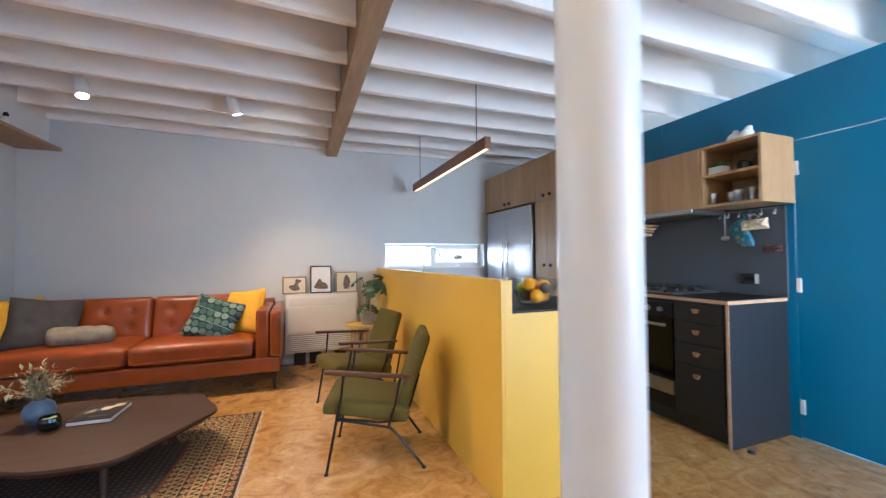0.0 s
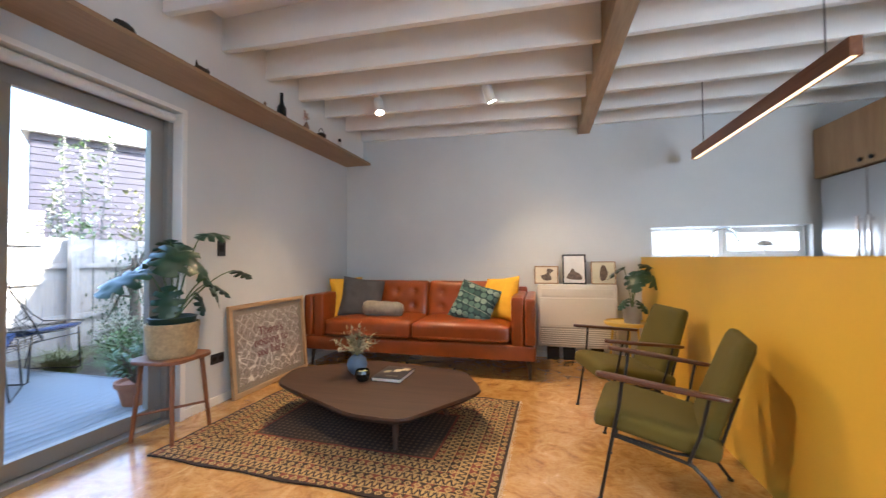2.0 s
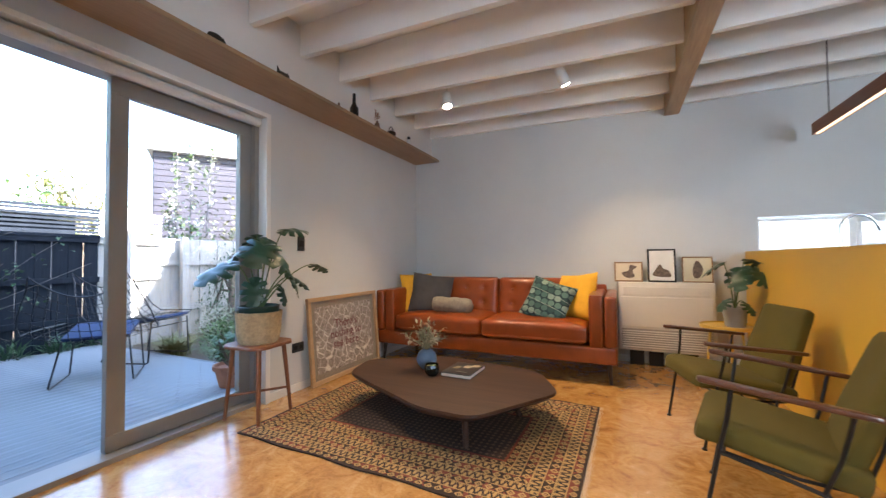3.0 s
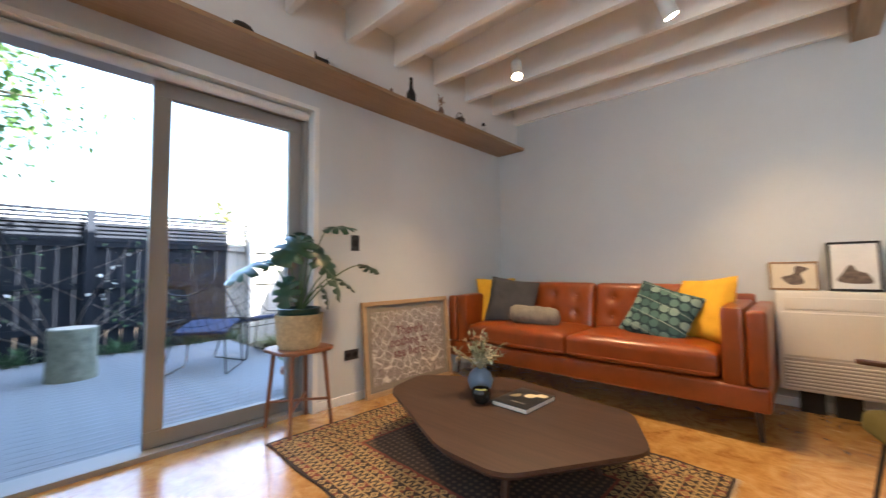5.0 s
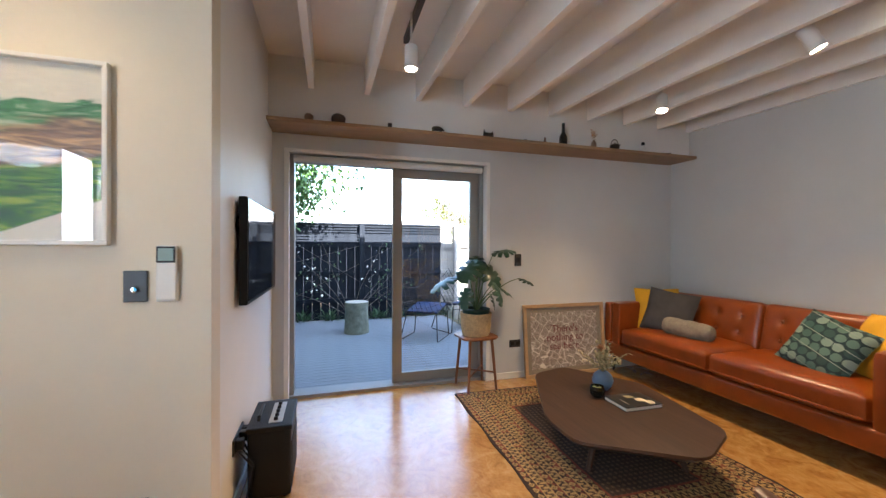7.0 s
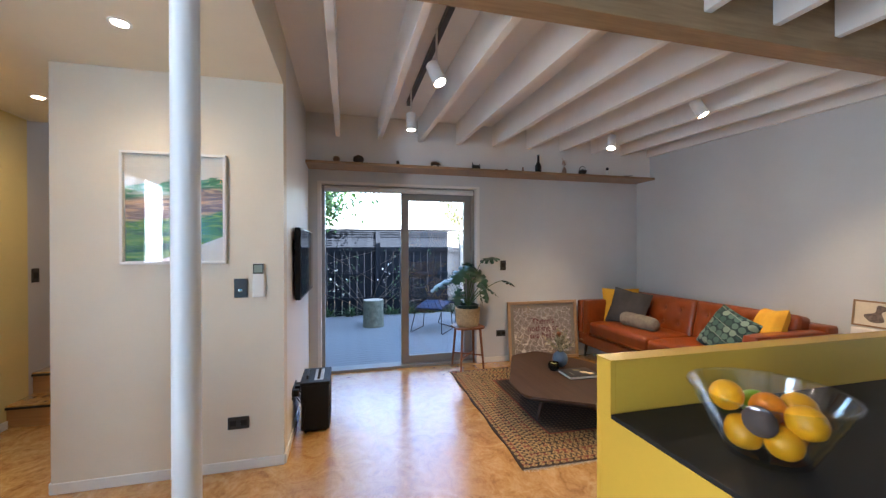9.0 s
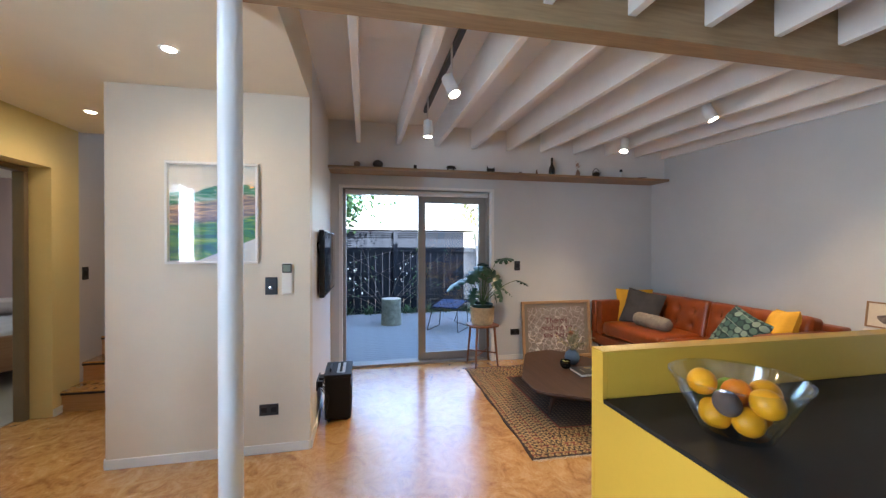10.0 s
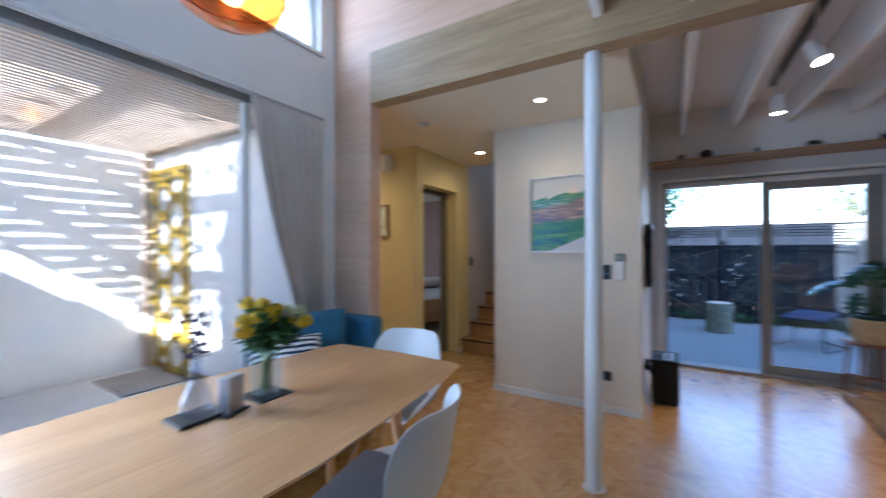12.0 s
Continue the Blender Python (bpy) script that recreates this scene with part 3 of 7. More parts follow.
for x0, x1 in ((-2.095, -1.202), (-1.198, -0.295)):
    b = cushion(x1 - x0, 0.62, 0.16, 0.045, 0.018)
    b.transform(pose((x0 + x1) / 2, 4.105, 0.385))
    seat = part("seat_cushion", b, LEATHER, sofa, smooth=True)
    part("piping", tube([(x0 + 0.02, 3.797, 0.338), ((x0 + x1) / 2, 3.790, 0.340), (x1 - 0.02, 3.797, 0.338)], 0.006), LEATHER, seat)
    b = cushion(x1 - x0, 0.42, 0.15, 0.04, 0.03, 40)
    cx = [(-0.30 + 0.2 * i) * (x1 - x0) / 0.9 for i in range(4)]
    for v in b.verts:
        if v.co.z > 0:
            for bx in cx:
                for by in (-0.07, 0.08):
                    v.co.z -= 0.022 * math.exp(-((v.co.x - bx) ** 2 + (v.co.y - by) ** 2) / 0.0016) + 0.010 * math.exp(-((v.co.x - bx) / 0.010) ** 2) * max(0, 1 - abs(v.co.y - by) / 0.09)
    lean = pose((x0 + x1) / 2, 4.44, 0.60, 78, 0, 0)
    b.transform(lean)
    back = part("back_cushion", b, LEATHER, sofa, "leather back cushion with two rows of buttons", smooth=True)
    for bx in cx:
        for by in (-0.07, 0.08):
            part("button", lathe([(0, 0.006), (0.008, 0.005), (0.011, 0), (0.011, -0.004)], (0, 0, 0), 12), LEATHER, back, smooth=True).matrix_basis = lean @ pose(bx, by, 0.085)
for x, y in ((-2.265, 3.87), (-0.13, 3.87), (-2.265, 4.55), (-0.13, 4.55)):
    part("leg", rod((x, y, 0), (x + 0.012 * (1 if x < -1 else -1), y + (0.015 if y < 4 else 0), 0.17), 0.011, 0.021, 14), DARKLEG, sofa, smooth=True)


def dots():
    """Dark teal cloth with rows of pale and mid-green discs crossed by thin pale lines."""
    m, nt, bs = nodes_of("dotted teal cloth")
    tc = nt.nodes.new("ShaderNodeTexCoord")
    sep = nt.nodes.new("ShaderNodeSeparateXYZ")
    nt.links.new(tc.outputs["Object"], sep.inputs[0])

    def mth(op, a, b=0.0):
        n = nt.nodes.new("ShaderNodeMath")
        n.operation = op
        for i, v in enumerate((a, b)):
            if isinstance(v, (int, float)):
                n.inputs[i].default_value = v
            else:
                nt.links.new(v, n.inputs[i])
        return n.outputs[0]
    u = mth("DIVIDE", sep.outputs[0], 0.064)
    row = mth("FLOOR", mth("DIVIDE", sep.outputs[2], 0.058))
    u = mth("ADD", u, mth("MULTIPLY", row, 0.37))
    du = mth("SUBTRACT", mth("FRACT", u), 0.5)
    dv = mth("SUBTRACT", mth("FRACT", mth("DIVIDE", sep.outputs[2], 0.058)), 0.5)
    rad = mth("SQRT", mth("ADD", mth("MULTIPLY", du, du), mth("MULTIPLY", dv, dv)))
    disc = mth("LESS_THAN", rad, 0.46)
    wn_ = nt.nodes.new("ShaderNodeTexWhiteNoise")
    wn_.noise_dimensions = "2D"
    cell = nt.nodes.new("ShaderNodeCombineXYZ")
    nt.links.new(mth("FLOOR", u), cell.inputs[0])
    nt.links.new(row, cell.inputs[1])
    nt.links.new(cell.outputs[0], wn_.inputs["Vector"])
    tone = ramp(nt, wn_.outputs["Value"], [(0.0, (0.012, 0.036, 0.04)), (0.3, (0.03, 0.08, 0.075)), (0.6, (0.075, 0.14, 0.125)), (0.9, (0.17, 0.24, 0.21))])
    col = mix(nt, disc, (0.008, 0.028, 0.034), tone)
    line = mth("LESS_THAN", mth("ABSOLUTE", mth("SUBTRACT", mth("FRACT", mth("DIVIDE", mth("ADD", sep.outputs[2], mth("MULTIPLY", sep.outputs[0], 0.12)), 0.105)), 0.5)), 0.022)
    col = mix(nt, line, col, (0.20, 0.26, 0.23))
    nt.links.new(col, bs.inputs["Base Color"])
    bs.inputs["Roughness"].default_value = 0.9
    bump(nt, bs, noise_node(nt, 700, 4, coords(nt)), 0.3, 0.003)
    return m


for name, label, bm, m, mtl in (
        ("scatter_cushion", "mustard linen scatter cushion behind the grey one", pillow(0.42, 0.42, 0.13, seed=1), pose(-2.05, 4.22, 0.645, -14, 0, 62), MUSTARD),
        ("scatter_cushion", "dark grey velvet scatter cushion on the sofa", pillow(0.44, 0.43, 0.13, seed=2), pose(-1.87, 4.17, 0.64, -20, 8, 24), VELVET),
        ("bolster", "grey knitted wool bolster lying on the sofa", bolster(0.43, 0.082), pose(-1.58, 4.06, 0.545, 0, 3, 12), KNIT),
        ("scatter_cushion", "teal scatter cushion with pale and dark discs", pillow(0.42, 0.40, 0.13, seed=4), pose(-0.655, 4.13, 0.615, -28, 16, -12), dots()),
        ("scatter_cushion", "mustard linen scatter cushion by the sofa arm", pillow(0.42, 0.44, 0.14, seed=5), pose(-0.42, 4.24, 0.65, -18, -6, -34), MUSTARD)):
    o = tagged(part(name, bm, mtl, None, "", True), label, "cushion", "sofa cushions")
    o.matrix_basis = m


def round_poly(pts, r, n=6):
    """A polygon with its corners rounded."""
    out = []
    k = len(pts)
    for i in range(k):
        a, b, c = Vector(pts[i - 1]), Vector(pts[i]), Vector(pts[(i + 1) % k])
        ra = min(r, (a - b).length * 0.45, (c - b).length * 0.45)
        p, q = b + (a - b).normalized() * ra, b + (c - b).normalized() * ra
        for s in range(n + 1):
            t = s / n
            out.append(tuple((1 - t) ** 2 * p + 2 * t * (1 - t) * b + t * t * q))
    return out


# coffee table
ct = thing("coffee_table", "low dark walnut coffee table with an angled top", "table")
top = round_poly([(-1.00, 2.28), (-0.70, 2.27), (-0.37, 2.78), (-0.55, 3.15), (-1.30, 3.28), (-1.80, 2.95), (-1.72, 2.63)], 0.085)
tb = bmesh.new()
cxy = Vector((-1.05, 2.77))
lo = [tb.verts.new((cxy.x + (x - cxy.x) * 0.93, cxy.y + (y - cxy.y) * 0.93, 0.205)) for x, y in top]
mi = [tb.verts.new((x, y, 0.236)) for x, y in top]
hi = [tb.verts.new((cxy.x + (x - cxy.x) * 0.995, cxy.y + (y - cxy.y) * 0.995, 0.25)) for x, y in top]
for a, c in ((lo, mi), (mi, hi)):
    for i in range(len(top)):
        j = (i + 1) % len(top)
        tb.faces.new((a[i], a[j], c[j], c[i]))
tb.faces.new(hi)
tb.faces.new(lo[::-1])
part("tabletop", tb, WALNUT, ct, smooth=True)
for (x, y), (tx, ty) in (((-0.80, 2.43), (-0.83, 2.50)), ((-0.64, 2.95), (-0.71, 2.92)), ((-1.57, 2.90), (-1.49, 2.88))):
    part("leg", rod((x, y, 0.012), (tx, ty, 0.207), 0.015, 0.022, 16), WALNUT, ct, smooth=True)

# things on the coffee table
vase = thing("vase", "round powder blue ceramic vase of dried flowers", "vase", loc=(-1.28, 2.92, 0.25))
part("body", lathe([(0, 0), (0.035, 0.0), (0.062, 0.03), (0.072, 0.065), (0.06, 0.105), (0.034, 0.128), (0.026, 0.132), (0.024, 0.128), (0.03, 0.11), (0, 0.1)]), M("powder blue glaze", (0.13, 0.20, 0.30), 0.4, var=0.15, bmp=0.1), vase, smooth=True)
DRY = M("dried sage leaf", (0.30, 0.28, 0.17), 0.8, var=0.35, scale=20)
DRYPALE = M("dried straw flower", (0.55, 0.47, 0.30), 0.8, var=0.3, scale=20)
PROTEA = M("dried protea", (0.36, 0.17, 0.09), 0.8, var=0.3, scale=20)
rnd = random.Random(5)


def leaf_blade(bm, p, d, ln, w, up=Vector((0, 0, 1)), curl=0.2):
    """A small pointed leaf of four faces, bent at its middle."""
    d = d.normalized()
    s = d.cross(up)
    s = s.normalized() if s.length > 1e-3 else Vector((1, 0, 0))
    n = s.cross(d)
    a, t = p, p + d * ln - n * ln * curl
    m0 = p + d * ln * 0.45 + n * ln * 0.06
    v = [bm.verts.new(q) for q in (a, m0 + s * w, t, m0 - s * w, m0)]
    for i, j in ((0, 1), (1, 2), (2, 3), (3, 0)):
        bm.faces.new((v[i], v[j], v[4]))


stems, leaves, pale = None, bmesh.new(), bmesh.new()
for k in range(34):
    a, e = rnd.uniform(0, 6.28), rnd.uniform(0.15, 1.15)
    d = Vector((math.cos(a) * math.sin(e), math.sin(a) * math.sin(e), math.cos(e)))
    ln = rnd.uniform(0.10, 0.20)
    p0 = Vector((0, 0, 0.125))
    p1 = p0 + d * ln
    stems = tube([p0, p0 + d * ln * 0.5 + Vector((0, 0, 0.01)), p1], 0.0016, 5, stems)
    for i in range(11):
        q = p0 + d * ln * rnd.uniform(0.35, 1.1)
        dd = (d + Vector([rnd.uniform(-0.9, 0.9) for _ in range(3)])).normalized()
        leaf_blade(leaves if k % 3 else pale, q, dd, rnd.uniform(0.022, 0.05), rnd.uniform(0.004, 0.011))
part("stems", stems, DRY, vase)
part("leaves", leaves, DRY, vase, "dry grey-green leaves")
part("flowers", pale, DRYPALE, vase, "pale dried flower heads")
pb = bmesh.new()
for k in range(60):
    a, e = rnd.uniform(0, 6.28), rnd.uniform(0, 0.8)
    d = Vector((math.cos(a) * math.sin(e), math.sin(a) * math.sin(e), math.cos(e)))
    leaf_blade(pb, Vector((-0.02, 0.0, 0.26)), d, 0.055, 0.008)
part("protea_flower", pb, PROTEA, vase, "brown dried protea head")

vot = thing("votive_bowl", "small dark glass bowl with pale green balls", "bowl", loc=(-1.175, 2.79, 0.25))
part("bowl", lathe([(0, 0), (0.03, 0), (0.046, 0.02), (0.05, 0.05), (0.044, 0.072), (0.041, 0.07), (0.046, 0.05), (0.042, 0.022), (0, 0.008)], seg=10), M("smoked glass", (0.012, 0.014, 0.012), 0.1), vot)
for x, y, z in ((0.012, 0.01, 0.05), (-0.018, -0.008, 0.048), (0.006, -0.02, 0.052)):
    b = bmesh.new()
    bmesh.ops.create_uvsphere(b, u_segments=12, v_segments=8, radius=0.019)
    b.transform(pose(x, y, z))
    part("ball", b, M("pale green wax", (0.42, 0.46, 0.16), 0.5), vot, smooth=True)

book = thing("book", "thick black-covered book lying on the coffee table", "book", loc=(-1.01, 2.93, 0.25), rz=-2)
part("pages", box(-0.098, 0.10, -0.132, 0.132, 0.003, 0.022), M("book pages", (0.70, 0.67, 0.61), 0.8, var=0.1, fine=400), book)
part("cover", multi((-0.102, 0.102, -0.136, 0.136, 0.022, 0.0255), (-0.102, 0.102, -0.136, 0.136, 0, 0.003), (-0.102, -0.098, -0.136, 0.136, 0.003, 0.022)), M("black book cover", (0.014, 0.014, 0.014), 0.3), book)
part("cover_shape", prism(smooth_loop([(-0.01, 0.02), (0.03, 0.015), (0.045, 0.05), (0.08, 0.06), (0.085, 0.10), (0.04, 0.105), (0.03, 0.075), (-0.005, 0.07)], 5), 0.0257, 0.0262), M("cream print", (0.72, 0.62, 0.42), 0.6), book, "cream printed shape")
part("cover_shape", prism(smooth_loop([(-0.07, -0.02), (-0.03, -0.01), (-0.035, 0.04), (-0.06, 0.03)], 5), 0.0257, 0.0262), M("tan print", (0.40, 0.36, 0.22), 0.6), book, "tan printed shape")
part("title_bar", box(-0.02, 0.06, -0.085, -0.075, 0.0257, 0.0262), M("grey print", (0.35, 0.34, 0.3), 0.6), book)


# rug
def rug_material():
    m, nt, bs = nodes_of("woven kilim")
    tc = nt.nodes.new("ShaderNodeTexCoord")
    sep = nt.nodes.new("ShaderNodeSeparateXYZ")
    nt.links.new(tc.outputs["Object"], sep.inputs[0])

    def mth(op, a, b=None):
        n = nt.nodes.new("ShaderNodeMath")
        n.operation = op
        for i, v in enumerate((a, b)):
            if v is None:
                continue
            if isinstance(v, (int, float)):
                n.inputs[i].default_value = v
            else:
                nt.links.new(v, n.inputs[i])
        return n.outputs[0]
    ax, ay = mth("ABSOLUTE", sep.outputs[0]), mth("ABSOLUTE", sep.outputs[1])
    dx, dy = mth("SUBTRACT", 0.93, ax), mth("SUBTRACT", 0.65, ay)
    d = mth("MINIMUM", dx, dy)
    side = mth("LESS_THAN", dx, dy)
    along = mth("ADD", mth("MULTIPLY", side, sep.outputs[1]), mth("MULTIPLY", mth("SUBTRACT", 1.0, side), sep.outputs[0]))
    dark, tan, red, ink = (0.030, 0.018, 0.014), (0.37, 0.255, 0.11), (0.17, 0.045, 0.028), (0.016, 0.014, 0.016)
    bw = 0.053
    q = mth("DIVIDE", d, bw)
    w, idx = mth("FRACT", q), mth("FLOOR", q)
    odd = mth("FRACT", mth("MULTIPLY", idx, 0.5))
    odd = mth("GREATER_THAN", odd, 0.25)
    tri = lambda v: mth("ABSOLUTE", mth("SUBTRACT", mth("FRACT", v), 0.5))
    t1 = mth("MULTIPLY", tri(mth("DIVIDE", along, 0.039)), 1.5)
    zig = mth("LESS_THAN", mth("ABSOLUTE", mth("SUBTRACT", mth("SUBTRACT", w, 0.12), t1)), 0.17)
    dd = mth("ADD", tri(mth("DIVIDE", along, 0.049)), mth("ABSOLUTE", mth("SUBTRACT", w, 0.5)))
    dia = mth("MULTIPLY", mth("LESS_THAN", dd, 0.42), mth("GREATER_THAN", dd, 0.2))
    dot = mth("LESS_THAN", dd, 0.10)
    mot = mth("ADD", mth("MULTIPLY", odd, mth("SUBTRACT", 1.0, mth("MAXIMUM", zig, mth("LESS_THAN", tri(mth("DIVIDE", along, 0.0195)), 0.09)))), mth("MULTIPLY", mth("SUBTRACT", 1.0, odd), mth("MAXIMUM", dia, dot)))
    rule = mth("LESS_THAN", w, 0.10)
    mot = mth("MAXIMUM", mot, rule)
    tone = mix(nt, mth("GREATER_THAN", noise_node(nt, 22, 2, tc.outputs["Object"]), 0.52), dark, red)
    tone = mix(nt, mth("MULTIPLY", odd, 0.85), tone, ink)
    col = mix(nt, mot, tone, tan)
    col = mix(nt, mth("LESS_THAN", d, 0.014), col, dark)
    col = mix(nt, mth("LESS_THAN", mth("ABSOLUTE", mth("SUBTRACT", d, 0.365)), 0.007), col, (0.20, 0.05, 0.03))
    inner = mth("GREATER_THAN", d, 0.372)
    de = mth("ADD", tri(mth("DIVIDE", sep.outputs[0], 0.034)), tri(mth("DIVIDE", sep.outputs[1], 0.034)))
    field = mix(nt, mth("LESS_THAN", de, 0.34), (0.052, 0.034, 0.027), (0.15, 0.10, 0.062))
    col = mix(nt, inner, col, field)
    wear = noise_node(nt, 5, 5, tc.outputs["Object"])
    col = mix(nt, 0.4, col, ramp(nt, wear, [(0.35, (0.7, 0.66, 0.6)), (0.65, (1.1, 1.05, 1.0))]), "MULTIPLY")
    nt.links.new(col, bs.inputs["Base Color"])
    bs.inputs["Roughness"].default_value = 0.95
    w = nt.nodes.new("ShaderNodeTexWave")
    w.inputs["Scale"].default_value = 90
    nt.links.new(tc.outputs["Object"], w.inputs["Vector"])
    bump(nt, bs, w.outputs["Fac"], 0.3, 0.003)
    return m


rug = thing("rug", "flat-woven tan and dark brown kilim rug", "rug", loc=(-1.137, 2.70, 0.0), rz=-1.6)
b = bmesh.new()
n_x, n_y = 48, 32
vs = [[b.verts.new(((-0.93 + 1.86 * i / n_x), (-0.65 + 1.30 * j / n_y) + 0.006 * math.sin(i * 0.5), 0.009 + 0.0015 * math.sin(i * 1.3 + j * 0.9))) for j in range(n_y + 1)] for i in range(n_x + 1)]
for i in range(n_x):
    for j in range(n_y):
        b.faces.new((vs[i][j], vs[i + 1][j], vs[i + 1][j + 1], vs[i][j + 1]))
r = bmesh.ops.extrude_face_region(b, geom=b.faces[:])
for v in r["geom"]:
    if isinstance(v, bmesh.types.BMVert):
        v.co.z = 0.001
part("weave", b, rug_material(), rug)
fr = bmesh.new()
rr = random.Random(3)
for i in range(260):
    y = -0.65 + 1.30 * i / 259
    ln = rr.uniform(0.018, 0.034)
    p = [(0.93, y - 0.0016, 0.007), (0.93, y + 0.0016, 0.007), (0.93 + ln, y + rr.uniform(-0.006, 0.006), 0.003)]
    fr.faces.new([fr.verts.new(q) for q in p])
tagged(part("fringe", fr, M("cream fringe", (0.62, 0.54, 0.42), 0.9), rug, "short cream fringe"), kind="stuff")


# easy chairs with black steel frames
ARMWOOD = wood("dark red-brown arm wood", (0.055, 0.018, 0.008), (0.11, 0.040, 0.018), "x", 0.35, coat=0.2)


def easy_chair(loc, rz):
    ch = thing("easy_chair", "olive green upholstered easy chair on a thin black steel frame", "chair", "pair of easy chairs", loc, rz)
    b = cushion(0.47, 0.46, 0.085, 0.03, 0.006, 12)
    for v in b.verts:
        v.co.z -= 0.35 * max(0, -0.16 - v.co.x) ** 1.5 * 2
    b.transform(pose(-0.045, 0, 0.325, 0, 9.5, 0))
    part("seat", b, OLIVE, ch, smooth=True)
    b = cushion(0.46, 0.38, 0.06, 0.026, 0.008, 12)
    for v in b.verts:
        v.co.y *= 1 - 0.10 * max(0, v.co.x / 0.225)
    b.transform(pose(0.212, 0, 0.505, 0, -70, 0))
    part("backrest", b, OLIVE, ch, smooth=True)
    for s in (-1, 1):
        y = 0.235 * s
        part("armrest", prism(smooth_loop([(-0.26, y * 1.12 - 0.012), (-0.24, y * 1.12 + 0.022), (-0.05, y * 1.15 + 0.026), (0.16, y * 1.13 + 0.016), (0.21, y * 1.12), (0.16, y * 1.13 - 0.016), (-0.05, y * 1.13 - 0.022), (-0.22, y * 1.12 - 0.024)], 5), 0.0, 0.018, 0.005), ARMWOOD, ch, "red-brown wooden armrest", True).matrix_basis = pose(0, 0, 0.525, 0, 5, 0)
        part("front_leg", tube([(-0.255, 0.225 * s, 0.006), (-0.20, y, 0.30), (-0.175, y * 1.05, 0.42), (-0.16, y * 1.13, 0.537)], 0.0075), BLACKMETAL, ch, smooth=True)
        part("foot", lathe([(0, 0), (0.013, 0), (0.012, 0.008), (0.0, 0.012)], (-0.256, 0.225 * s, 0), 12), BLACKPLASTIC, ch)
        part("side_rail", tube([(-0.20, y, 0.295), (-0.10, y, 0.275), (0.05, y, 0.245), (0.085, y, 0.235), (0.13, y, 0.19), (0.265, 0.215 * s, 0.006)], 0.0075), BLACKMETAL, ch, smooth=True)
        part("foot", lathe([(0, 0), (0.013, 0), (0.012, 0.008), (0.0, 0.012)], (0.266, 0.215 * s, 0), 12), BLACKPLASTIC, ch)
        part("arm_post", tube([(0.07, y, 0.24), (0.11, y * 1.05, 0.36), (0.14, y * 1.13, 0.515)], 0.0065), BLACKMETAL, ch, smooth=True)
        part("back_post", tube([(-0.19, 0.2 * s, 0.285), (0.02, 0.2 * s, 0.255), (0.15, 0.18 * s, 0.25), (0.18, 0.17 * s, 0.29), (0.245, 0.16 * s, 0.50)], 0.0065), BLACKMETAL, ch, smooth=True)
    part("cross_bar", tube([(-0.19, -0.235, 0.288), (-0.19, 0.235, 0.288)], 0.006), BLACKMETAL, ch)
    part("cross_bar", tube([(0.08, -0.235, 0.238), (0.08, 0.235, 0.238)], 0.006), BLACKMETAL, ch)
    return ch


ea = easy_chair((0.515, 2.425, 0), -14)
tagged(copy_thing(ea, pose(0.52, 3.23, 0, 0, 0, 15)), "olive green upholstered easy chair beside the side table")


# monstera leaves
LEAFGREEN = M("dark glossy leaf", (0.018, 0.062, 0.034), 0.32, var=0.3, scale=12, fine=40, bmp=0.15, spec=0.6)
STEMGREEN = M("green stalk", (0.08, 0.14, 0.045), 0.45, var=0.2)


def monstera_blade(size):
    """A broad heart-shaped leaf with a few deep splits, tip along +x."""
    b = bmesh.new()
    n = 22
    split = {7: 0.40, 11: 0.35, 15: 0.42, 18: 0.60}
    for s in (1, -1):
        cols = []
        for k in range(n + 1):
            t = k / n
            a = math.pi * (1.12 - 1.12 * t)
            r = (0.43 + 0.15 * math.cos(a * 0.5)) * (1 - 0.06 * abs(math.sin(a)))
            rim = Vector((0.38 + r * math.cos(a) * 1.08, s * r * math.sin(a) * 1.0, 0))
            rib = Vector((0.02 + 0.9 * t, 0, 0))
            col = []
            for f in (0.0, 0.25, 0.5, 0.75, 0.92, 1.0):
                f = min(f, split[k]) if k in split else f
                q = rib.lerp(rim, f) * size
                side = abs(q.y) / size
                q.z = size * (0.16 * side - 0.85 * side ** 2 - 0.42 * (q.x / size) ** 2 + 0.018 * math.sin(k * 0.9))
                col.append(q)
            cols.append([b.verts.new(q) for q in col])
        for a_, c_ in zip(cols, cols[1:]):
            for i in range(5):
                q = [a_[i], c_[i], c_[i + 1], a_[i + 1]]
                b.faces.new(q if s > 0 else q[::-1])
    bmesh.ops.remove_doubles(b, verts=b.verts, dist=2e-4)
    bmesh.ops.dissolve_degenerate(b, edges=b.edges, dist=1e-4)
    return b


def monstera(pt, base, specs):
    """Stalks from base, each ending in a leaf: tip place, heading, pitch, size."""
    for (x, y, z), head, pitch, size in specs:
        tip = Vector((x, y, z))
        b0 = Vector(base)
        mid = b0.lerp(tip, 0.55) + Vector((0, 0, 0.06 + 0.10 * (tip - b0).length))
        pts = [(1 - t) ** 2 * b0 + 2 * t * (1 - t) * mid + t * t * tip for t in [i / 8 for i in range(9)]]
        part("stalk", tube(pts, [0.0055 - 0.0003 * i for i in range(9)], 7), STEMGREEN, pt, smooth=True)
        o = part("leaf", monstera_blade(size * 0.82), LEAFGREEN, pt, smooth=True)
        o.matrix_basis = Matrix.Translation(tip) @ pose(0, 0, 0, 0, 0, head) @ pose(0, 0, 0, 0, pitch, 0) @ pose(0, 0, 0, random.Random(int(x * 1000)).uniform(-25, 25), 0, 0)


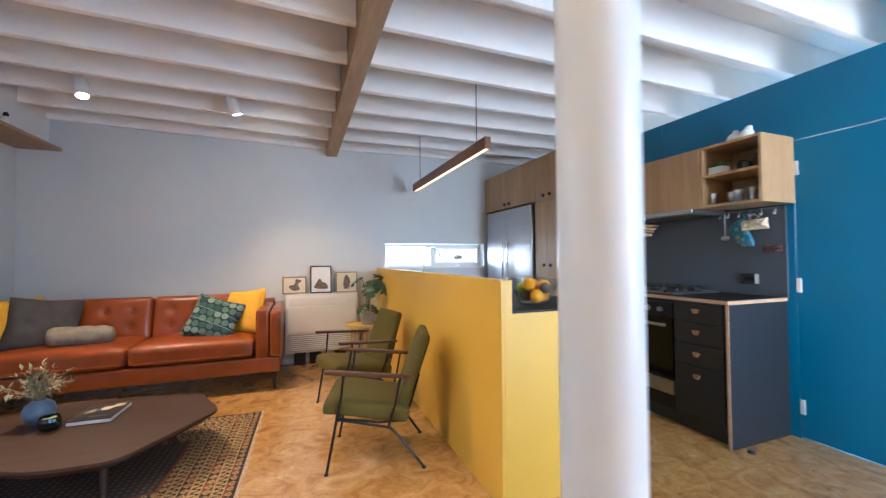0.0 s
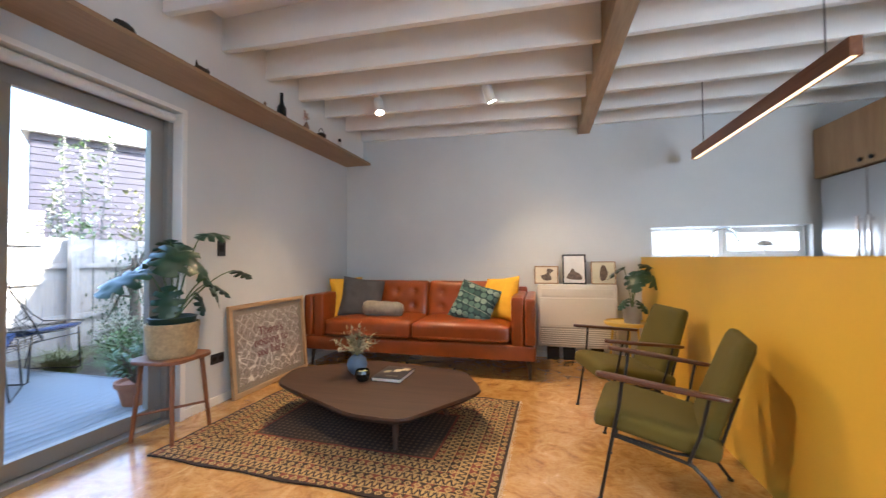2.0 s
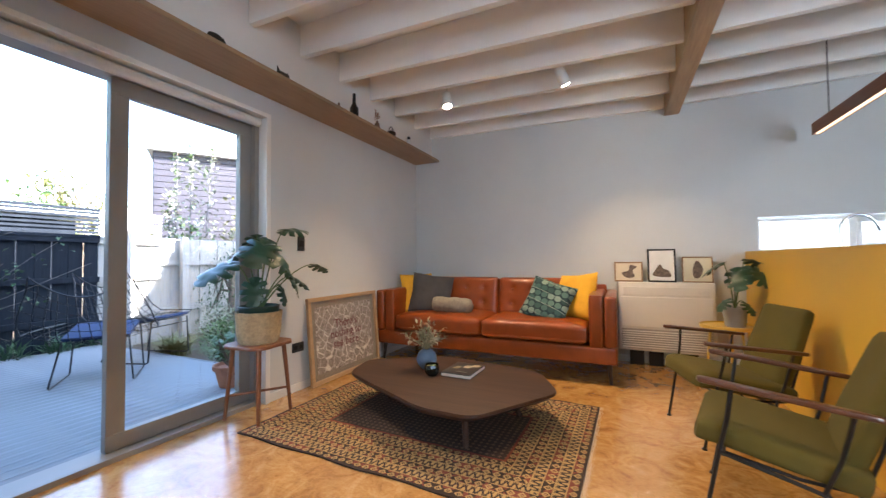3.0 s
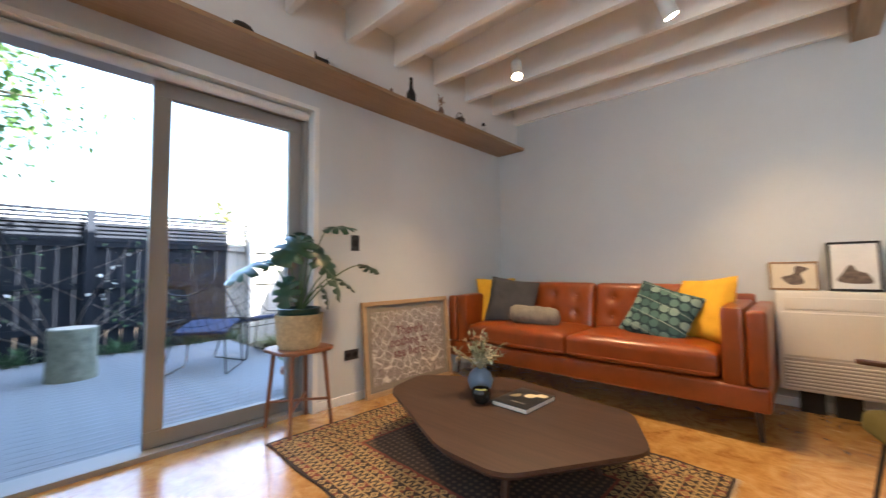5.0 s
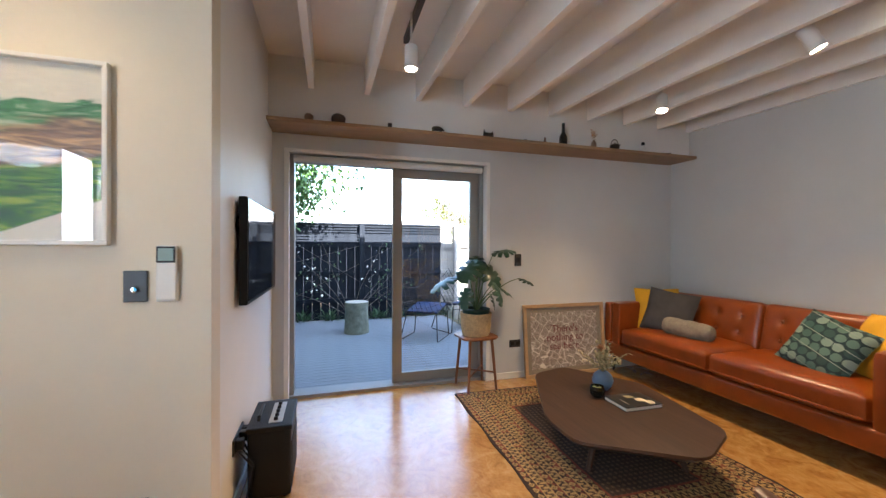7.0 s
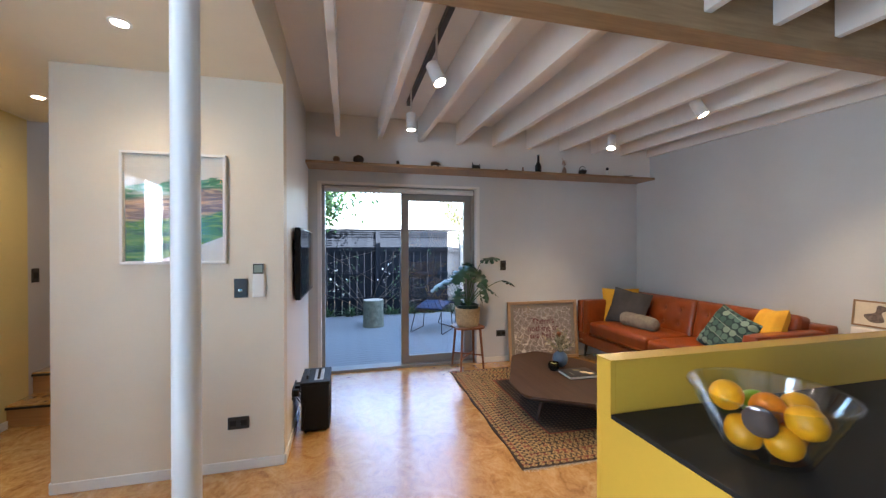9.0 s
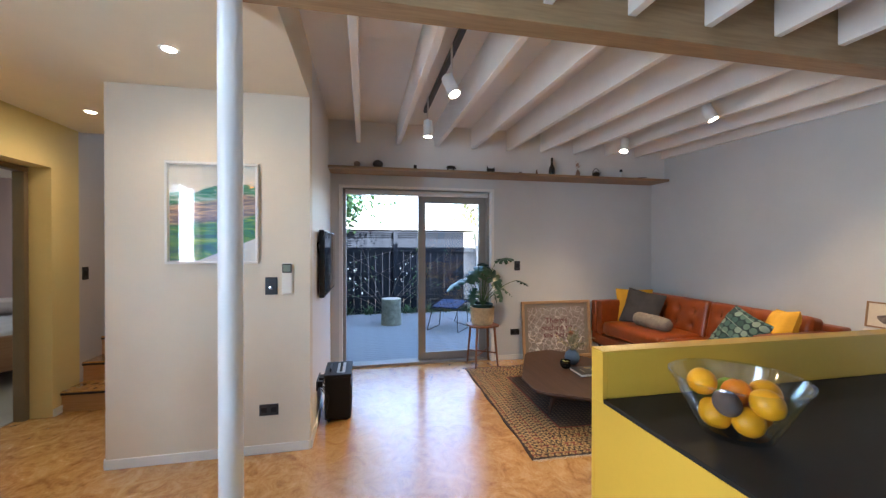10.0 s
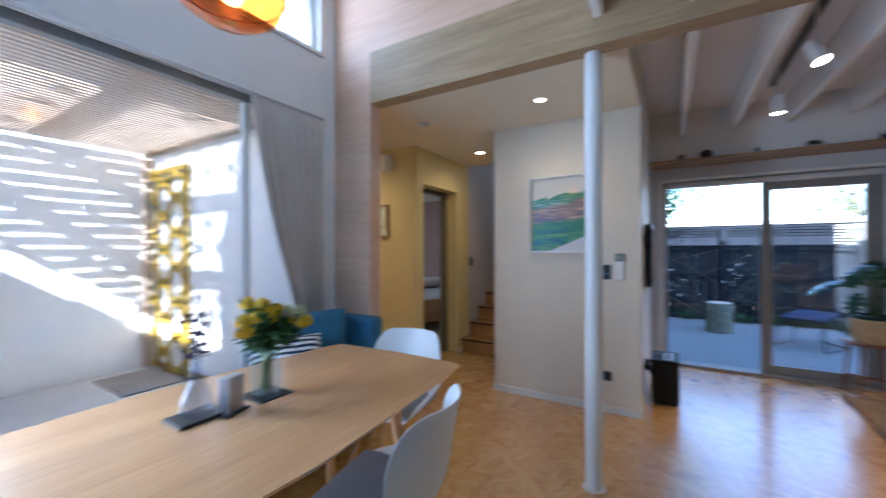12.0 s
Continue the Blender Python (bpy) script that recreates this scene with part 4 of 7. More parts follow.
# plant stool with basket pot
ps = thing("plant_stool", "small red-brown wooden stool with splayed legs", "stool", loc=(-2.20, 2.315, 0), rz=4)
part("seat", prism(round_poly([(-0.17, -0.11), (-0.11, -0.17), (0.11, -0.17), (0.17, -0.11), (0.17, 0.11), (0.11, 0.17), (-0.11, 0.17), (-0.17, 0.11)], 0.02, 3), 0.455, 0.475, 0.005), TEAK, ps)
for sx in (-1, 1):
    for sy in (-1, 1):
        part("leg", rod((0.140 * sx, 0.135 * sy, 0), (0.105 * sx, 0.105 * sy, 0.456), 0.011, 0.014, 12), TEAK, ps, smooth=True)
    part("stretcher", rod((-0.132, -0.128 * sx, 0.15), (0.132, 0.128 * sx, 0.15 + 0.012 * sx), 0.008), TEAK, ps)
WEAVE = M("woven palm basket", (0.50, 0.37, 0.20), 0.8, var=0.25, scale=45, fine=160, bmp=0.7)
pot = thing("potted_monstera", "monstera with split leaves in a woven palm basket", "plant", loc=(-2.20, 2.315, 0.475))
part("basket", lathe([(0, 0), (0.115, 0), (0.125, 0.02), (0.135, 0.09), (0.138, 0.165), (0.142, 0.17), (0.142, 0.20), (0.134, 0.202), (0.13, 0.17), (0.12, 0.03), (0, 0.02)], seg=28), WEAVE, pot, smooth=True)
part("inner_pot", lathe([(0.10, 0.03), (0.122, 0.225), (0.128, 0.235), (0.118, 0.238), (0.112, 0.21), (0, 0.205)], seg=28), M("dark green plastic pot", (0.012, 0.04, 0.028), 0.4), pot, smooth=True)
monstera(pot, (0.0, 0.0, 0.20), [
    ((0.02, 0.16, 0.72), 75, -28, 0.24), ((0.06, 0.40, 0.50), 80, 5, 0.17), ((0.05, 0.20, 0.42), 70, 15, 0.20), ((0.06, -0.22, 0.52), -95, 10, 0.28),
    ((0.10, -0.02, 0.66), -60, 20, 0.30), ((-0.02, 0.08, 0.62), 40, 35, 0.28), ((0.10, 0.14, 0.46), 30, 45, 0.24),
    ((0.12, -0.13, 0.42), -50, 50, 0.20), ((-0.04, -0.08, 0.60), -140, 25, 0.22), ((0.04, 0.13, 0.36), 70, 55, 0.17), ((-0.05, 0.02, 0.70), 150, 20, 0.2)])

# heater with pictures, side table with plant
ht = thing("heater", "white floor-standing heat pump under small pictures", "heater")
HW = M("white enamel", (0.77, 0.75, 0.70), 0.3, var=0.03, coat=0.2)
part("body", box(-0.07, 0.70, 4.545, 4.688, 0.14, 0.775, bev=0.012, seg=3), HW, ht, smooth=True)
part("top_panel", box(-0.03, 0.66, 4.540, 4.55, 0.655, 0.735, bev=0.004), HW, ht)
part("front_panel", box(-0.05, 0.68, 4.537, 4.548, 0.36, 0.64, bev=0.005), HW, ht)
for k in range(8):
    part("grille_slat", box(-0.04, 0.67, 4.535, 4.552, 0.17 + 0.021 * k, 0.180 + 0.021 * k, bev=0.002), HW, ht)
part("grille_back", box(-0.045, 0.675, 4.5435, 4.5455, 0.16, 0.345), M("shadowed grille", (0.42, 0.40, 0.36), 0.6), ht)
for x in (0.02, 0.18, 0.45):
    part("foot", box(x, x + 0.12, 4.60, 4.68, 0.0, 0.142), BLACKPLASTIC, ht)


def picture(name, label, x0, x1, y, z0, z1, w, frame_mat, mount, shape, tilt):
    p = thing(name, label, "picture", "pictures on the heater", loc=((x0 + x1) / 2, y, z0))
    a, h_ = (x1 - x0) / 2, z1 - z0
    m_ = pose(0, 0, 0, tilt, 0, 0)
    bm = frame_rect("y", -0.009, 0.018, -a, a, 0, h_, w)
    part("picture_frame", join(None, bm, m_), frame_mat, p)
    part("mount", join(None, box(-a + w, a - w, -0.002, 0.004, w, h_ - w), m_), mount, p)
    part("print", join(None, join(None, prism(smooth_loop(shape, 5), 0, 0.0015), Matrix(((a * 1.2, 0, 0, 0), (0, 0, 1, -0.0045), (0, h_ * 0.62, 0, h_ * 0.5), (0, 0, 0, 1)))), m_), M("sepia ink " + label[:8], (0.16, 0.12, 0.10), 0.7, var=0.5, scale=30), p)


OAKF = wood("oak frame", (0.24, 0.13, 0.06), (0.38, 0.23, 0.11), "x", 0.45)
picture("framed_picture", "small oak-framed print leaning on the wall", -0.10, 0.145, 4.62, 0.777, 0.965, 0.012, OAKF, M("ivory mount", (0.72, 0.64, 0.50), 0.7), [(-0.1, -0.5), (0.35, -0.4), (0.25, 0.1), (0.5, 0.4), (0.1, 0.55), (0.0, 0.1), (-0.4, -0.1)], -8)
picture("framed_picture", "black-framed drawing on white paper", 0.185, 0.415, 4.60, 0.777, 1.085, 0.014, BLACKMETAL, M("white mount", (0.78, 0.78, 0.77), 0.7), [(-0.5, -0.5), (0.5, -0.55), (0.4, -0.25), (0.1, -0.15), (-0.1, 0.05), (-0.35, -0.2)], -8)
picture("framed_picture", "thin-framed botanical print behind a plant", 0.465, 0.70, 4.62, 0.777, 1.01, 0.009, OAKF, M("cream paper", (0.66, 0.64, 0.50), 0.7), [(-0.2, -0.5), (0.1, -0.5), (0.3, 0.0), (0.1, 0.5), (-0.1, 0.5), (-0.25, 0.0)], -8)

stb = thing("side_table", "small round yellow side table", "table", loc=(0.72, 4.28, 0))
YT = M("yellow enamel", (0.66, 0.46, 0.10), 0.35, var=0.05)
part("tabletop", lathe([(0, 0.435), (0.185, 0.435), (0.19, 0.44), (0.19, 0.462), (0.184, 0.465), (0.182, 0.452), (0, 0.452)], seg=36), YT, stb, smooth=True)
for k in range(3):
    a = k * 2.094 + 0.5
    part("leg", rod((0.16 * math.cos(a), 0.16 * math.sin(a), 0), (0.12 * math.cos(a), 0.12 * math.sin(a), 0.437), 0.009, 0.011), YT, stb)
sp = thing("potted_monstera", "young monstera in a grey pot on the side table", "plant", loc=(0.77, 4.28, 0.452))
part("pot", lathe([(0, 0), (0.066, 0), (0.084, 0.15), (0.079, 0.152), (0.074, 0.13), (0, 0.13)], seg=28), M("grey stoneware", (0.36, 0.36, 0.35), 0.7, var=0.12), sp, smooth=True)
monstera(sp, (0, 0, 0.13), [((-0.07, -0.03, 0.50), -165, 12, 0.24), ((0.07, -0.05, 0.47), -40, 25, 0.24), ((0.0, -0.07, 0.46), -100, 35, 0.23), ((0.08, 0.02, 0.53), 10, 8, 0.22), ((-0.05, -0.07, 0.22), -150, 25, 0.15), ((0.04, -0.08, 0.20), -50, 30, 0.14)])


# framed map poster leaning on the west wall
def map_material():
    m, nt, bs = nodes_of("street map print")
    v = coords(nt, (14, 14, 14), rot=(0.6, 0, 0))
    vo = nt.nodes.new("ShaderNodeTexVoronoi")
    vo.feature, vo.distance = "DISTANCE_TO_EDGE", "EUCLIDEAN"
    vo.inputs["Scale"].default_value, vo.inputs["Randomness"].default_value = 1.0, 0.55
    nt.links.new(v, vo.inputs["Vector"])
    v2 = nt.nodes.new("ShaderNodeTexVoronoi")
    v2.feature = "DISTANCE_TO_EDGE"
    v2.inputs["Scale"].default_value, v2.inputs["Randomness"].default_value = 3.2, 0.5
    nt.links.new(v, v2.inputs["Vector"])
    base = ramp(nt, noise_node(nt, 6, 5, v), [(0.35, (0.14, 0.11, 0.10)), (0.62, (0.40, 0.35, 0.32))])
    col = mix(nt, ramp(nt, v2.outputs["Distance"], [(0.015, (1, 1, 1)), (0.03, (0, 0, 0))]), base, (0.50, 0.47, 0.44))
    col = mix(nt, ramp(nt, vo.outputs["Distance"], [(0.02, (1, 1, 1)), (0.035, (0, 0, 0))]), col, (0.74, 0.71, 0.66))
    nt.links.new(col, bs.inputs["Base Color"])
    bs.inputs["Roughness"].default_value = 0.6
    return m


def lettering(text, size, material, parent, m, thick=0.0008):
    cu = bpy.data.curves.new("words", "FONT")
    cu.body, cu.size, cu.align_x, cu.align_y, cu.extrude = text, size, "CENTER", "CENTER", thick
    cu.space_line = 0.85
    tmp = new("words", cu)
    bpy.context.view_layer.update()
    me = bpy.data.meshes.new_from_object(tmp.evaluated_get(bpy.context.evaluated_depsgraph_get()))
    bpy.data.objects.remove(tmp)
    me.materials.clear()
    me.materials.append(material)
    o = new("lettering", me)
    o.parent = parent
    o.matrix_basis = m
    return o


mp_ = thing("framed_map", "large oak-framed street map poster leaning on the wall", "picture", loc=(XW + 0.068, 3.30, 0.0))
lean = pose(0, 0, 0, 0, -5, 0)
PINEF = wood("pale oak frame", (0.40, 0.25, 0.13), (0.56, 0.38, 0.22), "y", 0.5)
part("picture_frame", join(None, frame_rect("x", -0.012, 0.03, -0.45, 0.47, 0.002, 0.70, 0.032), lean), PINEF, mp_)
part("mount", join(None, box(-0.006, -0.002, -0.42, 0.44, 0.03, 0.67), lean), M("taupe mount", (0.27, 0.24, 0.20), 0.7), mp_)
part("map_print", join(None, box(-0.002, 0.0005, -0.37, 0.39, 0.08, 0.62), lean), map_material(), mp_)
lettering("There's\nnothing to\nsee here.", 0.10, M("dark red print", (0.13, 0.012, 0.022), 0.6), mp_, lean @ pose(0.0012, 0.01, 0.37, 90, 0, 90))
no_shadow(part("glazing", join(None, box(0.006, 0.008, -0.42, 0.44, 0.034, 0.668), lean), glass("picture glass", gloss=0.6), mp_))

# switches and sockets
def plate(name, label, x, y, z, w, h_, facing, keys=1, mtl=DARKPLATE):
    t = thing(name, label, name.replace("_", " "), loc=(x, y, z), rz=facing)
    part("cover_plate", box(-w / 2, w / 2, -0.009, 0, -h_ / 2, h_ / 2, bev=0.003), mtl, t)
    for k in range(keys):
        u = (k - (keys - 1) / 2) * w / keys
        part("key", box(u - w / keys * 0.3, u + w / keys * 0.3, -0.012, -0.008, -h_ * 0.22, h_ * 0.22, bev=0.002), BLACKPLASTIC, t)
    return t


plate("light_switch", "anthracite light switch on the grey wall", XW, 2.80, 1.138, 0.07, 0.115, 90, 1)
plate("wall_socket", "anthracite double power socket on the grey wall", XW, 2.77, 0.333, 0.115, 0.072, 90, 2)
plate("light_switch", "anthracite light switch beside the intercom", -0.675, 0.367, 1.108, 0.076, 0.115, 90, 0)
part("knob", lathe([(0, 0), (0.011, 0), (0.010, 0.014), (0, 0.016)], (0, 0, 0), 16), CHROME, bpy.data.objects["light_switch.001"], "white metal dimmer knob", True).matrix_basis = pose(0, -0.008, -0.012, 90, 0, 0)
plate("wall_socket", "anthracite double power socket near the skirting", -0.675, 0.35, 0.288, 0.118, 0.074, 90, 2)
plate("light_switch", "dark light switch on the corridor wall", -1.97, -1.48, 1.13, 0.075, 0.115, 180, 1)
rc = thing("remote_control", "white heat pump remote in a wall holder", "remote", loc=(-0.675, 0.468, 1.16), rz=90)
part("body", box(-0.032, 0.032, -0.024, -0.006, -0.105, 0.098, bev=0.005), WHITEPLASTIC, rc)
part("holder", box(-0.036, 0.036, -0.014, 0.0, -0.11, 0.0, bev=0.003), WHITEPLASTIC, rc)
part("display_bezel", box(-0.030, 0.030, -0.0265, -0.0235, 0.035, 0.095, bev=0.002), BLACKPLASTIC, rc)
part("display", box(-0.024, 0.024, -0.028, -0.0262, 0.042, 0.088), M("grey green display", (0.28, 0.36, 0.32), 0.2), rc)

# television on its bracket
tv = thing("television", "black flat television on an angled wall bracket", "television", loc=(-1.505, 0.662, 1.235), rz=179.2)
part("screen_case", box(-0.455, 0.455, -0.012, 0.028, -0.265, 0.265, bev=0.006), BLACKPLASTIC, tv)
part("screen", box(-0.443, 0.443, -0.0145, -0.0118, -0.245, 0.253), M("black screen glass", (0.006, 0.006, 0.007), 0.05, var=0.0, bmp=0), tv)
part("rear_housing", box(-0.25, 0.25, 0.026, 0.034, -0.2, 0.12, bev=0.003), BLACKPLASTIC, tv)
part("bracket", multi((-0.05, 0.05, 0.034, 0.048, -0.04, 0.02), (-0.10, 0.10, 0.042, 0.052, -0.12, 0.12)), BLACKMETAL, tv)
part("cable", tube([(-0.40, 0.03, 0.05), (-0.43, 0.04, 0.12), (-0.40, 0.045, 0.17), (-0.34, 0.03, 0.15)], 0.005), BLACKPLASTIC, tv)

# guitar amplifier with cables
am = thing("amplifier", "small black guitar amplifier on the floor", "amplifier", loc=(-1.225, 0.765, 0), rz=0)
VINYL = M("black vinyl", (0.010, 0.010, 0.011), 0.5, var=0.2, fine=250, bmp=0.3, spec=0.3)
part("cabinet", box(-0.17, 0.17, -0.10, 0.10, 0.012, 0.365, bev=0.012, seg=3), VINYL, am, smooth=True)
part("top_panel", box(-0.178, 0.178, -0.106, 0.106, 0.343, 0.3675, bev=0.006, seg=2), VINYL, am, "overhanging black vinyl top")
part("grille_cloth", box(-0.145, 0.145, 0.098, 0.104, 0.04, 0.27), M("black grille cloth", (0.015, 0.014, 0.014), 0.9, fine=300, bmp=0.6), am)
part("control_panel", box(-0.13, 0.13, -0.01, 0.055, 0.3665, 0.370, bev=0.001), M("silver panel", (0.5, 0.5, 0.5), 0.4, 0.6), am)
for k in range(5):
    part("knob", lathe([(0, 0), (0.011, 0), (0.009, 0.016), (0, 0.017)], (-0.10 + 0.05 * k, 0.022, 0.368), 12), BLACKPLASTIC, am, smooth=True)
part("handle", tube([(-0.09, -0.06, 0.364), (-0.08, -0.06, 0.385), (0.08, -0.06, 0.385), (0.09, -0.06, 0.364)], 0.008), BLACKPLASTIC, am)
for x in (-0.14, 0.14):
    for y in (-0.07, 0.07):
        part("foot", lathe([(0, 0), (0.012, 0), (0.012, 0.014), (0, 0.014)], (x, y, 0), 10), BLACKPLASTIC, am)
pb_ = plate("wall_socket", "black wall socket with plugged-in adaptors", -1.12, 0.61, 0.30, 0.22, 0.075, 180, 0, BLACKPLASTIC)
for u in (-0.07, 0.02, 0.07):
    part("plug", box(u - 0.02, u + 0.02, -0.045, -0.008, -0.02, 0.028, bev=0.004), BLACKPLASTIC, pb_)
rq = random.Random(8)
for k in range(5):
    x = -1.19 + 0.05 * k
    c = tagged(part("cable", tube([(x, 0.645, 0.29), (x + rq.uniform(-0.04, 0.04), 0.70, 0.20), (x + rq.uniform(-0.08, 0.08), 0.68, 0.08), (x + rq.uniform(-0.1, 0.1), 0.70, 0.006), (-1.25 + 0.04 * k, 0.72, 0.006)], 0.0042, 6), BLACKPLASTIC), "loose black power cable behind the amplifier", "cable", "amplifier cables")

# long shelf and what stands on it
sh = tagged(part("wall_shelf", box(XW, -2.0, 0.612, 4.665, 2.176, 2.203, bev=0.002), OAK_SHELF), "long oak shelf above the sliding door", "shelf")
STONE = M("dark pebble", (0.05, 0.03, 0.025), 0.6, var=0.3, scale=20)
TAN = M("tan pottery", (0.20, 0.12, 0.08), 0.6, var=0.25, scale=20)
BRONZE = M("dark bronze", (0.04, 0.032, 0.026), 0.4, 0.5, var=0.2)
SX, SZ = -2.05, 2.203


def ornament(name, label, cat, bm, mtl, y, smooth=True):
    o = tagged(part(name, bm, mtl, None, "", smooth), label, cat, "shelf ornaments")
    o.matrix_basis = pose(SX, y, SZ)
    return o


def lump(rx, ry, rz_, flat=0.8, seed=0):
    b = bmesh.new()
    bmesh.ops.create_icosphere(b, subdivisions=3, radius=1.0)
    for v in b.verts:
        v.co *= 1 + 0.10 * noise.noise(v.co * 1.7 + Vector((seed, 0, 0)))
        v.co = Vector((v.co.x * rx, v.co.y * ry, max(v.co.z, -flat) * rz_ + flat * rz_))
    return b


ornament("pebble", "small tan round stone on the shelf", "stone", lump(0.028, 0.034, 0.034, seed=2), TAN, 0.90)
ornament("pebble", "dark brown round stone on the shelf", "stone", lump(0.035, 0.055, 0.045, seed=7), STONE, 1.114)
ornament("ornament", "tiny dark wooden block on the shelf", "ornament", box(-0.012, 0.012, -0.016, 0.016, 0, 0.045, bev=0.003), BRONZE, 1.511)
b = lump(0.018, 0.045, 0.020, seed=3)
b.transform(pose(0, 0, 0.022))
for x, y in ((-0.01, -0.032), (0.01, -0.028), (-0.01, 0.03), (0.01, 0.034)):
    b = rod((x, y * 1.1, 0), (x, y, 0.035), 0.005, 0.007, 8, b)
b = rod((0, 0.035, 0.045), (0, 0.062, 0.022), 0.011, 0.006, 8, b)
ornament("animal_figurine", "small dark elephant figurine on the shelf", "figurine", b, BRONZE, 1.903)
b = box(-0.02, 0.02, -0.045, 0.045, 0, 0.045, bev=0.012, seg=3)
b = rod((0, -0.035, 0.035), (0, -0.042, 0.075), 0.011, 0.002, 8, b)
b = rod((0, 0.032, 0.035), (0, 0.042, 0.062), 0.011, 0.002, 8, b)
ornament("cat_figurine", "dark cat-shaped ornament on the shelf", "figurine", b, BRONZE, 2.365)
ornament("pebble", "tiny dark stone on the shelf", "stone", lump(0.016, 0.02, 0.012, seed=4), STONE, 2.721)
ornament("figurine", "tiny brown figurine on the shelf", "figurine", lathe([(0, 0), (0.012, 0), (0.014, 0.015), (0.008, 0.03), (0.011, 0.042), (0.004, 0.055), (0, 0.056)], seg=12), TAN, 2.921)
ornament("bottle", "slim dark glass bottle on the shelf", "bottle", lathe([(0, 0), (0.034, 0), (0.037, 0.01), (0.036, 0.075), (0.016, 0.115), (0.012, 0.185), (0.014, 0.19), (0.012, 0.2), (0, 0.2)], seg=20), M("black glass", (0.008, 0.012, 0.012), 0.08), 3.112)
fv = thing("vase", "tiny brown vase with a dried flower", "vase", "shelf ornaments", loc=(SX, 3.446, SZ))
part("body", lathe([(0, 0), (0.022, 0), (0.026, 0.03), (0.02, 0.055), (0.01, 0.066), (0.013, 0.075), (0, 0.07)], seg=16), TAN, fv, smooth=True)
fb = bmesh.new()
for k in range(26):
    leaf_blade(fb, Vector((0, rq.uniform(-0.02, 0.02), rq.uniform(0.10, 0.16))), Vector((rq.uniform(-1, 1), rq.uniform(-1, 1), rq.uniform(-0.2, 1))), 0.03, 0.007)
part("flower", fb, PROTEA, fv)
part("stem", rod((0, 0, 0.06), (0, 0, 0.13), 0.002, 0.002, 6), DRY, fv)
tp = thing("teapot", "small black iron teapot with a hoop handle", "teapot", "shelf ornaments", loc=(SX, 3.686, SZ))
part("body", lathe([(0, 0), (0.03, 0), (0.045, 0.02), (0.043, 0.045), (0.02, 0.058), (0.008, 0.06), (0.008, 0.068), (0, 0.07)], seg=20), BRONZE, tp, smooth=True)
part("handle", tube([(0, 0.042 * math.cos(a), 0.045 + 0.055 * math.sin(a)) for a in [math.pi * i / 10 for i in range(11)]], 0.0035), BRONZE, tp)
part("spout", rod((0, 0.035, 0.03), (0, 0.062, 0.055), 0.008, 0.005, 8), BRONZE, tp)
jr = thing("jar", "small white jar with a dark stopper", "jar", "shelf ornaments", loc=(SX, 4.025, SZ))
part("body", lathe([(0, 0), (0.026, 0), (0.028, 0.03), (0.022, 0.055), (0.015, 0.062), (0.016, 0.07), (0, 0.07)], seg=16), M("white glaze", (0.7, 0.69, 0.66), 0.3), jr, smooth=True)
part("stopper", lathe([(0, 0.07), (0.015, 0.07), (0.018, 0.085), (0.012, 0.102), (0, 0.104)], seg=12), BLACKPLASTIC, jr, smooth=True)
ornament("spoon", "dark wooden spoon lying on the shelf", "spoon", join(rod((0, -0.05, 0.01), (0, 0.045, 0.022), 0.005, 0.004, 8), lump(0.012, 0.022, 0.008, seed=5), pose(0, -0.06, 0.004)), BRONZE, 4.335)

# track spots
CAN = M("white lamp enamel", (0.78, 0.77, 0.75), 0.4, var=0.03, bmp=0.02)
LENS = glow("lit lamp face", (1.0, 0.84, 0.60), 18.0)
TRACK = M("dark grey track enamel", (0.06, 0.058, 0.055), 0.4)
for y in (1.55, 3.60):
    tr = tagged(part("lighting_track", box(-1.60, -0.05, y - 0.017, y + 0.017, 2.655, 2.70, bev=0.003), TRACK), "dark grey ceiling lighting track between joists", "track")
for e, a, share, beam in SPOTS:
    e, a = Vector(e), Vector(a)
    d = (a - e).normalized()
    t = thing("spotlight", "white cylindrical track spotlight, switched on", "spotlight", "track spotlights", loc=tuple(e))
    q = d.to_track_quat("Z", "Y").to_matrix().to_4x4()
    part("can", join(None, lathe([(0, -0.085), (0.036, -0.085), (0.04, -0.08), (0.04, 0.055), (0.035, 0.055), (0.033, 0.035), (0, 0.03)], seg=24), q), CAN, t, smooth=True)
    part("lens", join(None, lathe([(0, 0.060), (0.018, 0.058), (0.032, 0.050), (0.032, 0.046)], seg=20), q), LENS, t)
    part("stem", rod((0, 0, 0.0), (0, 0, 0.285), 0.007), CAN, t)
    spot("spot_lamp", e + d * 0.066, a, SPOT_W * share, beam, 0.8, 0.03)

# ---- kitchen ----
isl = thing("kitchen_island", "mustard yellow kitchen island with a black benchtop", "island")
part("front_panel", box(0.945, 0.963, 1.67, 4.685, 0.0, 1.045, bev=0.0015), YELLOW, isl)
part("upstand_cap", box(0.943, 1.005, 1.67, 4.685, 1.045, 1.050, bev=0.0015), YELLOW, isl)
part("upstand", box(0.985, 1.003, 1.6842, 4.685, 0.905, 1.045, bev=0.0015), YELLOW, isl)
part("upstand_end", box(0.963, 1.003, 1.6695, 1.684, 0.8935, 1.0448), YELLOW, isl)
part("end_panel", box(0.963, 1.62, 1.67, 1.688, 0.0, 0.893, bev=0.0015), YELLOW, isl)
part("cabinet_back", box(0.963, 1.60, 1.69, 4.685, 0.08, 0.885), YELLOW, isl)
part("kickboard", box(0.97, 1.55, 1.69, 4.68, 0.0, 0.08), CABBLACK, isl)
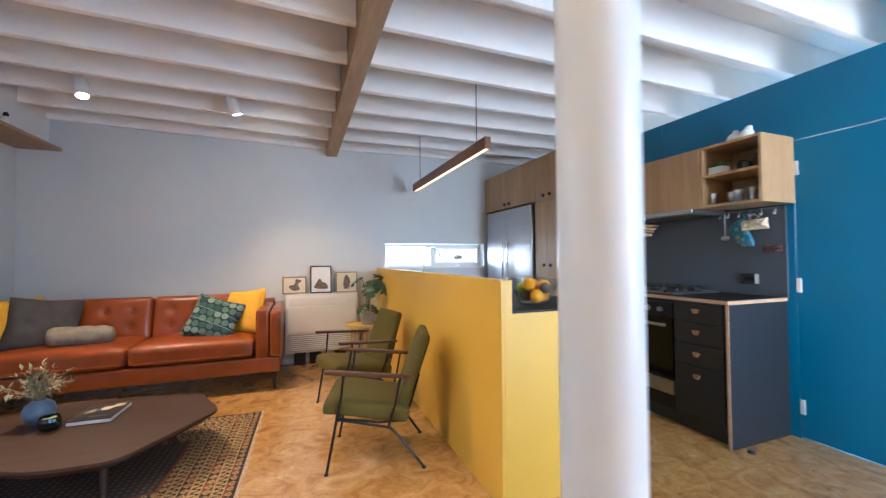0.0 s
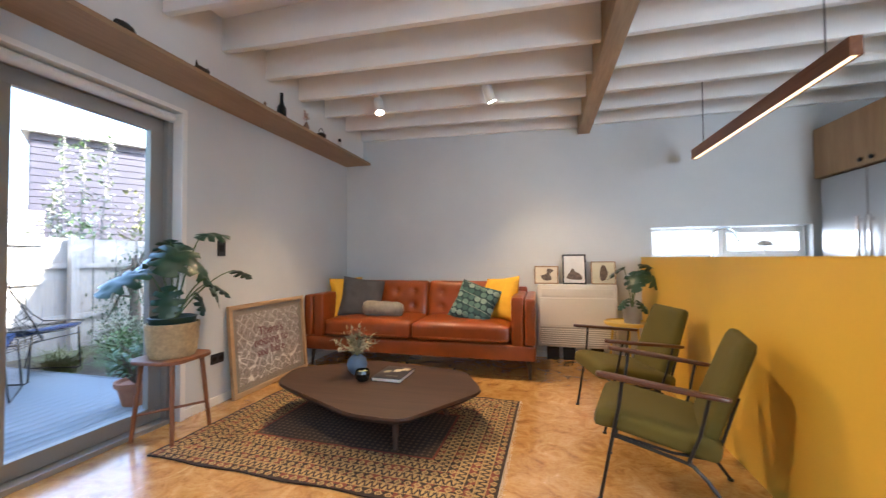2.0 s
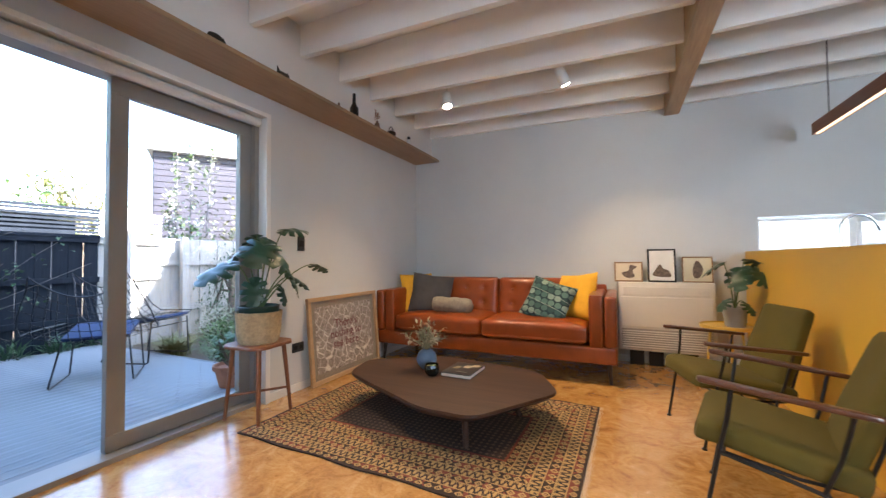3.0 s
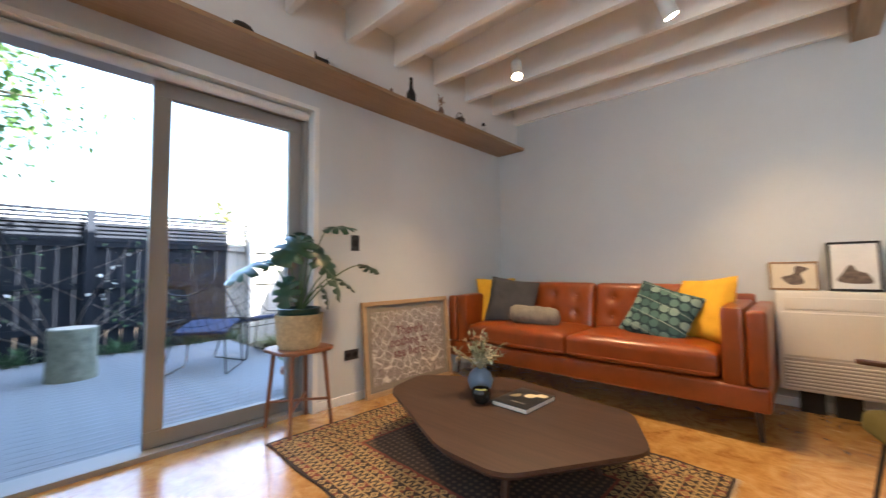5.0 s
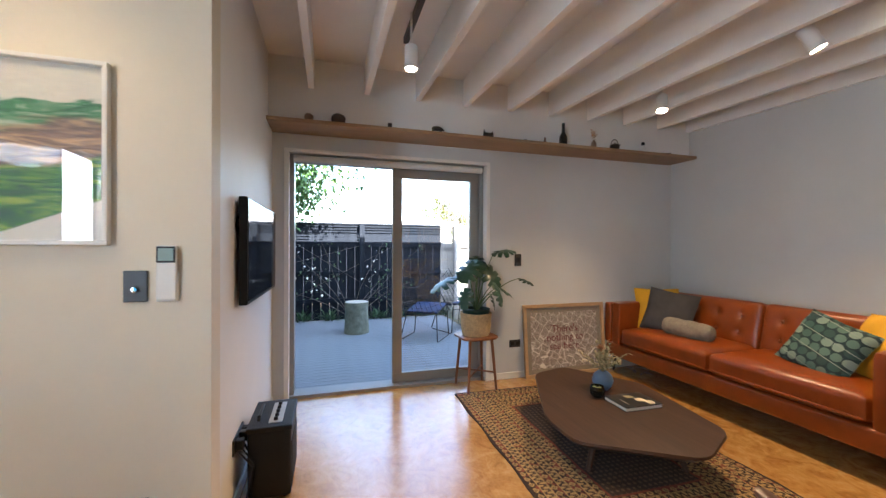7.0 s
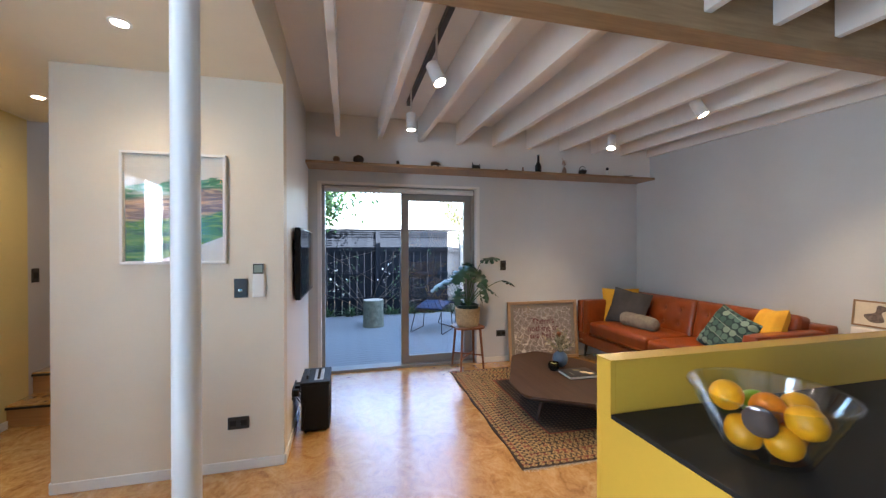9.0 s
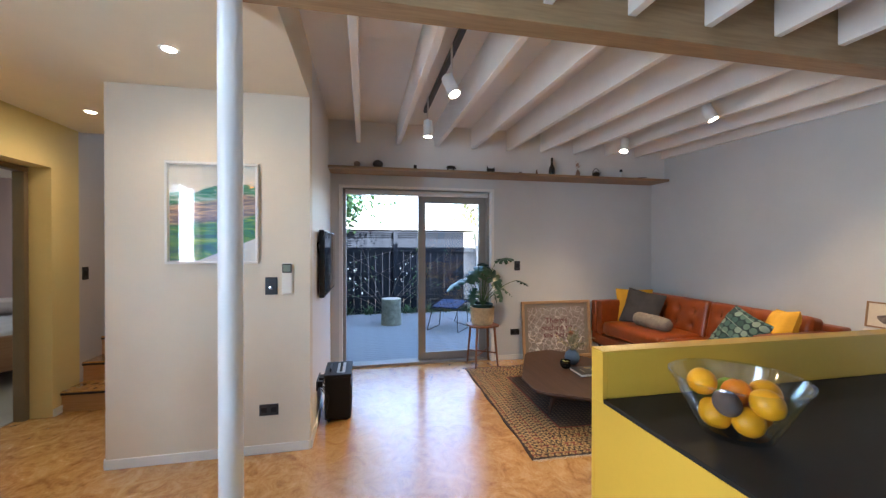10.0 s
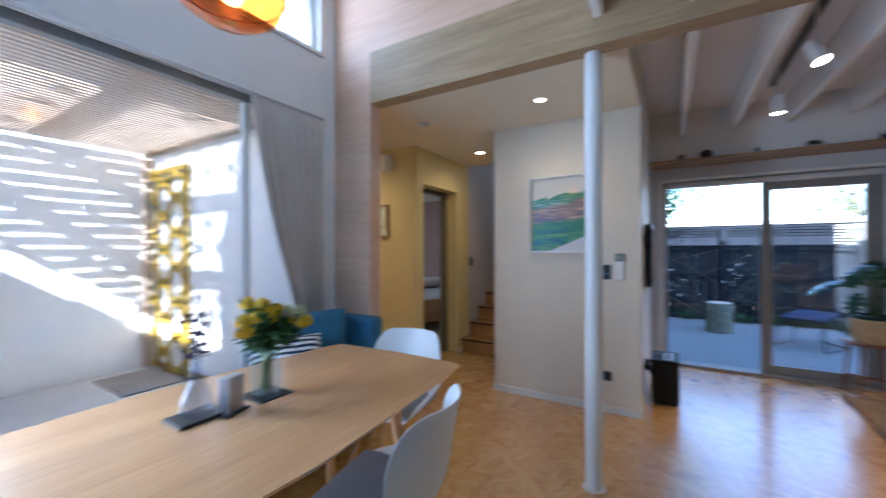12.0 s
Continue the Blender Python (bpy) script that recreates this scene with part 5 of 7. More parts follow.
part("benchtop", box(1.003, 1.63, 1.671, 4.685, 0.893, 0.905, bev=0.0015), BLACKTOP, isl)
tap = thing("kitchen_tap", "chrome gooseneck tap over the island sink", "tap", loc=(1.36, 4.15, 0.905))
part("base", lathe([(0, 0), (0.026, 0), (0.026, 0.006), (0.018, 0.01), (0.018, 0.06), (0.012, 0.065), (0, 0.065)]), CHROME, tap, smooth=True)
part("spout", tube([(0, 0, 0.05), (0, 0, 0.29)] + [(0.095 - 0.095 * math.cos(a), 0, 0.29 + 0.095 * math.sin(a)) for a in [math.pi * i / 10 for i in range(1, 10)]] + [(0.205, 0, 0.27)], 0.011, 12), CHROME, tap, smooth=True)
part("lever", rod((0.018, 0, 0.045), (0.07, 0, 0.07), 0.006, 0.004), CHROME, tap)

# fruit bowl
CLEAR2 = glass("clear glassware", (0.965, 0.98, 0.975), 2.4, 0.02)
fbw = thing("fruit_bowl", "wide clear glass bowl full of lemons and fruit", "bowl", loc=(1.255, 1.865, 0.905))
no_shadow(part("bowl", lathe([(0, 0.0), (0.070, 0), (0.077, 0.004), (0.105, 0.06), (0.142, 0.137), (0.147, 0.139), (0.146, 0.143), (0.138, 0.140), (0.099, 0.062), (0.070, 0.011), (0, 0.009)], seg=48), CLEAR2, fbw, smooth=True))
LEMON = M("lemon peel", (0.82, 0.38, 0.006), 0.42, var=0.12, scale=20, fine=180, bmp=0.35)
ORANGE = M("mandarin peel", (0.72, 0.22, 0.01), 0.42, var=0.12, scale=20, fine=180, bmp=0.35)
LIME = M("lime peel", (0.25, 0.40, 0.02), 0.42, var=0.2, scale=20, fine=180, bmp=0.3)
AVO = M("avocado skin", (0.12, 0.08, 0.065), 0.75, var=0.3, scale=30, fine=160, bmp=0.5)


def fruit(r, ln, tip):
    """A round fruit along z, drawn out at both ends by tip."""
    pr = []
    for i in range(17):
        u = math.cos(math.pi * i / 16)
        pr.append((r * max(0.0, 1 - u * u) ** 0.5, -ln * u * (1 + tip * abs(u) ** 10)))
    pr[0], pr[-1] = (0.0, pr[0][1]), (0.0, pr[-1][1])
    return lathe(pr, seg=24)


fr_ = []
for nm, mtl, ang, rad, z, r_, l_ in (
        ("lemon", LEMON, -20, 0.054, 0.048, 0.036, 0.038), ("mandarin", ORANGE, 68, 0.050, 0.047, 0.035, 0.032), ("avocado", AVO, 160, 0.048, 0.045, 0.031, 0.035), ("lemon", LEMON, 252, 0.054, 0.048, 0.037, 0.040),
        ("avocado", AVO, -64, 0.074, 0.098, 0.031, 0.036), ("lemon", LEMON, 6, 0.078, 0.105, 0.036, 0.039), ("lemon", LEMON, 76, 0.078, 0.106, 0.036, 0.039), ("lime", LIME, 146, 0.070, 0.096, 0.031, 0.033),
        ("lemon", LEMON, 216, 0.078, 0.120, 0.036, 0.039), ("mandarin", ORANGE, 10, 0.002, 0.108, 0.036, 0.033)):
    fr_.append((nm, mtl, (rad * 0.9 * math.cos(radians(ang)), rad * 0.9 * math.sin(radians(ang)), z - (0.008 if z > 0.06 else 0.0)), r_ * 0.93, l_ * 0.88))
for k, (nm, mtl, p, r_, l_) in enumerate(fr_):
    o = tagged(part(nm, fruit(r_, l_, 0.09 if nm == "lemon" else 0.0), mtl, None, "", True), {"lemon": "ripe yellow lemon in the glass bowl", "mandarin": "orange mandarin in the glass bowl", "avocado": "dark brown avocado in the glass bowl", "lime": "green lime in the glass bowl"}[nm], "fruit", "bowl fruit")
    o.matrix_basis = pose(1.255 + p[0], 1.865 + p[1], 0.905 + p[2], 75 + 23 * k, 10 * k, 47 * k)

# linear pendant over the island
pn = thing("pendant_light", "long wooden linear pendant light on thin cords", "lamp")
REDW = wood("red-brown lamp wood", (0.16, 0.055, 0.022), (0.27, 0.11, 0.045), "y", 0.4)
part("housing", multi((1.325, 1.333, 2.56, 4.43, 1.945, 2.035), (1.367, 1.375, 2.56, 4.43, 1.945, 2.035), (1.333, 1.367, 2.56, 4.43, 2.02, 2.035), (1.333, 1.367, 2.56, 2.568, 1.945, 2.02), (1.333, 1.367, 4.422, 4.43, 1.945, 2.02), bev=0.002), REDW, pn)
part("diffuser", box(1.334, 1.366, 2.57, 4.42, 1.95, 1.955), glow("warm light strip", (1.0, 0.66, 0.32), 0.28), pn, "glowing warm strip")
for y in (2.75, 4.22):
    part("cord", tube([(1.35, y, 2.03), (1.35, y, 2.36), (1.352, y + 0.003, 2.58), (1.36, y, 2.70)], 0.0035, 6), BLACKPLASTIC, pn)

# benchtop run on the blue wall
XF = 2.50
BRASS = M("tan leather and brass pull", (0.45, 0.26, 0.13), 0.4, 0.3, var=0.15)


def cup_pull(parent, y, z):
    part("handle", join(None, prism(round_poly([(-0.026, 0.014), (0.026, 0.014), (0.012, -0.016), (-0.012, -0.016)], 0.008, 4), 0, 0.014, 0.003), Matrix(((0, 0, -1, XF - 0.018), (1, 0, 0, y), (0, 1, 0, z), (0, 0, 0, 1)))), BRASS, parent, "small tan tab handle")


du = thing("drawer_unit", "charcoal drawer unit with four tan tab handles", "cabinet")
part("body", box(XF + 0.002, 3.045, 1.69, 2.02, 0.10, 0.86), CABBLACK, du)
for k, (z0, z1) in enumerate(((0.725, 0.853), (0.585, 0.720), (0.445, 0.580), (0.125, 0.440))):
    dr = part("drawer_front", box(XF - 0.018, XF + 0.001, 1.694, 2.016, z0, z1, bev=0.0015), CABBLACK, du)
    cup_pull(dr, 1.86, (0.800, 0.662, 0.520, 0.378)[k])
part("kickboard", box(XF + 0.04, XF + 0.055, 1.69, 2.02, 0.0, 0.10), CABBLACK, du)
ep = tagged(part("end_panel", box(XF - 0.02, 3.045, 1.655, 1.673, 0.0, 0.86), CABBLACK), "charcoal end panel of the kitchen run", "panel")
part("panel_edge", box(XF - 0.024, XF - 0.02, 1.655, 1.673, 0.0, 0.86), PLYEDGE, ep, "pale plywood edge")
ov = thing("oven", "built-in black glass oven with steel trim", "oven")
part("body", box(XF + 0.005, 3.04, 2.03, 2.62, 0.10, 0.855), BLACKPLASTIC, ov)
part("control_panel", box(XF - 0.016, XF + 0.004, 2.03, 2.62, 0.735, 0.835, bev=0.003), BLACKPLASTIC, ov)
dr = part("oven_door", box(XF - 0.018, XF + 0.004, 2.03, 2.62, 0.30, 0.73, bev=0.003), M("black oven glass", (0.008, 0.008, 0.009), 0.06, bmp=0), ov)
part("door_handle", multi((XF - 0.06, XF - 0.045, 2.06, 2.59, 0.67, 0.69), (XF - 0.05, XF - 0.016, 2.08, 2.095, 0.672, 0.688), (XF - 0.05, XF - 0.016, 2.555, 2.57, 0.672, 0.688), bev=0.003), STEEL, dr, "brushed steel bar handle")
part("lower_trim", box(XF - 0.016, XF + 0.004, 2.03, 2.62, 0.20, 0.295, bev=0.003), STEEL, ov, "brushed steel lower trim")
for y in (2.12, 2.22, 2.43, 2.53):
    part("knob", join(None, lathe([(0, 0), (0.019, 0), (0.016, 0.02), (0, 0.021)], seg=18), pose(XF - 0.016, y, 0.785, 0, -90, 0)), STEEL, ov, smooth=True)
part("kickboard", box(XF + 0.04, XF + 0.055, 2.02, 2.62, 0.0, 0.10), CABBLACK, ov)
bu = thing("base_unit", "charcoal kitchen base unit with two doors", "cabinet")
part("body", box(XF + 0.002, 3.045, 2.64, 3.10, 0.10, 0.86), CABBLACK, bu)
part("door", box(XF - 0.018, XF + 0.001, 2.642, 3.098, 0.125, 0.853, bev=0.0015), CABBLACK, bu)
part("kickboard", box(XF + 0.04, XF + 0.055, 2.62, 3.10, 0.0, 0.10), CABBLACK, bu)
bt = thing("benchtop", "black laminate benchtop with a pale plywood edge", "benchtop")
part("slab", box(XF - 0.03, 3.045, 1.652, 3.10, 0.862, 0.884), PLYEDGE, bt, "layered plywood edge")
part("surface", box(XF - 0.03, 3.045, 1.652, 3.10, 0.884, 0.888), BLACKTOP, bt)
hob = thing("gas_hob", "stainless gas hob with black burners and grates", "hob")
part("tray", box(2.56, 2.99, 2.04, 2.62, 0.888, 0.896, bev=0.003), STEEL, hob)
for x in (2.67, 2.88):
    for y in (2.15, 2.33, 2.51):
        part("burner", lathe([(0, 0), (0.038, 0), (0.038, 0.012), (0.024, 0.016), (0.024, 0.024), (0, 0.026)], (x, y, 0.896), 20), BLACKMETAL, hob, smooth=True)
        part("grate", multi((x - 0.075, x + 0.075, y - 0.004, y + 0.004, 0.93, 0.933), (x - 0.004, x + 0.004, y - 0.075, y + 0.075, 0.93, 0.933), (x - 0.075, x - 0.067, y - 0.004, y + 0.004, 0.896, 0.928), (x + 0.067, x + 0.075, y - 0.004, y + 0.004, 0.896, 0.928)), BLACKMETAL, hob)
for y in (2.10, 2.16):
    part("knob", lathe([(0, 0), (0.015, 0), (0.013, 0.018), (0, 0.019)], (2.585, y, 0.896), 14), BLACKPLASTIC, hob, smooth=True)
tagged(part("splashback", box(3.035, 3.049, 1.645, 3.10, 0.888, 1.48), SPLASH), "smooth slate grey splashback panel", "panel")
plate("wall_socket", "dark double power socket on the splashback", 3.035, 1.862, 0.998, 0.115, 0.072, -90, 1)
part("light_tab", box(0.035, 0.057, -0.013, -0.008, -0.033, 0.033, bev=0.002), M("silver plastic", (0.55, 0.55, 0.55), 0.3), bpy.data.objects["wall_socket.003"])

# wall units
sx0 = 2.72
sb = thing("open_shelf_unit", "open oak wall shelf box with glasses", "shelf")
part("side_panel", box(sx0, 3.048, 1.596, 1.614, 1.492, 1.918, bev=0.001), OAK_Y, sb)
part("side_panel", box(sx0, 3.048, 1.962, 1.98, 1.492, 1.918, bev=0.001), OAK_Y, sb)
for z in (1.492, 1.700, 1.900):
    part("shelf", box(sx0, 3.048, 1.614, 1.962, z, z + 0.018, bev=0.001), OAK_Y, sb)
part("back_panel", box(3.036, 3.048, 1.614, 1.962, 1.51, 1.90), OAK_Y, sb)
wc = thing("wall_cabinet", "oak veneer wall cabinet over the hob", "cabinet")
part("body", box(sx0 + 0.02, 3.048, 1.982, 2.545, 1.50, 1.918), OAK_Y, wc)
for y0, y1 in ((1.983, 2.544),):
    part("door", box(sx0, sx0 + 0.019, y0, y1, 1.495, 1.918, bev=0.001), OAK_Y, wc)
rh = thing("range_hood", "slim stainless range hood under the cabinet", "hood")
part("body", box(sx0 - 0.03, 3.04, 2.02, 2.62, 1.462, 1.494, bev=0.004), STEEL, rh)
part("filter", box(sx0 + 0.05, 3.0, 2.08, 2.56, 1.456, 1.463), M("dark mesh filter", (0.08, 0.08, 0.08), 0.5, 0.8), rh)
hk = thing("utensil_rail", "steel utensil rail with small hooks", "rail")
part("rail", rod((3.01, 1.66, 1.475), (3.01, 2.05, 1.475), 0.005), STEEL, hk)
for y in (1.68, 1.76, 1.83, 1.90, 1.97, 2.03):
    part("hook", tube([(3.01, y, 1.48), (2.998, y, 1.46), (3.0, y, 1.435), (2.985, y, 1.43), (2.978, y, 1.445)], 0.003, 6), STEEL, hk)
def floral():
    m, nt, bs = nodes_of("floral blue cotton")
    v = coords(nt, (30, 30, 30))
    vo = nt.nodes.new("ShaderNodeTexVoronoi")
    vo.inputs["Scale"].default_value = 1.0
    nt.links.new(v, vo.inputs["Vector"])
    col = ramp(nt, vo.outputs["Color"], [(0.15, (0.03, 0.16, 0.17)), (0.35, (0.06, 0.22, 0.40)), (0.55, (0.14, 0.36, 0.50)), (0.72, (0.10, 0.02, 0.03)), (0.86, (0.70, 0.52, 0.18)), (0.95, (0.35, 0.04, 0.04))])
    col = mix(nt, ramp(nt, vo.outputs["Distance"], [(0.3, (1, 1, 1)), (0.6, (0, 0, 0))]), (0.03, 0.17, 0.24), col)
    nt.links.new(col, bs.inputs["Base Color"])
    bs.inputs["Roughness"].default_value = 0.9
    return m


MITT = floral()
turn = Matrix(((0, 0, -1, 2.995), (-1, 0, 0, 1.885), (0, 1, 0, 1.325), (0, 0, 0, 1)))
mt = thing("oven_mitt", "blue floral cotton oven mitt hanging from the rail", "mitt")
mt.matrix_basis = turn
part("mitt_body", prism(smooth_loop([(-0.062, 0.055), (-0.02, 0.085), (0.022, 0.085), (0.035, 0.03), (0.075, -0.075), (0.055, -0.105), (0.0, -0.10), (-0.04, -0.06), (-0.075, 0.02)], 6), -0.014, 0.014, 0.010, 3), MITT, mt, smooth=True)
part("strap", tube([(0.005, 0.08, 0), (0.012, 0.10, 0), (0.012, 0.125, 0), (0.018, 0.10, 0), (0.02, 0.08, 0)], 0.005, 6), M("teal tape", (0.02, 0.17, 0.16), 0.8), mt)
b = pillow(0.17, 0.075, 0.04, seed=11)
o = tagged(part("straw_brush", b, M("pale straw", (0.60, 0.52, 0.38), 0.9, var=0.2, scale=40), None, "", True), "pale straw brush hanging from the rail", "brush")
o.matrix_basis = pose(2.99, 1.80, 1.37, 0, 4, 92)
part("loop", tube([(0.0, 0, 0.03), (-0.03, 0, 0.05), (0, 0, 0.075), (0.03, 0, 0.05), (0, 0, 0.03)], 0.004, 6), M("straw cord", (0.55, 0.46, 0.32), 0.9), o)
o = tagged(part("whisk_pad", pillow(0.12, 0.055, 0.04, seed=12), M("brown felt", (0.09, 0.045, 0.035), 0.9), None, "", True), "small brown felt pad on the splashback", "pad")
o.matrix_basis = pose(3.01, 1.712, 1.205, 0, 2, 92)
rod_ = tagged(part("ladle", join(rod((3.0, 2.00, 1.46), (3.0, 2.0, 1.30), 0.004), lump(0.02, 0.03, 0.02, seed=6), pose(3.0, 2.0, 1.27)), STEEL), "steel ladle hanging from the rail", "ladle")
BASKETW = wood("basket wood", (0.32, 0.18, 0.08), (0.52, 0.33, 0.16), "y")
bk = thing("slatted_tray", "slatted wooden tray hung under the shelf box", "tray", loc=(2.90, 2.735, 1.345))
for k in range(4):
    z, g = 0.024 * k, 0.012 * k
    part("slat", multi((-0.085 - g, -0.077 - g, -0.13 - g, 0.13 + g, z, z + 0.016), (0.077 + g, 0.085 + g, -0.13 - g, 0.13 + g, z, z + 0.016), (-0.077 - g, 0.077 + g, -0.13 - g, -0.122 - g, z, z + 0.016), (-0.077 - g, 0.077 + g, 0.122 + g, 0.13 + g, z, z + 0.016)), BASKETW, bk)
part("tray_base", box(-0.085, 0.085, -0.13, 0.13, -0.008, -0.001), BASKETW, bk)
for x in (-0.07, 0.07):
    for y in (-0.11, 0.11):
        part("hanger", rod((x, y, 0), (x, y, 0.147), 0.003, 0.003, 6), BLACKMETAL, bk)
# things on the shelf box
for k, (y, z, r_, h_) in enumerate(((1.94, 1.51, 0.03, 0.085), (1.66, 1.51, 0.027, 0.12), (1.72, 1.51, 0.027, 0.10), (1.78, 1.51, 0.03, 0.085), (1.84, 1.51, 0.032, 0.08), (1.90, 1.51, 0.028, 0.10), (1.70, 1.51, 0.028, 0.09))):
    x = 2.80 + 0.06 * (k % 3)
    no_shadow(tagged(part("drinking_glass", lathe([(0, 0), (r_ * 0.85, 0), (r_, h_), (r_ * 0.93, h_), (r_ * 0.8, 0.006), (0, 0.006)], (x, y, z), 18), glass("tumbler glass", (0.93, 0.95, 0.945), 3.0) if k == 0 else bpy.data.materials["tumbler glass"], None, "", True), "clear drinking glass on the oak shelf", "glass", "shelf glasses"))
hp = thing("potted_herb", "small green plant in a white square pot", "plant", loc=(2.80, 1.90, 1.718))
part("pot", box(-0.04, 0.04, -0.05, 0.05, 0, 0.055, bev=0.004), WHITEPLASTIC, hp)
lb = bmesh.new()
for k in range(70):
    leaf_blade(lb, Vector((rq.uniform(-0.03, 0.03), rq.uniform(-0.04, 0.04), 0.055)), Vector((rq.uniform(-1, 1), rq.uniform(-1, 1), rq.uniform(0.2, 1.2))), 0.045, 0.008)
part("leaves", lb, M("fresh leaf", (0.07, 0.17, 0.03), 0.5, var=0.3), hp)
for y, s in ((1.80, 1.0), (1.72, 1.1)):
    b = lump(0.032 * s, 0.036 * s, 0.034 * s, seed=1)
    h2 = lump(0.018 * s, 0.02 * s, 0.018 * s, seed=2)
    b = join(b, h2, pose(0, -0.012, 0.045 * s))
    b = rod((0, 0.02, 0.03), (0, 0.055 * s, 0.018), 0.012, 0.004, 8, b)
    o = tagged(part("ceramic_bird", b, M("white ceramic", (0.75, 0.74, 0.72), 0.35), None, "", True), "small white ceramic bird on the shelf box", "ornament", "ceramic birds")
    o.matrix_basis = pose(2.80, y, 1.918)

# tall cupboards and fridge
XT = 2.40
ta = thing("pantry_cupboard", "tall oak veneer pantry with two doors", "cupboard")
part("body", box(XT + 0.02, 3.045, 3.102, 3.53, 0.08, 2.20), OAK_Y, ta)
part("kickboard", box(XT + 0.06, XT + 0.075, 3.102, 3.53, 0.0, 0.08), CABBLACK, ta)
for y0, y1 in ((3.103, 3.314), (3.318, 3.528)):
    d1 = part("lower_door", box(XT, XT + 0.019, y0, y1, 0.09, 1.735, bev=0.001), OAK_Y, ta)
    d2 = part("upper_door", box(XT, XT + 0.019, y0, y1, 1.74, 2.20, bev=0.001), OAK_Y, ta)
    yh = y1 - 0.05 if y0 < 3.2 else y0 + 0.05
    for dd, z in ((d1, 1.08), (d2, 1.79)):
        part("handle", join(None, lathe([(0, 0), (0.014, 0), (0.018, 0.014), (0, 0.018)], seg=14), pose(XT, yh, z, 0, -90, 0)), BLACKPLASTIC, dd, "black knob", True)
of = thing("over_fridge_cupboard", "oak veneer cupboard above the fridge", "cupboard")
part("body", box(XT + 0.02, 3.045, 3.532, 4.685, 1.75, 2.20), OAK_Y, of)
for y0, y1 in ((3.534, 4.10), (4.104, 4.684)):
    d2 = part("door", box(XT, XT + 0.019, y0, y1, 1.755, 2.20, bev=0.001), OAK_Y, of)
    part("handle", join(None, lathe([(0, 0), (0.014, 0), (0.018, 0.014), (0, 0.018)], seg=14), pose(XT, y1 - 0.05 if y0 < 3.6 else y0 + 0.05, 1.80, 0, -90, 0)), BLACKPLASTIC, d2, "black knob", True)
fg = thing("fridge", "double-door stainless steel fridge between oak cupboards", "fridge")
part("body", box(XT + 0.03, 3.04, 3.56, 4.55, 0.02, 1.73), M("dark fridge side", (0.06, 0.06, 0.062), 0.5), fg)
for y0, y1, yh in ((3.56, 4.052, 4.0), (4.058, 4.55, 4.11)):
    dd = part("door", box(XT - 0.035, XT + 0.028, y0, y1, 0.06, 1.725, bev=0.01, seg=3), STEEL, fg, smooth=True)
    part("handle", multi((XT - 0.075, XT - 0.055, yh - 0.012, yh + 0.012, 0.85, 1.36), (XT - 0.06, XT - 0.033, yh - 0.008, yh + 0.008, 0.87, 0.90), (XT - 0.06, XT - 0.033, yh - 0.008, yh + 0.008, 1.31, 1.34), bev=0.004), CHROME, dd, "vertical chrome bar handle")

# flush blue door in the partition
bd = tagged(new("door_2"), "flush petrol blue door with white hinges, closed", "door", kind="structure")
part("door_leaf", box(XE + 0.004, XE + 0.044, 1.0 - 0.19, 1.598, 0.012, 1.892), BLUE, bd)
for z in (0.20, 0.967, 1.718):
    part("hinge", box(XE - 0.004, XE + 0.006, 1.578, 1.602, z - 0.045, z + 0.045, bev=0.002), WHITEPLASTIC, bd, "white butt hinge")
struct("trim_partition", box(XE - 0.008, XE, 2.535, 2.547, 1.92, 2.31), BLUE, "thin blue joint strip on the partition")
tagged(part("door_stop", lathe([(0, 0), (0.022, 0), (0.018, 0.014), (0, 0.018)], (2.56, 1.60, 0), 16), BLACKPLASTIC), "small black rubber door stop on the floor", "door stop")
for y, r_, h_ in ((1.775, 0.042, 0.075), (1.675, 0.045, 0.10)):
    jb_ = thing("storage_jar", "dark glass jar with a lid on the oak shelf", "jar", "shelf jars", loc=(2.86, y, 1.718))
    part("body", lathe([(0, 0), (r_, 0), (r_, h_ * 0.8), (r_ * 0.8, h_ * 0.88), (0, h_ * 0.88)], seg=24), M("dark jar glass", (0.02, 0.018, 0.022), 0.08, bmp=0), jb_, smooth=True)
    part("lid", lathe([(0, h_ * 0.88), (r_ * 0.85, h_ * 0.88), (r_ * 0.85, h_), (0, h_)], seg=24), BLACKMETAL, jb_, smooth=True)

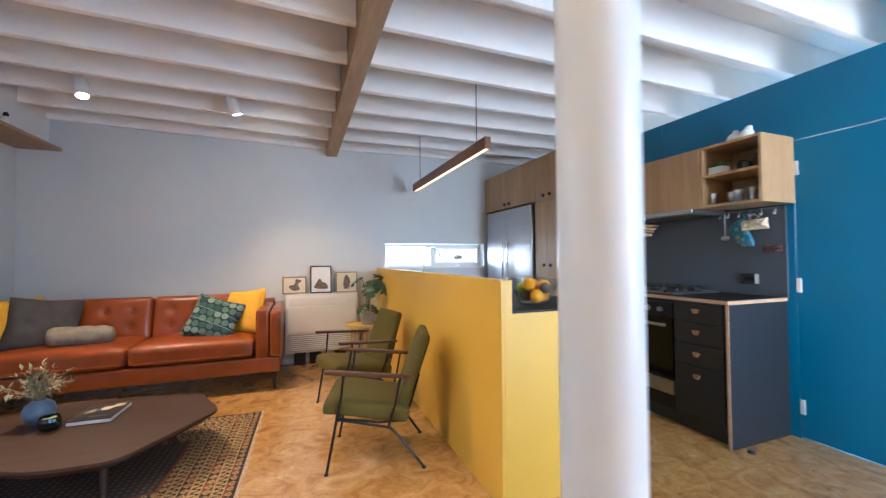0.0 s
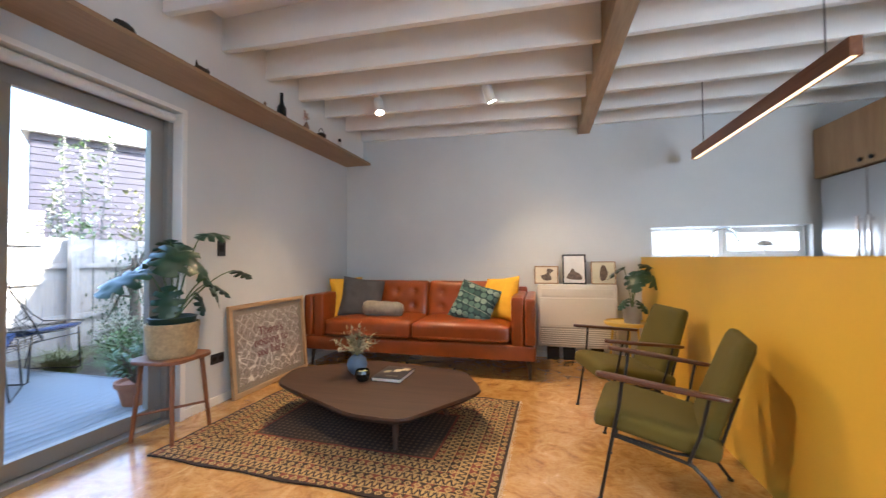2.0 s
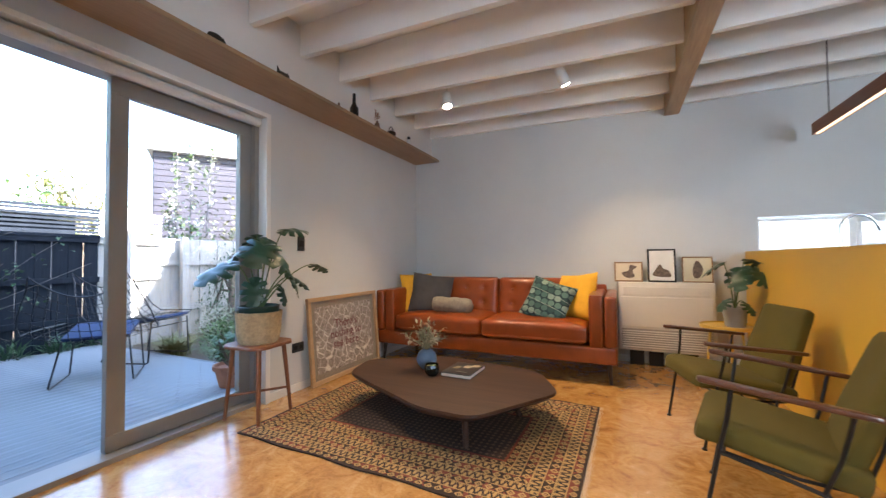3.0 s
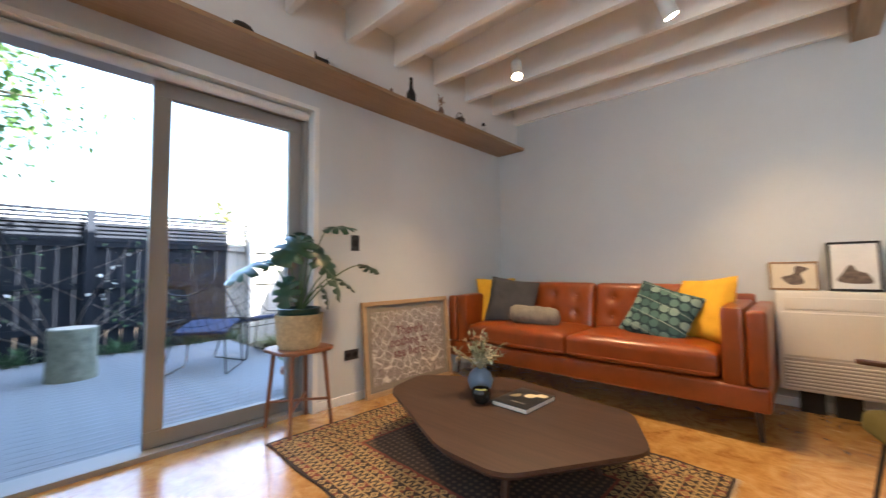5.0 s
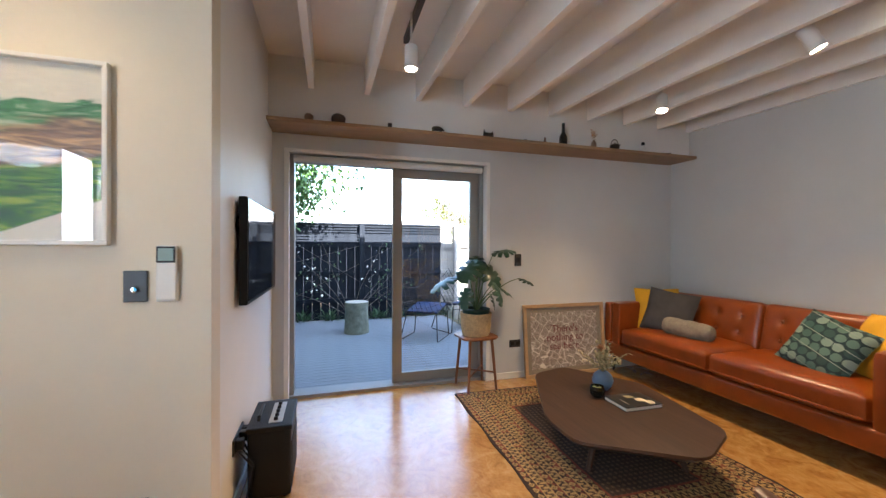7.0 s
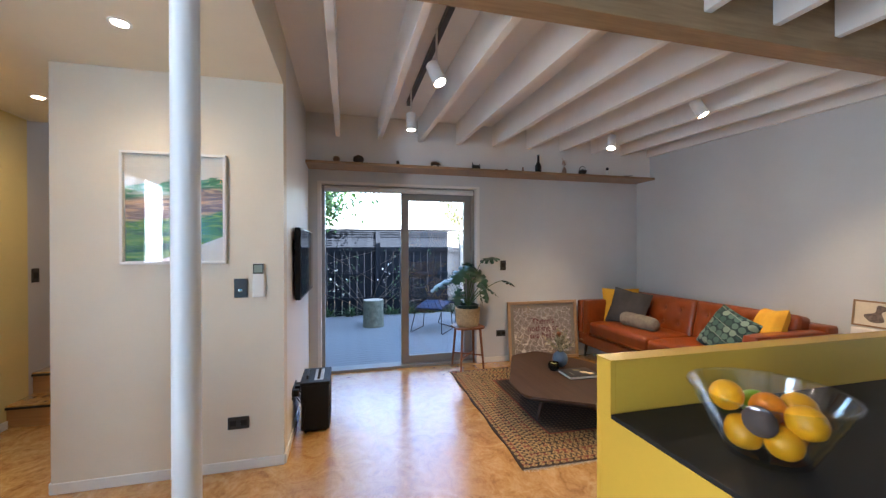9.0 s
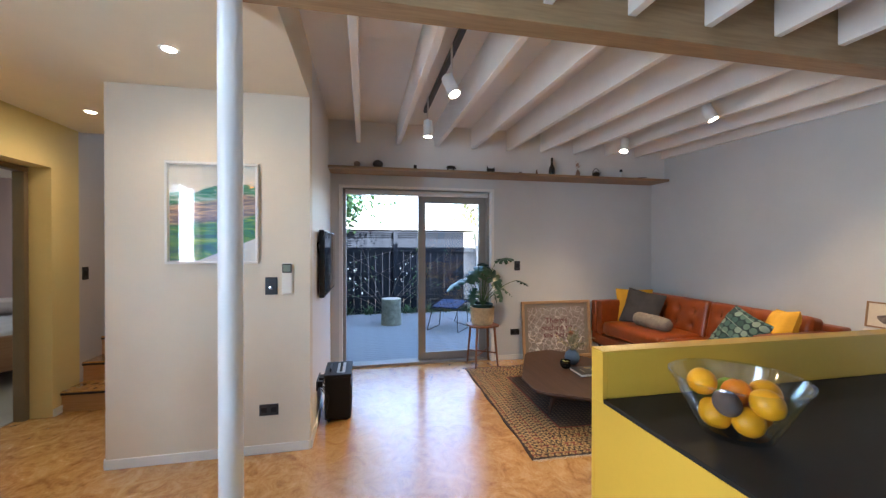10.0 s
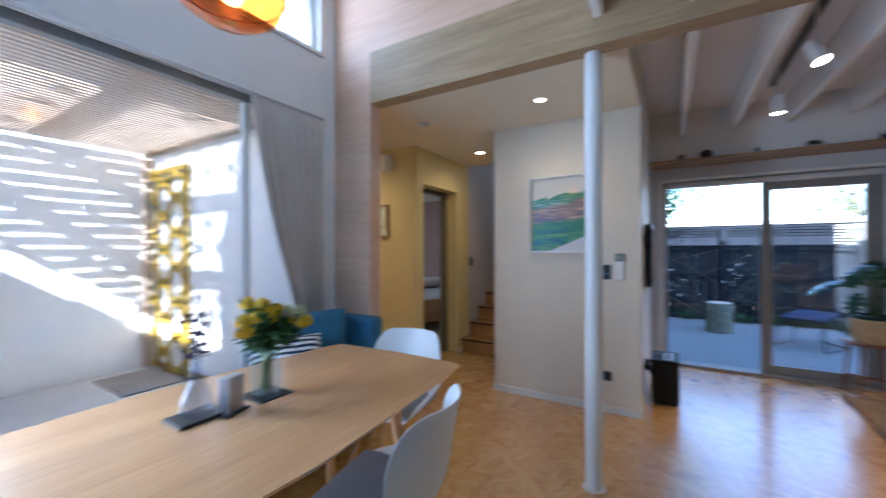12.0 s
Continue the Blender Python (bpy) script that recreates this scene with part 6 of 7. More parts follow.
# second open shelf box, knife rack on the pantry side
sc = thing("open_shelf_unit", "open oak shelf box beside the wall cabinet", "shelf")
for y in (2.548, 2.823):
    part("side_panel", box(sx0, 3.048, y, y + 0.016, 1.492, 1.918, bev=0.001), OAK_Y, sc)
for z in (1.492, 1.700, 1.902):
    part("shelf", box(sx0, 3.048, 2.564, 2.823, z, z + 0.016, bev=0.001), OAK_Y, sc)
part("back_panel", box(3.036, 3.048, 2.564, 2.823, 1.508, 1.902), OAK_Y, sc)
for y, r_, h_, z, nm, c, lab in ((2.78, 0.032, 0.06, 1.508, "mug", (0.70, 0.68, 0.62), "small white mug on the oak shelf"), (2.69, 0.045, 0.075, 1.508, "canister", (0.42, 0.02, 0.015), "red canister on the oak shelf"), (2.62, 0.038, 0.085, 1.508, "canister", (0.30, 0.29, 0.28), "grey canister on the oak shelf"), (2.74, 0.062, 0.05, 1.716, "bowl", (0.03, 0.07, 0.055), "dark green bowl on the oak shelf"), (2.63, 0.055, 0.13, 1.716, "jug", (0.035, 0.055, 0.05), "dark green jug on the oak shelf")):
    tagged(part(nm, lathe([(0, 0), (r_ * 0.82, 0), (r_, h_ * 0.35), (r_ * 0.96, h_), (r_ * 0.88, h_), (r_ * 0.85, h_ * 0.3), (0, h_ * 0.15)], (2.80, y, z), 24), M(nm + " glaze " + lab[:5], c, 0.35), None, "", True), lab, nm)
tb_ = thing("knife_rack", "black magnetic knife rack on the pantry side", "rack")
part("bar", box(2.62, 3.02, 3.082, 3.100, 1.235, 1.275, bev=0.003), BLACKMETAL, tb_)
BLADE = M("ground knife steel", (0.30, 0.30, 0.31), 0.3, 1.0, var=0.15, scale=30)
rk = random.Random(4)
for k in range(8):
    x, ln, w_ = 2.70 + 0.032 * k, rk.uniform(0.11, 0.17), rk.uniform(0.010, 0.015)
    kn = thing("kitchen_knife", "kitchen knife with a dark handle on the magnetic rack", "knife", "knives on the rack", loc=(x, 3.0775, 1.225), rz=0)
    part("handle", box(-0.010, 0.010, -0.009, 0.003, -0.01, 0.085, bev=0.004), BLACKPLASTIC, kn)
    part("blade", join(None, prism([(-w_, -0.008), (w_, -0.008), (w_, -ln * 0.8), (0.3 * w_, -ln), (-w_, -ln * 0.94)], 0.0, 0.002), Matrix(((1, 0, 0, 0), (0, 0, 1, -0.003), (0, 1, 0, 0), (0, 0, 0, 1)))), BLADE, kn, "steel blade")

# ---- hall ----
for x, y in ((-0.165, -0.006), (-1.305, -1.03), (-0.17, -2.3)):
    dl = thing("downlight", "round recessed ceiling downlight, switched on", "lamp", "hall downlights", loc=(x, y, 2.376))
    part("bezel", lathe([(0.030, 0.001), (0.046, 0.0), (0.047, -0.004), (0.034, -0.005), (0.030, -0.002)], seg=28), CAN, dl, smooth=True)
    part("lens", lathe([(0, -0.0015), (0.031, -0.0015), (0.031, -0.001)], seg=24), LENS, dl)
    spot("downlight_lamp", (x, y, 2.365), (x, y, 0), DOWN_W if y > -0.5 else DOWN_W * (1.2 if x < -1 else 3.2), 150, 0.9, 0.035)
sd = thing("smoke_detector", "round white smoke detector on the hall ceiling", "detector", loc=(-0.155, -1.03, 2.376))
part("body", lathe([(0.0, -0.034), (0.03, -0.033), (0.045, -0.024), (0.052, -0.008), (0.052, 0)], seg=28), CAN, sd, smooth=True)
wl = thing("wall_lamp", "white cylindrical wall lamp on the yellow wall", "lamp", loc=(-0.68, -1.80, 2.21))
part("shade", lathe([(0.05, -0.085), (0.055, -0.08), (0.055, 0.08), (0.05, 0.085), (0.046, 0.08), (0.046, -0.08)], (0.075, 0, 0), 24), CAN, wl, smooth=True)
part("wall_plate", box(0, 0.022, -0.03, 0.03, -0.05, 0.05, bev=0.004), CAN, wl)
fp = thing("framed_picture", "small oak-framed picture on the yellow wall", "picture", loc=(-0.68, -1.925, 1.42))
part("picture_frame", frame_rect("x", 0.0, 0.025, -0.10, 0.10, 0.0, 0.36, 0.02), OAKF, fp)
part("mount", box(0.004, 0.008, -0.08, 0.08, 0.02, 0.34), M("pale green print", (0.50, 0.55, 0.42), 0.7, var=0.4, scale=12), fp)


def landscape():
    """A painted valley: pale sky, dark green hills, ochre slopes, light green field."""
    m, nt, bs = nodes_of("landscape painting")
    tc = nt.nodes.new("ShaderNodeTexCoord")
    sep = nt.nodes.new("ShaderNodeSeparateXYZ")
    nt.links.new(tc.outputs["Object"], sep.inputs[0])
    n1 = noise_node(nt, 5.0, 6, coords(nt, (1, 1, 2.2)), 0.8)
    n2 = noise_node(nt, 26.0, 4, coords(nt, (1, 1, 3)), 1.0)
    ad = nt.nodes.new("ShaderNodeMath")
    ad.operation = "MULTIPLY_ADD"
    nt.links.new(n1, ad.inputs[0])
    ad.inputs[1].default_value = 0.16
    nt.links.new(sep.outputs[2], ad.inputs[2])
    a2 = nt.nodes.new("ShaderNodeMath")
    a2.operation = "MULTIPLY_ADD"
    nt.links.new(sep.outputs[1], a2.inputs[0])
    a2.inputs[1].default_value = -0.14
    nt.links.new(ad.outputs[0], a2.inputs[2])
    n3 = noise_node(nt, 9.0, 5, coords(nt, (1, 0.6, 3.5), rot=(0.5, 0, 0)), 1.5)
    green = ramp(nt, n3, [(0.36, (0.015, 0.10, 0.05)), (0.5, (0.05, 0.21, 0.04)), (0.64, (0.24, 0.38, 0.05))])
    slope = ramp(nt, n3, [(0.36, (0.17, 0.12, 0.10)), (0.5, (0.33, 0.22, 0.15)), (0.64, (0.58, 0.36, 0.19))])
    ridge = ramp(nt, n3, [(0.36, (0.02, 0.13, 0.06)), (0.52, (0.06, 0.25, 0.11)), (0.66, (0.40, 0.48, 0.36))])
    zone = ramp(nt, a2.outputs[0], [(0.335, (0, 0, 0)), (0.365, (1, 1, 1))])
    col = mix(nt, zone, green, slope)
    col = mix(nt, ramp(nt, a2.outputs[0], [(0.475, (0, 0, 0)), (0.50, (1, 1, 1))]), col, ridge)
    col = mix(nt, ramp(nt, a2.outputs[0], [(0.565, (0, 0, 0)), (0.572, (1, 1, 1))]), col, (0.66, 0.63, 0.55))
    low = nt.nodes.new("ShaderNodeMath")
    low.operation = "MULTIPLY_ADD"
    nt.links.new(sep.outputs[1], low.inputs[0])
    low.inputs[1].default_value = -0.42
    nt.links.new(sep.outputs[2], low.inputs[2])
    col = mix(nt, ramp(nt, low.outputs[0], [(0.055, (1, 1, 1)), (0.06, (0, 0, 0))]), col, (0.68, 0.66, 0.60))
    col = mix(nt, 0.35, col, ramp(nt, n2, [(0.3, (0.75, 0.75, 0.75)), (0.7, (1.1, 1.1, 1.08))]), "MULTIPLY")
    nt.links.new(col, bs.inputs["Base Color"])
    bs.inputs["Roughness"].default_value = 0.5
    return m


la = thing("framed_painting", "white-framed landscape painting of green hills behind glass", "painting", loc=(-0.675, 0.022, 1.258))
part("picture_frame", frame_rect("x", 0.0, 0.032, -0.27, 0.27, 0.0, 0.648, 0.016), M("white frame paint", (0.74, 0.72, 0.68), 0.4, var=0.03), la)
part("mount", box(0.004, 0.008, -0.255, 0.255, 0.015, 0.633), M("white mount board", (0.74, 0.72, 0.68), 0.8, var=0.02), la)
part("painted_sheet", box(0.008, 0.010, -0.25, 0.25, 0.02, 0.628), landscape(), la)
no_shadow(part("glazing", box(0.018, 0.020, -0.254, 0.254, 0.016, 0.632), glass("framing glass", gloss=0.8), la))

# bedroom: bed seen through the doorway
bed = thing("bed", "wooden-framed bed with pale rumpled bedding", "bed", loc=(-2.75, -2.95, 0.012), rz=-38)
LINEN = M("pale grey linen", (0.52, 0.51, 0.50), 0.9, var=0.1, scale=8, fine=200, bmp=0.4)
BEDW = wood("warm bed timber", (0.25, 0.12, 0.05), (0.38, 0.20, 0.09), "x", 0.45)
part("frame", box(-0.85, 0.85, -1.0, 0.62, 0.16, 0.28, bev=0.01), BEDW, bed)
part("footboard", box(-0.85, 0.85, 0.62, 0.67, 0.16, 0.50, bev=0.01), BEDW, bed)
for x in (-0.80, 0.80):
    for y in (-0.95, 0.62):
        part("leg", rod((x * 1.02, y, 0), (x * 0.96, y, 0.34), 0.026, 0.038), BEDW, bed)
b = cushion(1.62, 1.56, 0.26, 0.07, 0.02, 24)
for v in b.verts:
    v.co += 0.022 * noise.noise_vector(v.co * 4.0)
b.transform(pose(0, -0.18, 0.40))
part("duvet", b, LINEN, bed, "rumpled pale grey duvet", True)
for k, (x, y) in enumerate(((-0.42, -0.70), (0.42, -0.70), (0.50, -0.25))):
    o = tagged(part("bed_pillow", pillow(0.66, 0.42, 0.18, seed=20 + k), M("pale pink linen", (0.62, 0.54, 0.51), 0.9, var=0.08, fine=250, bmp=0.3) if k == 0 else bpy.data.materials["pale pink linen"], None, "", True), "pale pink pillow on the bed", "pillow", "bed pillows")
    o.matrix_basis = bed.matrix_basis @ pose(x, y, 0.62, -62, 0, 0)

# ---- dining ----
dt = thing("dining_table", "long pale oak dining table with rounded corners", "table")
outl = [(0.96, -0.10), (0.985, -0.045), (1.10, -0.025), (1.9, 0.04), (2.75, -0.02), (2.80, -0.06), (2.82, -0.44), (2.80, -0.83), (2.75, -0.87), (1.9, -0.92), (1.05, -0.87), (0.97, -0.84), (0.945, -0.45)]
db = bmesh.new()
c2 = Vector((1.89, -0.44))
lo = [db.verts.new((c2.x + (x - c2.x) * 0.96, c2.y + (y - c2.y) * 0.93, 0.708)) for x, y in outl]
hi = [db.verts.new((x, y, 0.74)) for x, y in outl]
for i in range(len(outl)):
    j = (i + 1) % len(outl)
    db.faces.new((lo[i], lo[j], hi[j], hi[i]))
db.faces.new(hi)
db.faces.new(lo[::-1])
part("tabletop", db, PALEOAK, dt)
for x, y in ((1.25, -0.25), (1.25, -0.65), (2.55, -0.25), (2.55, -0.65)):
    part("leg", rod((x + (0.07 if x > 2 else -0.07), y + (0.05 if y > -0.4 else -0.05), 0), (x, y, 0.709), 0.018, 0.028, 16), PALEOAK, dt, smooth=True)
part("rail", multi((1.22, 2.58, -0.27, -0.245, 0.64, 0.709), (1.22, 2.58, -0.655, -0.63, 0.64, 0.709)), PALEOAK, dt)

SHELL = M("white moulded plastic", (0.72, 0.74, 0.77), 0.35, var=0.02, bmp=0.02)


def shell_chair(loc, rz, label):
    """Facing +x. A bucket shell on four timber legs."""
    ch = thing("dining_chair", label, "chair", "dining chairs", loc, rz)
    b = bmesh.new()
    prof = [(0.22, 0.435), (0.19, 0.452), (0.08, 0.445), (-0.06, 0.43), (-0.15, 0.44), (-0.195, 0.50), (-0.215, 0.60), (-0.235, 0.71), (-0.25, 0.785), (-0.255, 0.805)]
    wid = [0.17, 0.20, 0.225, 0.235, 0.235, 0.235, 0.225, 0.205, 0.165, 0.11]
    rise = [0.0, 0.01, 0.05, 0.10, 0.12, 0.11, 0.08, 0.05, 0.02, 0.0]
    fwd = [0, 0, 0, 0.0, 0.03, 0.08, 0.10, 0.09, 0.05, 0.03]
    n = 12
    g = []
    for (x, z), w, up, f in zip(prof, wid, rise, fwd):
        row = []
        for i in range(n + 1):
            u = 2 * i / n - 1
            row.append(b.verts.new((x + f * u * u, w * u, z + up * abs(u) ** 3)))
        g.append(row)
    for r0, r1 in zip(g, g[1:]):
        for i in range(n):
            b.faces.new((r0[i], r0[i + 1], r1[i + 1], r1[i]))
    o = part("shell", b, SHELL, ch, "white moulded plastic shell", True)
    sol = o.modifiers.new("thickness", "SOLIDIFY")
    sol.thickness = 0.007
    sub = o.modifiers.new("smooth", "SUBSURF")
    sub.levels = sub.render_levels = 2
    part("seat_pad", join(None, cushion(0.36, 0.37, 0.03, 0.012, 0.004, 8), pose(0.03, 0, 0.462)), M("grey felt pad", (0.23, 0.25, 0.29), 0.95, var=0.1, fine=250, bmp=0.3), ch, "thin grey felt seat pad", True)
    for sx in (-1, 1):
        for sy in (-1, 1):
            part("leg", rod((0.02 + 0.21 * sx, 0.21 * sy, 0), (0.02 + 0.10 * sx, 0.10 * sy, 0.42), 0.011, 0.016, 12), PALEOAK, ch, smooth=True)
    part("brace", multi((-0.10, 0.14, -0.015, 0.015, 0.405, 0.425), (-0.0, 0.04, -0.12, 0.12, 0.405, 0.425)), BLACKMETAL, ch)
    return ch


shell_chair((0.90, -0.50, 0), 8, "white shell dining chair at the table end")
shell_chair((1.54, -0.03, 0), -80, "white shell dining chair drawn up to the table side")

# flowers and things on the table
CLEARV = glass("vase glass", (0.90, 0.94, 0.95), 1.4, 0.02)
fl = thing("flower_vase", "glass vase of yellow roses and greenery", "vase", loc=(1.68, -0.51, 0.74))
no_shadow(part("vase_body", lathe([(0, 0), (0.052, 0), (0.056, 0.006), (0.057, 0.15), (0.058, 0.16), (0.054, 0.16), (0.053, 0.15), (0.052, 0.016), (0, 0.012)], seg=24), CLEARV, fl, smooth=True))
part("coaster", box(-0.07, 0.07, -0.07, 0.07, 0.0, 0.004), BLACKPLASTIC, fl)
st_, gl_ = None, bmesh.new()
YPETAL = M("yellow petal", (0.74, 0.50, 0.02), 0.6, var=0.2, scale=30)
CPETAL = M("cream petal", (0.60, 0.60, 0.36), 0.6, var=0.2, scale=30)
rf = random.Random(11)
for k in range(22):
    a, e = rf.uniform(0, 6.28), rf.uniform(0.0, 1.05)
    d = Vector((math.cos(a) * math.sin(e), math.sin(a) * math.sin(e), math.cos(e)))
    p0, p1 = Vector((rf.uniform(-0.02, 0.02), rf.uniform(-0.02, 0.02), 0.02)), Vector((0, 0, 0.15)) + d * rf.uniform(0.11, 0.19)
    st_ = tube([p0, Vector((0, 0, 0.14)) + d * 0.03, p1], 0.0025, 5, st_)
    for i in range(9):
        leaf_blade(gl_, p1 - d * rf.uniform(0.0, 0.11), d + Vector([rf.uniform(-1, 1) for _ in range(3)]), rf.uniform(0.05, 0.085), rf.uniform(0.015, 0.026))
    if k < 15:
        tgt = bmesh.new()
        for i in range(40):
            a2, e2 = rf.uniform(0, 6.28), rf.uniform(0.1, 1.5)
            dd = Vector((math.cos(a2) * math.sin(e2), math.sin(a2) * math.sin(e2), math.cos(e2)))
            leaf_blade(tgt, p1 + dd * 0.006, dd + d * 0.6, rf.uniform(0.032, 0.054), 0.021, curl=-0.3)
        part("bloom", tgt, YPETAL if k % 4 else CPETAL, fl, "yellow rose bloom" if k % 4 else "small cream bloom")
part("stem_bundle", st_, STEMGREEN, fl)
part("leaves", gl_, M("bouquet leaf", (0.045, 0.12, 0.03), 0.5, var=0.4, scale=25), fl)
bv = thing("bud_vase", "slim clear vase with a dark purple sprig", "vase", loc=(1.92, -0.52, 0.74))
no_shadow(part("vase_body", lathe([(0, 0), (0.035, 0), (0.05, 0.03), (0.045, 0.07), (0.018, 0.13), (0.014, 0.17), (0.018, 0.20), (0.015, 0.20), (0.011, 0.17), (0.015, 0.13), (0.041, 0.07), (0.045, 0.032), (0, 0.012)], seg=24), glass("blue tinged glass", (0.86, 0.90, 0.97), 1.5, 0.02), bv, smooth=True))
part("base_tray", box(-0.075, 0.075, -0.06, 0.06, 0.0, 0.012, bev=0.003), BLACKPLASTIC, bv)
sb_ = bmesh.new()
for k in range(130):
    leaf_blade(sb_, Vector((rf.gauss(0, 0.016), rf.gauss(0, 0.016), rf.uniform(0.19, 0.33))), Vector((rf.uniform(-1, 1), rf.uniform(-1, 1), rf.uniform(0, 1))), 0.032, 0.008)
part("sprig", sb_, M("purple sprig", (0.035, 0.018, 0.05), 0.7, var=0.4), bv)
nb = thing("napkin_box", "small grey metal holder on the dining table", "holder", loc=(1.835, -0.47, 0.74), rz=20)
part("case", box(-0.035, 0.035, -0.022, 0.022, 0.0, 0.125, bev=0.004), STEEL, nb)
part("foot", box(-0.05, 0.05, -0.035, 0.035, 0.0, 0.006), BLACKPLASTIC, nb)

# amber glass pendant
ap = thing("pendant_lamp", "round amber glass pendant lamp over the table", "lamp", loc=(1.86, -0.42, 2.03))
AMBER = glass("amber glass", (0.97, 0.66, 0.36), 1.4, 0.03)
no_shadow(part("shade", lathe([(0.02, 0.0), (0.09, 0.012), (0.15, 0.05), (0.165, 0.10), (0.14, 0.16), (0.07, 0.21), (0.03, 0.22), (0.027, 0.215), (0.068, 0.205), (0.135, 0.157), (0.16, 0.10), (0.146, 0.053), (0.088, 0.017), (0.02, 0.005)], seg=40), AMBER, ap, smooth=True))
part("ribs", join(None, tube([(0.166 * math.cos(a), 0.166 * math.sin(a), 0.10) for a in [2 * math.pi * i / 40 for i in range(41)]], 0.004, 6)), M("copper ring", (0.6, 0.25, 0.10), 0.25, 0.9), ap)
part("bulb", lathe([(0, 0.06), (0.025, 0.07), (0.035, 0.10), (0.02, 0.14), (0.012, 0.16)], seg=16), glow("warm bulb", (1.0, 0.75, 0.45), 3.0), ap, smooth=True)
part("socket", lathe([(0.014, 0.16), (0.02, 0.16), (0.02, 0.24), (0.0, 0.24)], seg=16), BLACKPLASTIC, ap)
part("cord", rod((0, 0, 0.24), (0, 0, 1.97), 0.003, 0.003, 6), BLACKPLASTIC, ap)

# blue window seat and cushions
BLUEF = M("petrol blue cloth", (0.03, 0.11, 0.20), 0.85, var=0.15, scale=8, fine=300, bmp=0.3)
ws = thing("window_seat", "petrol blue upholstered window seat with one high arm", "seat")
part("seat", join(None, cushion(1.18, 0.46, 0.20, 0.05, 0.015), pose(1.12, -1.15, 0.33)), BLUEF, ws, smooth=True)
part("base", box(0.54, 1.72, -1.385, -0.93, 0.10, 0.24, bev=0.02, seg=3), BLUEF, ws, smooth=True)
part("armrest", box(0.485, 0.60, -1.385, -0.93, 0.24, 0.82, bev=0.03, seg=3), BLUEF, ws, smooth=True)
for x in (0.56, 1.68):
    for y in (-1.34, -0.98):
        part("leg", rod((x, y, 0), (x, y, 0.11), 0.012, 0.018), PALEOAK, ws)


def stripes():
    m, nt, bs = nodes_of("navy striped cloth")
    w = nt.nodes.new("ShaderNodeTexWave")
    w.bands_direction = "Z"
    w.inputs["Scale"].default_value, w.inputs["Distortion"].default_value = 9.0, 0.4
    nt.links.new(coords(nt), w.inputs["Vector"])
    col = ramp(nt, w.outputs["Fac"], [(0.45, (0.02, 0.03, 0.06)), (0.55, (0.68, 0.68, 0.66))])
    nt.links.new(col, bs.inputs["Base Color"])
    bs.inputs["Roughness"].default_value = 0.9
    bump(nt, bs, noise_node(nt, 300, 3, coords(nt)), 0.2, 0.002)
    return m


for lab, m, mtl, s in (("petrol blue ribbed scatter cushion", pose(0.88, -1.18, 0.70, -16, 0, 145), M("ribbed petrol cloth", (0.035, 0.12, 0.20), 0.9, var=0.25, scale=12, fine=160, bmp=0.5), 31), ("navy and white striped scatter cushion", pose(1.15, -1.10, 0.60, -34, 0, 150), stripes(), 32)):
    o = tagged(part("scatter_cushion", pillow(0.42, 0.40, 0.14, seed=s), mtl, None, "", True), lab, "cushion", "window seat cushions")
    o.matrix_basis = m

# curtain
cb = bmesh.new()
nu, nv = 60, 16
CUR = M("grey linen curtain", (0.56, 0.51, 0.46), 0.9, var=0.1, scale=5, fine=250, bmp=0.3)
rows_ = []
for j in range(nv + 1):
    t = j / nv
    z = 2.235 - 2.2 * t
    xl = 1.19 - 0.40 * min(1, t / 0.75) ** 1.35
    row = []
    for i in range(nu + 1):
        u = i / nu
        x = xl + (0.64 - xl) * u
        y = -1.375 + 0.022 * math.sin(u * 44 + 0.6 * t) * (0.6 + 0.6 * t) + 0.008 * math.sin(u * 97)
        row.append(cb.verts.new((x, y, z)))
    rows_.append(row)
for r0, r1 in zip(rows_, rows_[1:]):
    for i in range(nu):
        cb.faces.new((r0[i], r0[i + 1], r1[i + 1], r1[i]))
cu_ = tagged(part("curtain", cb, CUR, None, "", True), "gathered grey linen curtain drawn to the side", "curtain")
so = cu_.modifiers.new("thickness", "SOLIDIFY")
so.thickness = 0.003

# ---- outside: deck garden to the west ----
GROUND = M("bark mulch and soil", (0.10, 0.075, 0.05), 0.95, var=0.4, scale=6, fine=90, bmp=0.8)
gb = bmesh.new()
gb.faces.new([gb.verts.new(p) for p in ((-400, -400, -0.16), (400, -400, -0.16), (400, 400, -0.16), (-400, 400, -0.16))])
struct("ground", gb, GROUND, "bark-covered garden ground")
DECK = wood("weathered grey decking", (0.17, 0.18, 0.19), (0.30, 0.315, 0.33), "y", 0.7, 1.0, scale=9)
STAIN = wood("black stained fence board", (0.010, 0.013, 0.019), (0.022, 0.027, 0.037), "z", 0.85, 1.0, spec=0.1)
deck = tagged(new("deck"), "weathered grey timber deck outside the sliding door", "deck", kind="structure")
me0 = None
for k in range(38):
    x = -2.59 - 0.092 * k
    if me0 is None:
        o = part("board", box(-0.0448, 0.0448, 0.45, 3.12, -0.055, -0.03, bev=0.002), DECK, deck)
        me0 = o.data
    else:
        o = new("board", me0)
        o.parent = deck
    o.matrix_basis = pose(x, 0.004 * math.sin(k * 7), 0)
part("joists", multi((-6.12, -2.62, 0.50, 0.55, -0.15, -0.057), (-6.12, -2.62, 1.75, 1.80, -0.15, -0.057), (-6.12, -2.62, 3.02, 3.07, -0.15, -0.057)), DECK, deck)
part("edge_board", box(-6.12, -2.62, 3.124, 3.145, -0.15, -0.028, bev=0.003), DECK, deck)


